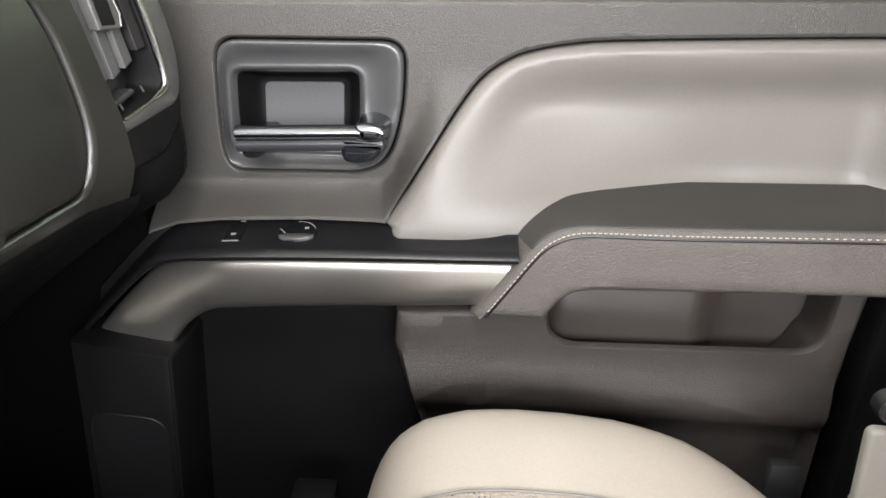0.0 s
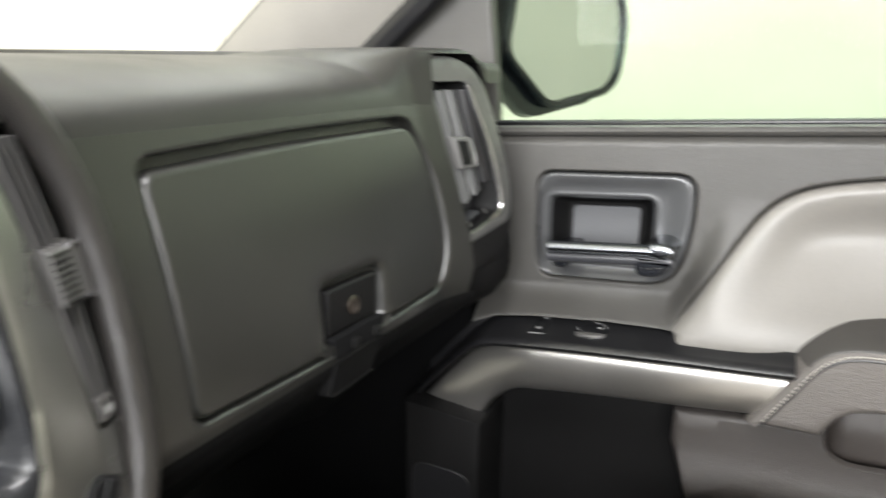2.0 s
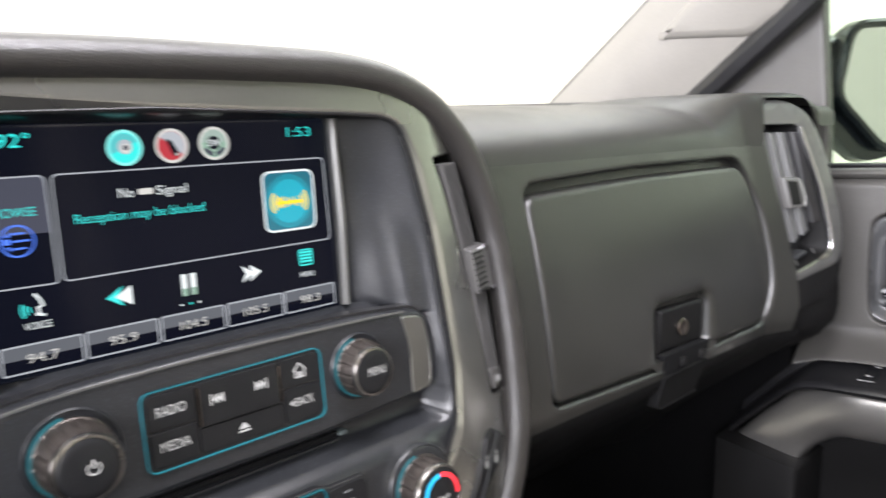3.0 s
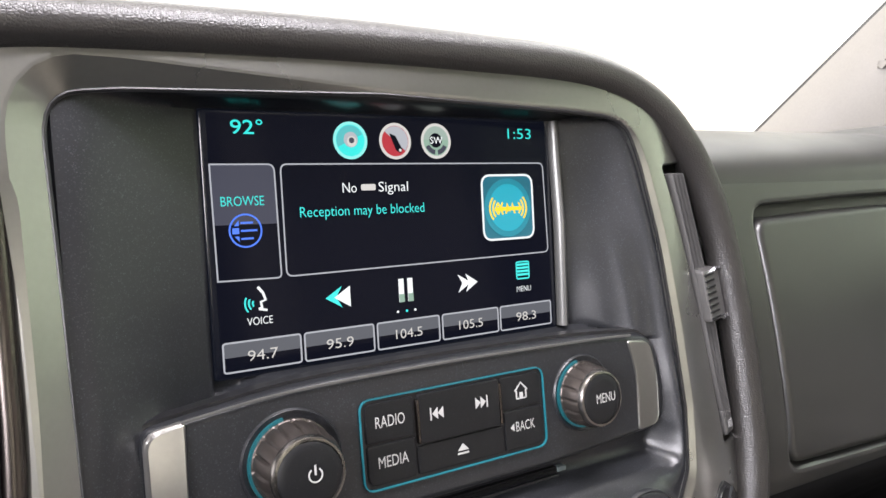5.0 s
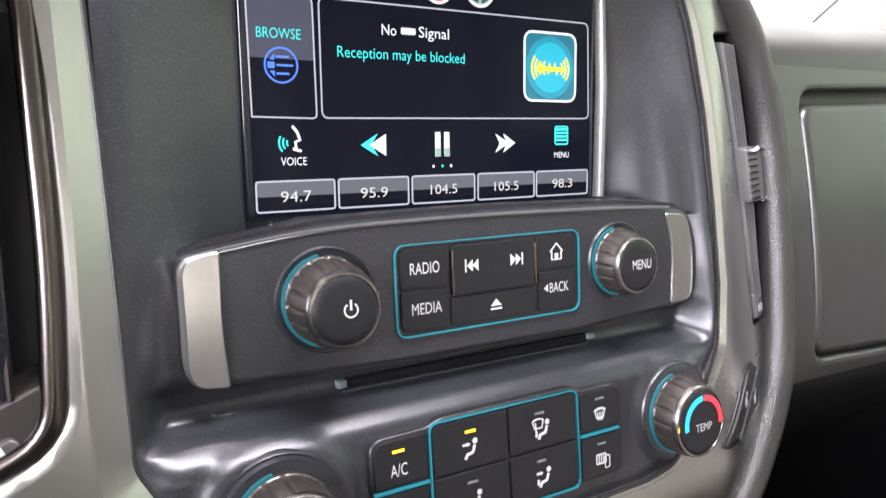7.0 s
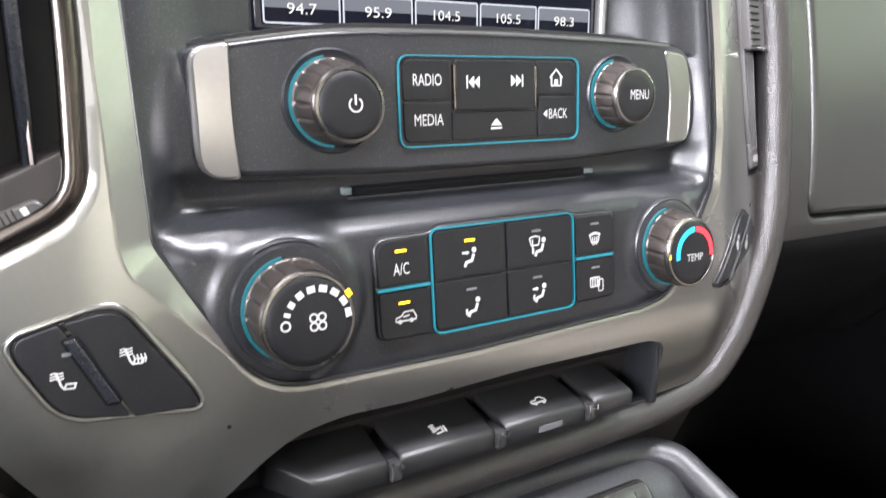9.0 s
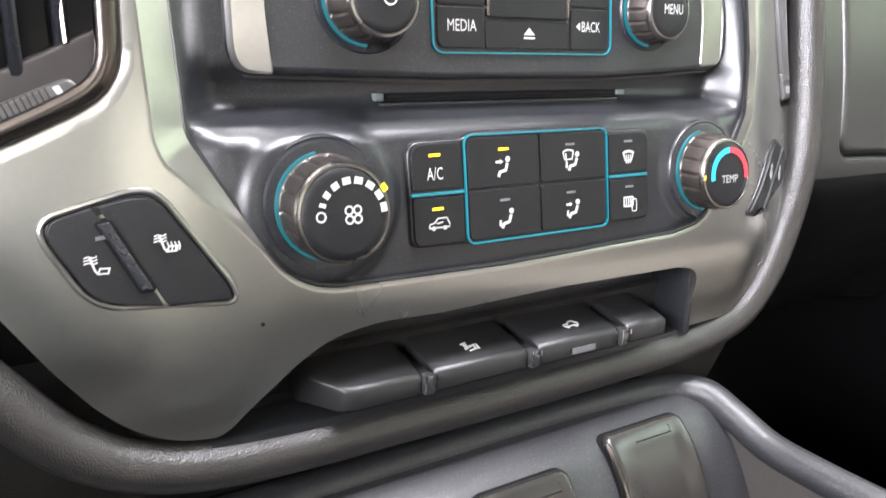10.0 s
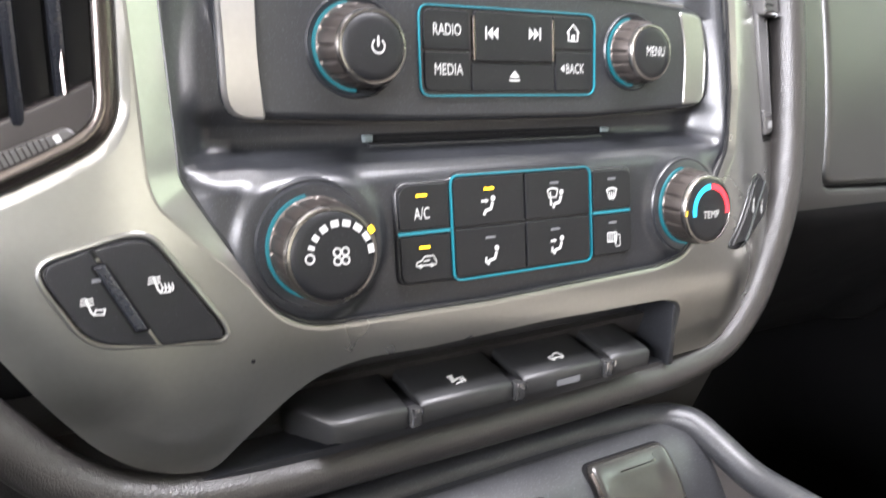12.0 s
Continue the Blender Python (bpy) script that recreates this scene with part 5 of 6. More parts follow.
part("car_icon", shapes([stroke([(u - 0.0045, v - 0.0014), (u - 0.0043, v), (u - 0.002, v + 0.0006), (u - 0.0005, v + 0.0022), (u + 0.0035, v + 0.0022), (u + 0.0048, v - 0.0002), (u + 0.0048, v - 0.0014), (u - 0.0045, v - 0.0014)], 0.0006),
                         circle(u - 0.0026, v - 0.0016, 0.0009, 10), circle(u + 0.0026, v - 0.0016, 0.0009, 10), stroke([(u - 0.0012, v + 0.0002), (u + 0.0018, v + 0.0006)], 0.0006)], pm, 0.0001), M_PRINT, keys["recirculation_key"])


def seat_icon(u, v):
    return [circle(u + 0.0020, v + 0.0032, 0.0012, 12), stroke([(u + 0.0018, v + 0.0016), (u + 0.0008, v - 0.0012), (u - 0.0020, v - 0.0018), (u - 0.0028, v - 0.0036)], 0.0014)]


def arrow(u, v, du, dv):
    n = Vector((-dv, du)).normalized() * 0.0010
    return [stroke([(u - du, v - dv), (u, v)], 0.0010), [(u + n.x, v + n.y), (u - n.x, v - n.y), (u + du * 0.7, v + dv * 0.7)]]


fan_grid = lambda u, v: [stroke(arc(u, v - 0.004, 0.0058, 60, 120, 6), 0.0007), stroke([(u - 0.0029, v + 0.001), (u - 0.0020, v - 0.0022), (u + 0.0020, v - 0.0022), (u + 0.0029, v + 0.001)], 0.0007)] + [stroke([(u + d, v + 0.0004), (u + d * 0.8, v - 0.0034)], 0.0006) for d in (-0.0014, 0, 0.0014)]
part("vent_icon", shapes(seat_icon(-0.0985, 0.5722) + arrow(-0.1003, 0.5745, 0.0022, 0), pm, 0.0001), M_PRINT, keys["face_vent_key"])
part("vent_icon", shapes(seat_icon(-0.0612, 0.5722) + arrow(-0.0652, 0.5706, 0, -0.0016) + [q for q in fan_grid(-0.0642, 0.5756)][:3], pm, 0.0001), M_PRINT, keys["defrost_floor_key"])
part("vent_icon", shapes(seat_icon(-0.0975, 0.5510) + arrow(-0.1012, 0.5492, 0, -0.0016), pm, 0.0001), M_PRINT, keys["floor_vent_key"])
part("vent_icon", shapes(seat_icon(-0.0615, 0.5516) + arrow(-0.0640, 0.5540, 0.0020, 0) + arrow(-0.0652, 0.5498, 0, -0.0016), pm, 0.0001), M_PRINT, keys["bi_level_key"])
part("defrost_icon", shapes(fan_grid(-0.0288, 0.5730) + [stroke(arc(-0.0288, 0.5690, 0.0062, 55, 125, 6), 0.0007)], pm, 0.0001), M_PRINT, keys["windshield_defrost_key"])
part("defrost_icon", shapes(loop_stroke(box_outline(-0.0318, 0.5500, -0.0262, 0.5542, 0.0005), 0.0006) + [stroke([(x, 0.5502), (x, 0.5540)], 0.0006) for x in (-0.0304, -0.0290, -0.0276)] + loop_stroke(box_outline(-0.0268, 0.5475, -0.0240, 0.5530, 0.0008), 0.0005), pm, 0.0001), M_PRINT, keys["rear_defrost_key"])

k = knob("fan_knob", -0.1772, 0.5640, on_hvac, 0.0030, 0.0190, 0.0205, 0.0178, 0.0158, clim, "smoked metal fan knob", 0.0240)
m = lift(on_hvac, 0.0197)
fu, fv = -0.1745, 0.5638
for a, w in ((160, 0.0014), (142, 0.0022), (121, 0.0027), (99, 0.0030), (77, 0.0031), (54, 0.0032), (31, 0.0032), (8, 0.0032)):
    part("fan_mark", shapes([stroke([(fu + 0.0105 * math.cos(radians(a)), fv + 0.0105 * math.sin(radians(a))), (fu + 0.0129 * math.cos(radians(a)), fv + 0.0129 * math.sin(radians(a)))], w)], m, 0.0001), M_PRINT, k)
part("fan_mark", shapes(loop_stroke(circle(fu - 0.0118, fv + 0.0002, 0.0016, 16), 0.0006), m, 0.0001), M_PRINT, k)
part("fan_icon", shapes([q for i in range(4) for q in loop_stroke(circle(fu + 0.0022 * math.cos(radians(45 + 90 * i)), fv + 0.0022 * math.sin(radians(45 + 90 * i)), 0.0014, 12), 0.0006)], m, 0.0001), M_PRINT, k)
part("pointer", shapes([stroke([(fu + 0.0138 * math.cos(radians(33)), fv + 0.0138 * math.sin(radians(33))), (fu + 0.0160 * math.cos(radians(33)), fv + 0.0160 * math.sin(radians(33)))], 0.0026)], lift(on_hvac, 0.0186), 0.0004), M_AMBER, k, "amber pointer")
k = knob("temperature_knob", 0.0222, 0.5632, on_hvac, 0.0012, 0.0155, 0.0205, 0.0172, 0.0152, clim, "smoked metal temperature knob", 0.0232)
m = lift(on_hvac, 0.0162)
tu, tv = 0.0232, 0.5628
part("temperature_mark", shapes([stroke(arc(tu, tv, 0.0118, 92, 190, 16), 0.0026)], m, 0.0001), M_BLUE, k, "blue cold arc")
part("temperature_mark", shapes([stroke(arc(tu, tv, 0.0118, 88, -8, 16), 0.0026)], m, 0.0001), M_RED, k, "red hot arc")
words("TEMP", tu, tv - 0.0018, 0.0052, m, M_PRINT, k, width=0.0112)
part("pointer", shapes([stroke([(tu - 0.0142, tv - 0.0004), (tu - 0.0170, tv - 0.0004)], 0.0024)], lift(on_hvac, 0.0150), 0.0004), M_AMBER, k, "amber pointer")

# seat-heater keys in the silver bezel
HEAT = rounded([(-0.2685, 0.5615, 0.006), (-0.2560, 0.5385, 0.008), (-0.2125, 0.5350, 0.004), (-0.2140, 0.5410, 0.003), (-0.2345, 0.5730, 0.006), (-0.2420, 0.5735, 0.004), (-0.2660, 0.5665, 0.003)], 5)
heat = part("seat_heater_switch", plate(HEAT, round_edge(0.0004, 0.001, 0.006), on_stack), M_BLACK, stack, "black seat-heater switch")
part("switch_rim", sweep([on_stack(u, v, 0.0003) for u, v in inset(HEAT, -0.0006) + inset(HEAT, -0.0006)[:1]], (1, 0, 0), (0.0013, 0.0011), 8), M_SILVER, heat, "thin silver rim")
b1 = button("heat_key", rounded([(-0.2672, 0.5612, 0.005), (-0.2555, 0.5395, 0.007), (-0.2358, 0.5372, 0.001), (-0.2535, 0.5698, 0.001), (-0.2652, 0.5660, 0.002)], 5), lift(on_stack, 0.0008), heat, h=0.0016)
b2 = button("heat_key", rounded([(-0.2345, 0.5368, 0.001), (-0.2138, 0.5362, 0.003), (-0.2153, 0.5410, 0.003), (-0.2350, 0.5718, 0.005), (-0.2418, 0.5722, 0.003), (-0.2520, 0.5700, 0.001)], 5), lift(on_stack, 0.0008), heat, h=0.0016)
bar = rounded([(-0.2422, 0.5426, 0.0006), (-0.2384, 0.5431, 0.0006), (-0.2491, 0.5654, 0.0006), (-0.2528, 0.5646, 0.0006)])
part("bar_gap", plate(inset(bar, -0.0007), [(0, 0.0), (0, 0.0027)], on_stack), M_HOLE, heat)
part("key_bar", plate(bar, round_edge(0.0036, 0.0007, 0.004, 3), on_stack), M_GLOSS, heat, "raised bar between the keys")
hm = lift(on_stack, 0.0026)


def heat_icon(u, v, more):
    k = 0.72
    q = [stroke([(u - 0.0004, v + 0.0044), (u + 0.0012, v - 0.0018), (u + 0.0022, v - 0.0030)], 0.0009)]
    q += loop_stroke([(u + 0.0022, v - 0.0032), (u + 0.0062, v - 0.0032), (u + 0.0070, v - 0.0010), (u + 0.0032, v - 0.0010)], 0.0007)
    q += [stroke([(u - 0.003 + i * 0.0002, v + 0.0012 + i * 0.0013), (u - 0.001, v + 0.0018 + i * 0.0013), (u + 0.001, v + 0.0012 + i * 0.0013), (u + 0.0026, v + 0.0018 + i * 0.0013)], 0.0006) for i in range(3)]
    if more:
        q += [stroke([(u + 0.0026 + i * 0.0016, v - 0.003), (u + 0.0032 + i * 0.0016, v - 0.001), (u + 0.0026 + i * 0.0016, v + 0.001)], 0.0006) for i in range(4)]
    return [[(u + (a - u) * k, v + (c - v) * k) for a, c in o] for o in q]


part("heat_icon", shapes(heat_icon(-0.2555, 0.5515, False), hm, 0.0001), M_PRINT, b1)
part("heat_icon", shapes(heat_icon(-0.2350, 0.5570, True), hm, 0.0001), M_PRINT, b2)
part("indicator", shapes([[(-0.2535, 0.5595), (-0.2505, 0.5600), (-0.2505, 0.5612), (-0.2535, 0.5607)]], hm, 0.0001), M_PATCH, b1)

part("paint_chip", shapes([circle(-0.2040, 0.5250, 0.0008, 10)], lift(on_stack, 0.0004), 0.0003), M_BLACK, stack)

# passenger's seat-heater keys on the far flank
HEATR = rounded([(0.0525, 0.5385, 0.002), (0.0600, 0.5365, 0.003), (0.0985, 0.5490, 0.006), (0.1075, 0.5630, 0.005), (0.0890, 0.5745, 0.004), (0.0800, 0.5720, 0.004)], 5)
heat = part("seat_heater_switch", plate(HEATR, round_edge(0.0008, 0.001, 0.006), on_stack, step=0.006), M_BLACK, stack, "black seat-heater switch")
part("switch_rim", sweep([on_stack(u, v, 0.0004) for u, v in HEATR + HEATR[:1]], (1, 0, 0), (0.0005, 0.0004), 8), M_BLACK, heat, "thin dark rim")
part("heat_key", plate(rounded([(0.0545, 0.5395, 0.001), (0.0680, 0.5410, 0.001), (0.0955, 0.5685, 0.001), (0.0888, 0.5728, 0.003), (0.0815, 0.5705, 0.002)], 4), round_edge(0.0022, 0.0008, 0.003, 2), on_stack, step=0.006), M_BUTTON, heat)
part("heat_key", plate(rounded([(0.0615, 0.5382, 0.002), (0.0972, 0.5502, 0.004), (0.1050, 0.5622, 0.003), (0.0970, 0.5675, 0.001), (0.0700, 0.5408, 0.001)], 4), round_edge(0.0022, 0.0008, 0.003, 2), on_stack, step=0.006), M_BUTTON, heat)
part("key_divider", sweep([on_stack(0.0660, 0.5402, 0.0026), on_stack(0.0960, 0.5690, 0.0026)], (1, 0, 0), (0.0007, 0.0007), 6), M_CONSOLE, heat, "grey bar between the keys")
for u, v in ((0.0765, 0.5570), (0.0905, 0.5545)):
    part("heat_icon", shapes([circle(u, v, 0.0021, 16, 1.3), circle(u + 0.0012, v + 0.0040, 0.0014, 12)], lift(on_stack, 0.0024), 0.0001), M_MARK, heat)

# centre vent on the far flank
vent = part("centre_vent", plate(inset(CVENT, -0.001), [(0, -0.024), (0, -0.018)], on_stack), M_HOLE, stack, "dark slatted centre air vent")
for k in range(4):
    a = 0.0052 * k
    part("louvre", sweep([on_stack(u, v, -0.004) for u, v in spline([(0.0715 + a, 0.741), (0.0810 + a, 0.708), (0.0900 + a, 0.668), (0.0965 + a * 0.8, 0.628), (0.1030 + a * 0.6, 0.604)], 5, False)], (1, 0, 0), (0.006, 0.0013), 8), M_SLAT, vent)
slider = part("vent_slider", plate(rounded([(0.0910, 0.6590, 0.002), (0.1180, 0.6590, 0.003), (0.1130, 0.6880, 0.003), (0.0865, 0.6880, 0.002)]), round_edge(0.007, 0.002, 0.014), on_stack), M_SLAT, vent, "ribbed vane slider")
for i in range(8):
    part("slider_rib", sweep([on_stack(0.0880 + 0.0005 * (7 - i), 0.6615 + 0.0034 * i, 0.0072), on_stack(0.1010 + 0.0005 * (7 - i), 0.6615 + 0.0034 * i, 0.0072)], (1, 0, 0), (0.0006, 0.0006), 6), M_LOWER, slider)
part("slider_edge", sweep([on_stack(u, v, 0.0075) for u, v in spline([(0.1080, 0.6600), (0.1165, 0.6612), (0.1145, 0.675), (0.1110, 0.6865), (0.1030, 0.6875)], 5, False)], (1, 0, 0), (0.0011, 0.0013), 8), M_CHROME, slider)
wheel = part("vent_wheel", plate(rounded([(0.1030, 0.5935, 0.002), (0.1165, 0.5935, 0.003), (0.1150, 0.6065, 0.003), (0.1000, 0.6090, 0.003)]), round_edge(0.0015, 0.002, 0.012), on_stack), M_SLAT, vent, "grey vent wheel")
part("wheel_mark", shapes([box_outline(0.1060, 0.5975, 0.1130, 0.6015, 0.001)], lift(on_stack, 0.0017), 0.0002), M_MARK, wheel)

# driver-side vent at the near flank
vent = part("driver_vent", plate(inset(LVENT, -0.002), [(0, -0.034), (0, -0.030)], on_stack), M_BLACK, stack, "black louvred driver-side air vent")
part("vent_frame", sweep([on_stack(u, v, -0.0012) for u, v in inset(LVENT, 0.0014)] + [on_stack(*inset(LVENT, 0.0014)[0], -0.0012)], (1, 0, 0), (0.0030, 0.0036), 12, True), M_BRONZE, vent, "smoked bronze frame")
part("vent_sill", plate(rounded([(-0.345, 0.600, 0), (-0.300, 0.5815, 0.006), (-0.268, 0.5945, 0.012), (-0.2455, 0.606, 0.010), (-0.2412, 0.614, 0.006), (-0.2420, 0.6248, 0.002), (-0.2546, 0.6188, 0.006), (-0.2725, 0.6106, 0.006), (-0.300, 0.598, 0), (-0.345, 0.606, 0)]), round_edge(-0.003, 0.0012, 0.02), on_stack), M_SILL, vent, "dark satin sill")
for k in range(6):
    u0 = -0.2549 - 0.0134 * k
    low = 0.6186 + 0.46 * (u0 + 0.2546)
    part("louvre", block(ramp(0.68, STACK) - 0.026, u0 - 0.0022, low - 0.004, ramp(0.68, STACK) + 0.002, u0 + 0.0022, 0.752, 0.0016), M_GLOSS, vent)
    part("louvre_edge", sweep([on_stack(u0 + 0.0008, low, -0.0035), on_stack(u0 + 0.0006, 0.68, -0.002), on_stack(u0 + 0.0006, 0.748, -0.003)], (1, 0, 0), (0.0014, 0.0011), 6), M_SMOKE, vent)
wheel = part("vent_wheel", plate(rounded([(-0.300, 0.5845, 0), (-0.2746, 0.5950, 0), (-0.2530, 0.6022, 0.002), (-0.2524, 0.6062, 0.0015), (-0.2552, 0.6085, 0.002), (-0.2739, 0.6007, 0), (-0.300, 0.5900, 0)]), round_edge(-0.0012, 0.0010, 0.01), on_stack), M_WHEEL, vent, "dark ribbed vent wheel")
part("wheel_mark", shapes([[(-0.2597, 0.6055), (-0.2578, 0.6062), (-0.2566, 0.6036), (-0.2583, 0.6030)]], lift(on_stack, -0.0010), 0.0002), M_PRINT, wheel)
for i in range(16):
    ru, rv = -0.2615 - 0.0017 * i, 0.6050 - 0.00068 * i
    part("wheel_rib", sweep([on_stack(ru - 0.0004, rv + 0.0004, -0.0011), on_stack(ru + 0.0012, rv - 0.0036, -0.0012)], (1, 0, 0), (0.0003, 0.0003), 6), M_SILL, wheel)
part("vent_mark", shapes([circle(-0.2476 + 0.0011 * math.cos(radians(a)), 0.6096 + 0.0011 * math.sin(radians(a)), 0.00028, 8) for a in range(0, 360, 60)], lift(on_stack, -0.0028), 0.0001), M_MARK, vent)

# lower key tray
tray = part("key_tray", plate(rounded([(-0.215, 0.476, 0.004), (0.0215, 0.476, 0.004), (0.0215, 0.515, 0.006), (-0.165, 0.5155, 0.02), (-0.19, 0.508, 0.008)]), [(0, -0.03), (0, 0.0)], lambda u, v, h: (-0.288 + h, u, v)), M_DARK, stack, "dark recess with four keys")
part("tray_floor", plate(rounded([(-0.222, -0.29, 0), (0.0235, -0.29, 0), (0.0235, -0.266, 0), (-0.222, -0.266, 0)]), [(0, -0.006), (0, 0.0)], lambda u, v, h: (v, u, 0.4775 + h)), M_DARK, tray)
part("tray_end", block(-0.29, 0.0200, 0.476, -0.262, 0.0240, 0.514, 0.001), M_DARK, tray)
KEY = [(-0.286, 0.4815), (-0.286, 0.4970), (-0.284, 0.4976), (-0.264, 0.4934), (-0.2592, 0.4923), (-0.2576, 0.4915), (-0.2567, 0.4900), (-0.2560, 0.4850), (-0.2566, 0.4832), (-0.2600, 0.4822), (-0.272, 0.4818)]
for i, (u0, u1) in enumerate(((-0.1855, -0.1402), (-0.1338, -0.0866), (-0.0798, -0.0328), (-0.0260, -0.0005))):
    cut = lambda u, most, drop=0.0: [(min(x, most - 0.3 * max(0.0, z - 0.4904)), u, z - (drop if z > 0.49 else 0)) for x, z in KEY]
    loops = [cut(u0, -0.2570, 0.0010), cut(u0 + 0.0012, -0.2), cut(u1 - 0.0012, -0.2), cut(u1, -0.2570, 0.0010)]
    if i == 0:
        loops = [cut(u0, -0.2790, 0.0008), cut(u0 + 0.0010, -0.2765), cut(u0 + 0.006, -0.2680), cut(u0 + 0.0110, -0.2598), cut(u0 + 0.0130, -0.2580), cut(u0 + 0.016, -0.2568), cut(u0 + 0.020, -0.2)] + loops[2:]
    bm = bmesh.new()
    rr = bridge(bm, loops)
    bm.faces.new(rr[0]), bm.faces.new(rr[-1])
    bmesh.ops.recalc_face_normals(bm, faces=bm.faces[:])
    key = part("blank_key" if i in (0, 3) else ("traction_key" if i == 1 else "cargo_lamp_key"), bm, M_KEY, tray, "dark wedge-shaped key", 42)
    if i < 3:
        part("key_clip", block(-0.2600, u1 + 0.0004, 0.4828, -0.2545, u1 + 0.0060, 0.4914, 0.0012), M_CLIP, key, "clear plastic clip")
        # chrome slivers draw the glints on the clear clip's edges
        part("clip_glint", sweep([(-0.2550, u1 + 0.0014, 0.4913), (-0.2544, u1 + 0.0012, 0.4870), (-0.2552, u1 + 0.0012, 0.4832)], (0, 1, 0), (0.0004, 0.0004), 6), M_CHROME, key)
        part("clip_glint", sweep([(-0.2540, u1 + 0.0054, 0.4916), (-0.2538, u1 + 0.0054, 0.4890)], (0, 1, 0), (0.0006, 0.0006), 6), M_CHROME, key)
        part("key_gap", block(-0.2830, u1 + 0.0004, 0.4800, -0.2600, u1 + 0.0060, 0.4905, 0.0004), M_BLACK, key)


def on_key(u, v, h):
    return (-0.280 + 0.0225 * v + h * 0.2, u, 0.4980 - 0.0056 * v + h)


def key_mark(key_u, marks):
    return [[(key_u + 0.82 * a, 0.62 - 0.82 * c / 0.0225) for a, c in q] for q in marks]


for o in [c for c in tray.children if c.name.startswith(("traction", "cargo"))]:
    if o.name.startswith("traction"):
        q = key_mark(-0.1108, [circle(-0.0025, 0.0015, 0.0014, 10), stroke([(-0.0045, 0.0030), (-0.0010, 0.0036)], 0.0010), stroke([(-0.004, -0.0012), (0.001, 0.0006)], 0.0014), stroke([(0.0020, -0.003), (0.0022, 0.0014)], 0.0010), stroke([(0.0038, -0.003), (0.0040, 0.0014)], 0.0010), stroke([(-0.0022, -0.0032), (0.0012, -0.0026)], 0.0009)])
    else:
        q = key_mark(-0.0548, [stroke([(-0.005, -0.0012), (-0.005, 0.0006), (-0.001, 0.0010), (0.0, 0.0026), (0.003, 0.0026), (0.0036, 0.0014), (0.005, 0.0006), (0.005, -0.0012), (-0.005, -0.0012)], 0.0009), circle(-0.003, -0.0017, 0.0013, 10), circle(0.003, -0.0017, 0.0013, 10)])
    part("key_icon", shapes(q, on_key, 0.0003), M_PRINT, o)
    if o.name.startswith("cargo"):
        part("key_lamp", shapes([box_outline(-0.0620, 0.4848, -0.0480, 0.4878, 0.0004)], lambda u, v, h: (-0.2554 + h, u, v), 0.0003), M_PATCH, o, "grey key lamp")

# ---- centre console under the stack ----
con = thing("centre_console", (-0.1, -0.08, 0.0), "dark grey floor console with covered sockets", "console")
RIGHT = [(-0.281, -0.36, 0.4350), (-0.281, -0.20, 0.4365), (-0.282, -0.05, 0.4375), (-0.280, 0.000, 0.4375), (-0.275, 0.028, 0.4375), (-0.262, 0.0425, 0.4375), (-0.244, 0.0460, 0.4310), (-0.222, 0.0470, 0.4235), (-0.195, 0.0480, 0.4215), (-0.15, 0.0500, 0.4210), (0.05, 0.060, 0.42), (0.5, 0.066, 0.40)]
curve = spline(RIGHT, 6, False)
part("rim", sweep(curve, (0, 0, 1), (0.0085, 0.0085), 14), M_CONSOLE, con, "rounded raised rim")
PANEL = spline([(-0.283, 0.4400), (-0.268, 0.4370), (-0.254, 0.4310), (-0.2435, 0.4205), (-0.2355, 0.4070), (-0.2285, 0.3900), (-0.2215, 0.3680), (-0.214, 0.34), (-0.196, 0.322), (-0.15, 0.318), (0.0, 0.318), (0.5, 0.318)], 8, False)
RUN = [0.0]
for p, q in zip(PANEL, PANEL[1:]):
    RUN.append(RUN[-1] + math.dist(p, q))


def on_con(u, v, h):
    """v runs along the bent console panel from its front edge, h stands off it."""
    k = next((i for i in range(1, len(RUN)) if RUN[i] >= v), len(RUN) - 1)
    s = (v - RUN[k - 1]) / max(1e-9, RUN[k] - RUN[k - 1])
    (ax, az), (bx, bz) = PANEL[k - 1], PANEL[k]
    d = Vector((bx - ax, bz - az)).normalized()
    return (mix(ax, bx, s) - d.y * h, u, mix(az, bz, s) + d.x * h)


part("top_panel", sheet([[(x, y, z) for y in (-0.36, -0.2, 0.0, 0.049)] for x, z in PANEL]), M_CONSOLE, con, "dark grey bin behind the sockets")
part("inner_side", sheet([[(x, y + d, z + dz) for x, y, z in curve[24:]] for d, dz in ((-0.0050, -0.0050), (-0.0035, -0.020), (0.0005, -0.055), (0.002, -0.13))]), M_SIDE, con, "brown-grey inner side wall")
part("side_panel", sheet([[(x, 0.058 + d, z) for x in (-0.27, -0.25, -0.2, 0.0, 0.5)] for d, z in ((-0.004, 0.425), (0.000, 0.40), (0.0, 0.30), (0.0, 0.0))]), M_LOWER, con)
part("front_panel", block(-0.34, -0.36, 0.0, -0.285, 0.045, 0.432, 0.01), M_LOWER, con)
part("inlay", plate(rounded([(-0.34, 0.014, 0.004), (0.030, 0.014, 0.010), (0.0445, 0.024, 0.010), (0.0455, 0.105, 0.004), (-0.34, 0.105, 0.004)], 5), round_edge(0.0016, 0.0008, 0.004), on_con, step=(0.03, 0.004)), M_CONSOLE, con, "dark grey inlay")
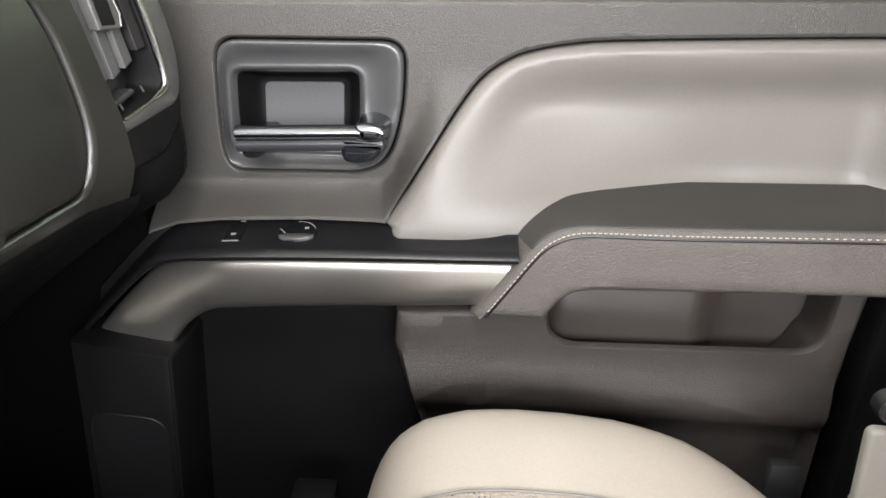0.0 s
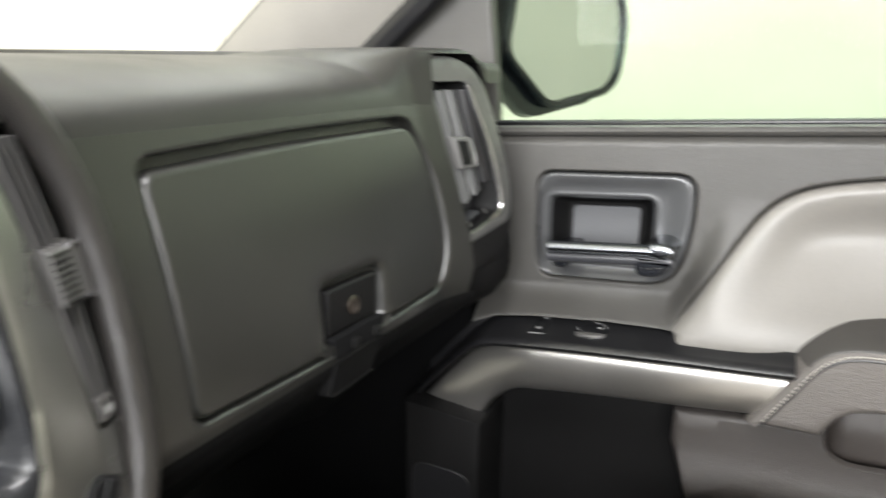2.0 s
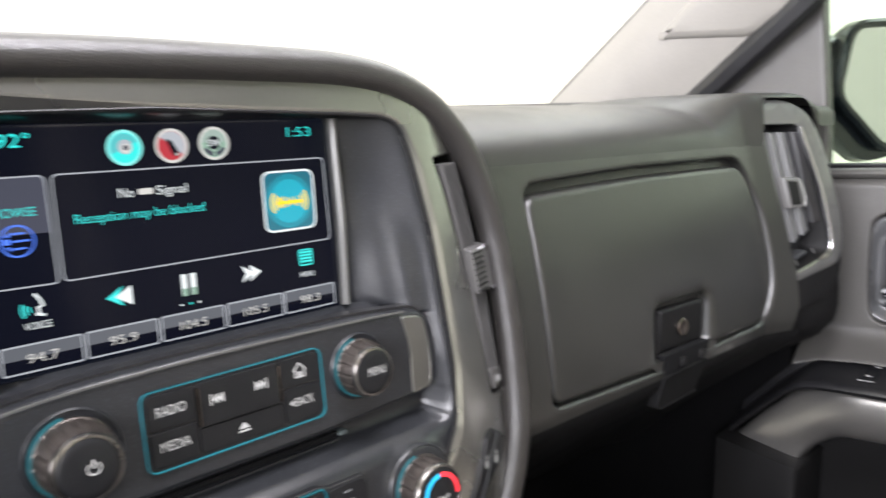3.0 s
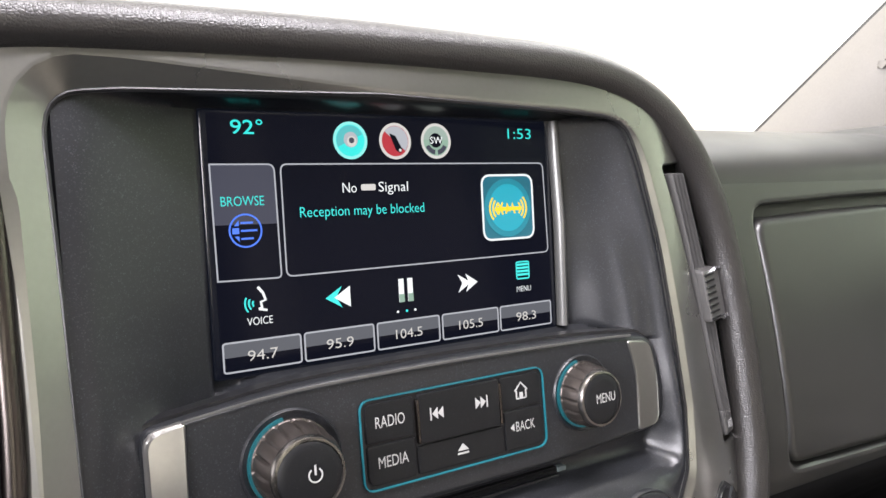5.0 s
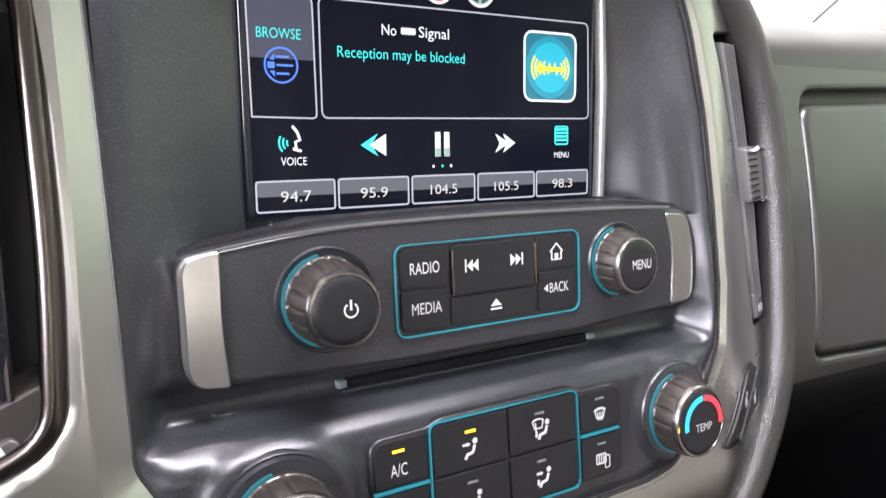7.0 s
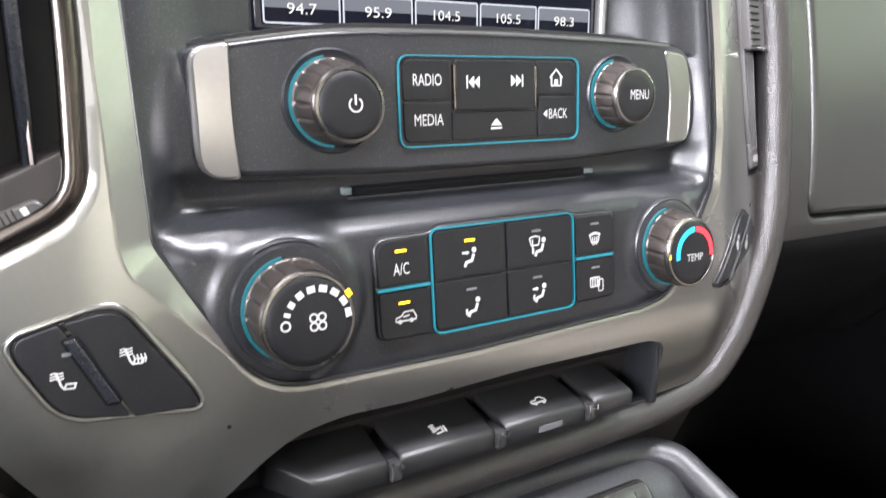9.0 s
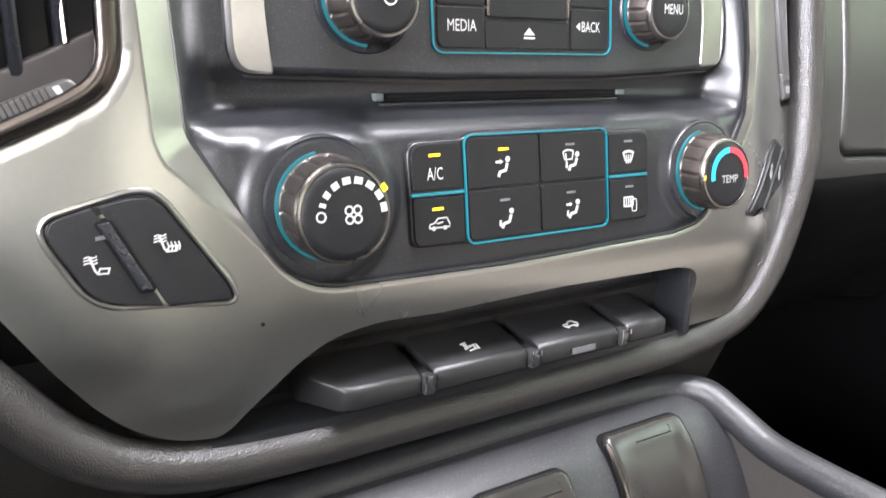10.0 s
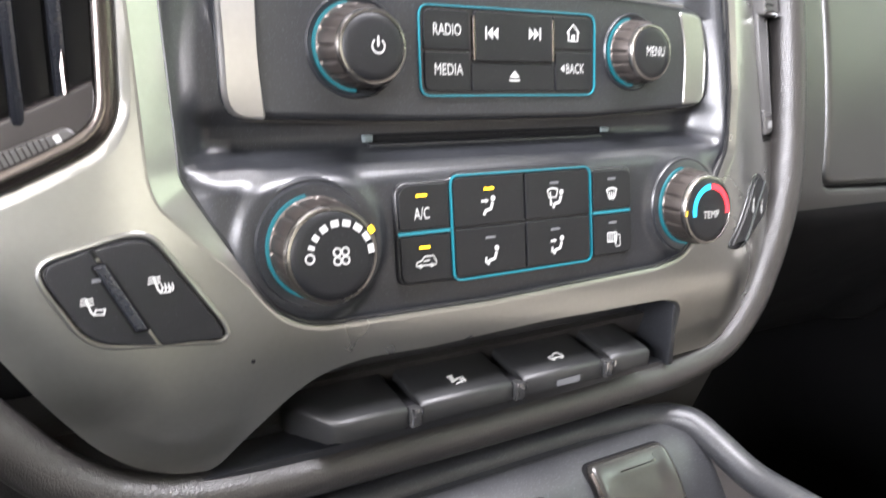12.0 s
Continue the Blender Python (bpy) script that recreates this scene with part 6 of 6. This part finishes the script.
for u0, u1, v0, v1, hh in ((-0.0400, 0.0130, 0.0260, 0.078, 0.0060), (-0.1180, -0.0690, 0.0340, 0.088, 0.0085)):
    cover = part("socket_cover", plate(rounded([(u0, v0, 0.005), (u1, v0, 0.006), (u1, v1, 0.010), (u0, v1, 0.006)], 5), round_edge(hh, 0.0030, 0.008, 5), on_con, step=0.004, cap=lambda g, u, v: -0.0014 * ease((g - 0.002) / 0.007)), M_COVER, con, "hinged brown-black socket cover")
    # the notch is a flat black plate, its shade painted by colour
    part("finger_notch", plate(box_outline(u0 + 0.017, v0 + 0.0040, u0 + 0.040, v0 + 0.0075, 0.0008), [(0, hh - 0.003), (0, hh - 0.0006)], on_con), M_HOLE, cover)
    part("notch_lip", sweep([on_con(u0 + 0.017, v0 + 0.0082, hh - 0.0004), on_con(u0 + 0.041, v0 + 0.0082, hh - 0.0004), on_con(u0 + 0.0412, v0 + 0.0050, hh - 0.0004)], (0, 0, 1), (0.0006, 0.0006), 6), M_COVER, cover)
    part("cover_gap", plate(rounded([(u0 - 0.0018, v0 - 0.0018, 0.006), (u1 + 0.0015, v0 - 0.0018, 0.006), (u1 + 0.0015, v1, 0.006), (u0 - 0.0018, v1, 0.006)], 5), [(0, 0.0), (0, 0.0020)], on_con, step=0.004), M_HOLE, cover)
    part("cover_edge", sweep([on_con(u0 + 0.0006, v, hh - 0.0016) for v in [mix(v0 + 0.005, v1, i / 12) for i in range(13)]], (0, 1, 0), (0.0014, 0.0014), 8), M_SMOKE, cover, "brighter smoked-metal edge")


# ---- passenger door ----
door = thing("passenger_door", (0.2, 0.70, 0.05), "dark and cream passenger door panel, closed", "door")


def belt(x):
    return 0.7005 + 0.050 * (x + 0.28)


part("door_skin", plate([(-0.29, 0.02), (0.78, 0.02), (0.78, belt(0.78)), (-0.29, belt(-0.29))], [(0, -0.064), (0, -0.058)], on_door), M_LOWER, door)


def outflow(u, v):
    """How far the foot of the door's upper half leans out over the switch ledge."""
    reach = mix(0.050, 0.160, ease((u + 0.075) / 0.06))
    return (1 - ease((v - 0.481 - 0.055 * (u + 0.05)) / reach)) * (1 - ease((u + 0.01) / 0.28))


def on_lean(u, v, h):
    return on_door(u, v, h + 0.046 * outflow(u, v))


BEZEL = rounded([(-0.226, 0.545, 0.02), (-0.217, 0.5290, 0.012), (-0.085, 0.5345, 0.022), (-0.0640, 0.552, 0.02), (-0.0525, 0.60, 0.03), (-0.0535, 0.6600, 0.022), (-0.2290, 0.6530, 0.020), (-0.2290, 0.60, 0.03)], 6)
ARCH = [(-0.064, 0.495), (-0.048, 0.525), (-0.008, 0.594), (0.016, 0.629), (0.040, 0.648), (0.065, 0.658), (0.100, 0.6655), (0.139, 0.670), (0.239, 0.677), (0.37, 0.685), (0.60, 0.697), (0.78, 0.706)]
top = [(-0.29, 0.472), (-0.262, 0.482), (-0.222, 0.487), (-0.133, 0.493)] + [p for p in spline(ARCH, 5, False)] + [(0.78, belt(0.78)), (0.30, belt(0.30)), (0.0, belt(0.0)), (-0.29, belt(-0.29))]
part("upper_panel", plate(top, [(0, -0.024), (0, -0.005), (0.0012, -0.0015), (0.004, 0.0)], on_lean, holes=[(BEZEL, [(0, -0.02), (0, -0.004), (0.0015, -0.001), (0.003, 0)])], step=(0.009, 0.004),
                          cap=lambda g, u, v: (-0.020 * ease(1 - (belt(u) - v) / 0.020) if v > belt(u) - 0.020 else 0.0), sleek=True), M_DOOR, door, "dark grained upper door panel")
part("top_roll", sweep([(x, 0.6905, belt(x) - 0.0055) for x in [-0.29 + 0.107 * i for i in range(11)]], (0, 1, 0), (0.0115, 0.0062), 14), M_DOOR, door)
part("window_seal", plate([(-0.29, belt(-0.29) - 0.002), (0.78, belt(0.78) - 0.002), (0.78, belt(0.78) + 0.005), (-0.29, belt(-0.29) + 0.005)], round_edge(-0.016, 0.003, 0.02), on_door), M_BLACK, door, "black window seal")

# cream insert, scooped, with a rolled edge
ins = [(-0.0640, 0.497), (-0.0585, 0.4930), (-0.0560, 0.4800), (0.05, 0.4855), (0.30, 0.499), (0.78, 0.50), (0.78, 0.7035)] + [(x + 0.0012, z - 0.002) for x, z in spline(ARCH[1:-1], 5, False)[::-1]]
part("insert", plate(ins, [(0, -0.022), (0, -0.004), (0.0012, 0.0005), (0.003, 0.0028), (0.006, 0.0050), (0.009, 0.0058)], on_lean, step=0.009,
                     cap=lambda g, u, v: -0.0235 * ease(g / 0.050) * (1 - outflow(u, v)) + 0.030 * ease((u - 0.375) / 0.06) * (1 if v > 0 else 0)), M_CREAM, door, "cream padded door insert")

# handle: dished bezel, flocked pocket, chrome pull
LIP = rounded([(-0.2165, 0.549, 0.012), (-0.0935, 0.553, 0.010), (-0.0930, 0.6100, 0.02), (-0.0950, 0.6310, 0.014), (-0.2190, 0.6245, 0.012), (-0.2185, 0.58, 0.01)], 6)
FLOOR = rounded([(-0.197, 0.555, 0.006), (-0.1130, 0.557, 0.006), (-0.1130, 0.6150, 0.010), (-0.1985, 0.6110, 0.010)], 6)
RIMS = [inset(BEZEL, 0.0018), inset(LIP, -0.003), LIP, inset(LIP, 0.004), FLOOR]
bez = part("handle_bezel", dish((-0.155, 0.588), RIMS, [(0, 0, -0.016), (0, 0.0, 0.0005), (0, 0.03, 0.0022), (0, 0.09, 0.0030), (0, 0.20, 0.0022), (0, 0.40, -0.0020), (0, 0.62, -0.0065), (0, 0.82, -0.0088), (0, 1.0, -0.0085), (1, 0.5, -0.0082), (2, 0.0, -0.0092),
                                                        (2, 0.5, -0.0125), (2, 1.0, -0.0180)], on_door, cap=False), M_BEZEL, door, "dished grey handle bezel", 60)
part("pocket_liner", dish((-0.155, 0.588), RIMS, [(2, 1.0, -0.0180), (3, 0.3, -0.0330), (3, 0.65, -0.0440), (3, 0.85, -0.0480), (3, 1.0, -0.0490)], on_door), M_LOWER, bez, "pocket walls, shade put into the dark colour", 60)
part("pocket_patch", plate(rounded([(-0.1955, 0.556, 0.004), (-0.1165, 0.558, 0.004), (-0.1165, 0.6120, 0.006), (-0.1955, 0.6080, 0.006)], 4), round_edge(-0.0440, 0.0010, 0.006), on_door), M_PATCH, bez, "grey flocked pocket floor")
bar = spline([(-0.2010, 0.5745), (-0.196, 0.5748), (-0.15, 0.5778), (-0.105, 0.5808), (-0.085, 0.5818), (-0.072, 0.5823), (-0.0665, 0.5825)], 5, False)
pull = part("door_handle", sweep([(x, 0.645, z) for x, z in bar], (0, 0, 1), (0.0066, 0.0095), 24, taper=lambda k: (0.80 + 0.20 * ease(k / 0.10)) * (1 - 0.35 * ease((k - 0.94) / 0.06))), M_PULL, door, "dark chrome pull handle")
part("grip_back", sweep([(x, 0.648, z - 0.0108) for x, z in bar], (0, 0, 1), (0.0072, 0.0092), 20, taper=lambda k: (0.80 + 0.20 * ease(k / 0.10)) * (1 - 0.35 * ease((k - 0.92) / 0.08))), M_GRIP, pull, "dark grey underside")
part("grip_line", sweep([(x, 0.6372, z - 0.0056) for x, z in bar[2:-5]], (0, 0, 1), (0.0004, 0.0006), 6), M_CHROME, pull, "bright joint line")
part("pivot", plate(rounded([(-0.094, 0.5745, 0.004), (-0.078, 0.5725, 0.007), (-0.0655, 0.5755, 0.006), (-0.0630, 0.585, 0.006), (-0.0680, 0.5905, 0.005), (-0.0800, 0.5920, 0.005), (-0.094, 0.5895, 0.004)], 5), round_edge(0.0445, 0.007, 0.058, 6), on_door), M_PULL, pull, "dark chrome pivot end")
part("pivot_foot", plate(rounded([(-0.1065, 0.5645, 0.004), (-0.1035, 0.553, 0.008), (-0.0800, 0.553, 0.012), (-0.0690, 0.566, 0.006), (-0.0655, 0.5745, 0.004), (-0.1065, 0.5755, 0.002)], 5), round_edge(0.041, 0.005, 0.05, 4), on_door), M_GLOSS, pull)
part("pivot_line", sweep([on_door(u, v, 0.0412) for u, v in [(-0.101, 0.5630), (-0.085, 0.5635), (-0.074, 0.566)]], (0, 0, 1), (0.0005, 0.0005), 6), M_CHROME, pull)
part("handle_foot", plate(rounded([(-0.2010, 0.549, 0.008), (-0.185, 0.5475, 0.008), (-0.1765, 0.558, 0.006), (-0.178, 0.572, 0.004), (-0.2015, 0.571, 0.004)], 5), round_edge(0.030, 0.006, 0.06), on_door), M_GLOSS, pull)

# switch ledge and the lip under it
LEDGE = [(-0.345, 0.392), (-0.316, 0.424), (-0.284, 0.456), (-0.259, 0.4685), (-0.206, 0.4745), (-0.12, 0.480), (-0.051, 0.4835), (0.0, 0.4855), (0.060, 0.4885)]
pts = spline(LEDGE, 8, False)


def ledge_back(x):
    return ramp(x, [(-0.345, 0.640), (-0.28, 0.655), (-0.24, 0.668), (-0.066, 0.668), (-0.057, 0.6300), (0.06, 0.630)])


rows = [[(x, 0.612, z - 0.0115) for x, z in pts], [(x, 0.606, z - 0.010) for x, z in pts], [(x, 0.604, z - 0.006) for x, z in pts], [(x, 0.607, z - 0.0015) for x, z in pts], [(x, 0.614, z) for x, z in pts],
        [(x, ledge_back(x), z + 0.26 * (ledge_back(x) - 0.614)) for x, z in pts], [(x, ledge_back(x) + 0.004, z + 0.26 * (ledge_back(x) - 0.614) + (0.012 if x < -0.06 else 0.004)) for x, z in pts]]
ledge = part("switch_ledge", sheet(rows), M_BLACK, door, "satin black switch ledge", 50)


def on_ledge(u, v, h):
    z = ramp(u, LEDGE)
    return (u, v, z + 0.26 * (v - 0.614) + h)


lock = part("lock_switch", plate(box_outline(-0.214, 0.622, -0.197, 0.650, 0.002), round_edge(0.0015, 0.001, 0.003), on_ledge), M_BUTTON, ledge, "black door-lock rocker")
part("lock_mark", shapes([box_outline(-0.2135, 0.6205, -0.1985, 0.6225, 0.0003), box_outline(-0.208, 0.630, -0.203, 0.6335, 0.001), box_outline(-0.204, 0.6505, -0.199, 0.6535, 0.001)], lift(on_ledge, 0.0018), 0.0002), M_MARK, lock)
win = part("window_switch", plate(circle(-0.146, 0.636, 0.0185, 32, 0.75), round_edge(0.0015, 0.0012, 0.004), on_ledge), M_BUTTON, ledge, "black window rocker")
part("rocker_lip", plate([(-0.146 + 0.0165 * math.cos(radians(a)), 0.629 + 0.0062 * math.sin(radians(a)) * (1 if a > 180 else 0.35)) for a in range(0, 360, 12)], round_edge(0.0035, 0.0015, 0.004), on_ledge), M_SLAT, win, "pale rocker lip")
part("switch_mark", shapes([stroke(arc(-0.146, 0.634, 0.0175, 25, 95, 10), 0.0008), box_outline(-0.140, 0.640, -0.136, 0.643, 0.0006), stroke([(-0.163, 0.640), (-0.157, 0.633)], 0.0010)], lift(on_ledge, 0.0018), 0.0002), M_MARK, win)

# silver trim strip that bends down at its front end
TRIM = [(-0.345, 0.373), (-0.318, 0.406), (-0.284, 0.4405), (-0.260, 0.4540), (-0.228, 0.4615), (-0.154, 0.4675), (-0.051, 0.4725), (0.060, 0.4775), (0.023, 0.4285), (-0.05, 0.4225), (-0.103, 0.4190), (-0.195, 0.4110), (-0.228, 0.4050), (-0.254, 0.3850), (-0.270, 0.3630)]


def even(points, n):
    """The curve through points, cut into n equal steps."""
    pts = [Vector(p) for p in spline(points, 10, False)]
    run = [0.0]
    for p, q in zip(pts, pts[1:]):
        run.append(run[-1] + (q - p).length)
    out = []
    for i in range(n + 1):
        d = run[-1] * i / n
        k = next(j for j in range(1, len(run)) if run[j] >= d - 1e-9)
        s = (d - run[k - 1]) / max(1e-9, run[k] - run[k - 1])
        out.append(tuple(pts[k - 1].lerp(pts[k], s)))
    return out


over, under = even(TRIM[:8], 70), even(TRIM[:7:-1], 70)
rows = []
for k, h in [(0.0, 0.030), (0.0, 0.060), (0.012, 0.0650), (0.04, 0.0675), (0.10, 0.0690), (0.22, 0.0700), (0.38, 0.0702), (0.55, 0.0697), (0.72, 0.0682), (0.86, 0.0660), (0.95, 0.0632), (0.985, 0.0605), (1.0, 0.0565), (1.0, 0.030)]:
    rows.append([on_door(mix(a[0], b[0], k), mix(a[1], b[1], k), h - 0.018 * ease((-0.205 - mix(a[0], b[0], k)) / 0.11)) for a, b in zip(over, under)])
part("silver_strip", sheet(rows), M_TRIM, door, "brushed silver trim strip", 60)

# armrest with stitched leather face
ARM_TOP = spline([(0.020, 0.4235), (0.0445, 0.460), (0.068, 0.494), (0.084, 0.509), (0.102, 0.5165), (0.125, 0.5195), (0.20, 0.5225), (0.30, 0.527), (0.43, 0.533)], 6, False)
ARM = ARM_TOP + [(0.43, 0.467), (0.258, 0.4615), (0.13, 0.4560), (0.113, 0.4520), (0.101, 0.4425), (0.0885, 0.4235)]


def on_arm(u, v, h):
    up = ease((v - 0.455) / 0.05)
    return (u - 0.42 * max(0.0, 0.066 - h) * up * (1 - ease((u - 0.075) / 0.09)) * (1 - 0.50 * ease((v - 0.490) / 0.030)), 0.68 - h, v + 0.20 * (0.078 - h) * up * (0.15 + 0.85 * ease((u - 0.048) / 0.075)))


arm = part("armrest", plate(ARM, [(0, -0.01), (0, 0.010), (0, 0.045), (0.0, 0.066), (0.0015, 0.0715), (0.004, 0.0755), (0.008, 0.078)], on_arm, step=0.015), M_ARM, door, "dark leather armrest with pale stitching", 60)
# dark colour makes the top read as turned away from the side light
part("armrest_pad", plate([p for p in ARM_TOP if p[0] > 0.066] + [(0.43, 0.5270), (0.30, 0.5210), (0.20, 0.5165), (0.125, 0.5135), (0.104, 0.5105), (0.088, 0.5040), (0.072, 0.490)], [(0, -0.009), (-0.0008, 0.012), (-0.0008, 0.045), (-0.0008, 0.066), (0.0007, 0.0718), (0.0020, 0.0738)], on_arm, step=0.015), M_PAD, arm, "smooth armrest top, coloured darker as the less lit face", 60)
STITCH = spline([(0.034, 0.4285), (0.057, 0.463), (0.0785, 0.4945), (0.094, 0.5075), (0.112, 0.5135), (0.14, 0.5150), (0.20, 0.5165), (0.30, 0.521), (0.42, 0.5265)], 40, False)
bm = bmesh.new()
length, seen_at = 0.0, 0.0
last = Vector(STITCH[0])
for p in STITCH[1:]:
    p = Vector(p)
    length += (p - last).length
    if length - seen_at > 0.0042:
        seen_at = length
        d = (p - last).normalized() * 0.0014
        q = sweep([on_arm(*(p - d), 0.0782), on_arm(*p, 0.0788), on_arm(*(p + d), 0.0782)], (0, 1, 0), (0.0005, 0.0005), 5)
        me = bpy.data.meshes.new("stitch")
        q.to_mesh(me)
        q.free()
        bm.from_mesh(me)
        bpy.data.meshes.remove(me)
    last = p
part("stitching", bm, M_THREAD, arm, "pale thread stitches")
part("piping", sweep([on_arm(u, v - 0.0035, 0.0785) for u, v in STITCH[::4]], (0, 1, 0), (0.0008, 0.0012), 6), M_BLACK, arm)

# lower panel, pull cup and map pocket
CUP = rounded([(0.0955, 0.425, 0.012), (0.098, 0.398, 0.014), (0.118, 0.3875, 0.016), (0.28, 0.393, 0), (0.345, 0.3955, 0.014), (0.360, 0.408, 0.014), (0.363, 0.4645, 0.002), (0.258, 0.4605, 0.02), (0.13, 0.4550, 0.02), (0.104, 0.445, 0.014)], 6)
under = lambda u, v: 0.030 * ease((0.425 - v) / 0.025) * (1 - ease((u - 0.325) / 0.03))
part("lower_panel", plate([(-0.051, 0.413), (0.022, 0.4185), (0.0885, 0.4235), (0.094, 0.478), (0.43, 0.490), (0.43, 0.470), (0.393, 0.463), (0.387, 0.40), (0.3835, 0.30), (0.382, 0.06), (-0.02, 0.06), (-0.02, 0.28), (-0.035, 0.318), (-0.052, 0.375)], [(0, -0.02), (0, 0.042), (0.002, 0.047), (0.006, 0.050)], on_door, step=0.016,
                          holes=[(CUP, [(under, -0.004), (under, 0.030), (0.0, 0.043), (0.001, 0.0475), (0.003, 0.050)])], cap=lambda g, u, v: 0.010 * ease((0.375 - v) / 0.05) - 0.045 * ease((0.325 - v) / 0.05)), M_PANEL, door, "dark grained lower door panel")
part("pull_cup", plate(inset(CUP, -0.032), [(0, -0.03), (0, -0.006)], on_door, step=0.008, cap=lambda g, u, v: 0.026 * ease((0.285 - u) / 0.045) * ease((u - 0.090) / 0.020) * ease((v - 0.362) / 0.014) * (0.75 + 0.25 * ease((0.455 - v) / 0.05))), M_CUP, door, "hollow pull cup")
# the pocket's shade comes from M_LOWER's near-black colour
part("map_pocket", plate([(-0.30, 0.06), (-0.02, 0.06), (-0.02, 0.40), (-0.05, 0.425), (-0.30, 0.43)], [(0, -0.02), (0, -0.004)], on_door), M_LOWER, door, "recessed map pocket, shade put into the dark colour")
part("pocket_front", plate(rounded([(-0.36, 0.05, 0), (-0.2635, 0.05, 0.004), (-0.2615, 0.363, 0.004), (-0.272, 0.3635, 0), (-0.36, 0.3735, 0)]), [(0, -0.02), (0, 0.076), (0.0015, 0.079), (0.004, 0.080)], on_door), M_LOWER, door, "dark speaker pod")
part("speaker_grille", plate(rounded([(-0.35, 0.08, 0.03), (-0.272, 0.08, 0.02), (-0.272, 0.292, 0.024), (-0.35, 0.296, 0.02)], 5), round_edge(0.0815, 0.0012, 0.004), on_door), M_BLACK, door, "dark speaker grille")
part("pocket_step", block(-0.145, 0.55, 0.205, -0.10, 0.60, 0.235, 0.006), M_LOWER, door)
part("rear_edge", plate([(0.425, 0.04), (0.80, 0.04), (0.80, 0.56), (0.425, 0.545)], [(0, -0.02), (0, 0.012), (0.004, 0.018)], on_door), M_BLACK, door, "black door edge and seal")

# ---- passenger seat ----
seat = thing("passenger_seat", (0.25, 0.37, 0.02), "cream leather passenger seat with perforated middle", "seat")


def cushion_z(x, y):
    crest = ramp(x, [(-0.072, 0.20), (-0.066, 0.262), (-0.058, 0.308), (-0.046, 0.343), (-0.032, 0.364), (-0.012, 0.379), (0.02, 0.3895), (0.054, 0.3930), (0.10, 0.3925), (0.146, 0.3885), (0.193, 0.3765), (0.22, 0.363), (0.245, 0.348), (0.273, 0.327), (0.30, 0.305), (0.55, 0.27)])
    mid = abs(y - 0.35) / 0.17
    z = crest - 0.022 * (1 - ease((mid - 0.30) / 0.55))
    return z - 0.16 * max(0.0, (mid - 0.90) / 0.35) ** 1.7 if mid > 0.90 else z


def seat_patch(y0, y1, ny, dz, x0=-0.072, x1=0.52):
    xs = [-0.072, -0.070, -0.067, -0.064, -0.060, -0.055, -0.049, -0.042, -0.034, -0.025, -0.014, 0.0] + [0.02 * i for i in range(1, 27)]
    xs = [x for x in xs if x0 - 1e-9 <= x <= x1]
    return sheet([[(x, y, sum(cushion_z(x + d, y) for d in (-0.004, 0, 0.004)) / 3 + dz) for y in [mix(y0, y1, i / ny) for i in range(ny + 1)]] for x in xs])


part("cushion", seat_patch(0.125, 0.575, 60, 0.0), M_SEAT, seat, "smooth cream leather cushion", 70)
part("perforated_panel", seat_patch(0.235, 0.424, 24, 0.0022, -0.055), M_PERF, seat, "cream perforated panel", 70)
part("seam", sweep([(x, 0.425, cushion_z(x, 0.425) + 0.0024) for x in [-0.05 + 0.01 * i for i in range(40)]], (0, 1, 0), (0.0012, 0.0012), 6), M_CREAM, seat)
part("cushion_base", block(-0.05, 0.14, 0.10, 0.50, 0.56, 0.26, 0.03), M_BLACK, seat)
rows = []
for s in [i / 14 for i in range(15)]:
    z = 0.30 + 0.72 * s
    x = 0.445 + 0.20 * s
    wid = 0.235 * (1 - 0.25 * max(0, s - 0.6) ** 2)
    rows.append([(x + 0.055 * math.cos(a) * -1 - 0.045 * math.exp(-((abs(wid * math.sin(a)) - 0.19) / 0.04) ** 2) * (1 if math.cos(a) > 0 else 0), 0.35 + wid * math.sin(a), z) for a in [2 * math.pi * i / 40 for i in range(40)]])
part("backrest", sheet(rows, True), M_SEAT, seat, "cream leather backrest", 70)
part("side_cover", plate(rounded([(0.332, 0.16, 0.01), (0.50, 0.16, 0.01), (0.50, 0.42, 0.02), (0.3135, 0.428, 0.008)]), round_edge(0.0, 0.004, 0.008), lambda u, v, h: (u, 0.455 - h, v)), M_PILLAR, seat, "light grey side cover")
part("recliner_knob", lathe([(0.011, -0.01), (0.011, 0.003), (0.009, 0.005), (0.006, 0.005)], (0.322, 0.449), lambda u, v, h: (u, 0.452 - h, v), 28), M_BLACK, seat, "black hinge knob")
part("belt_stalk", block(0.326, 0.60, 0.16, 0.358, 0.615, 0.284, 0.004), M_CONSOLE, seat, "grey belt anchor cover")
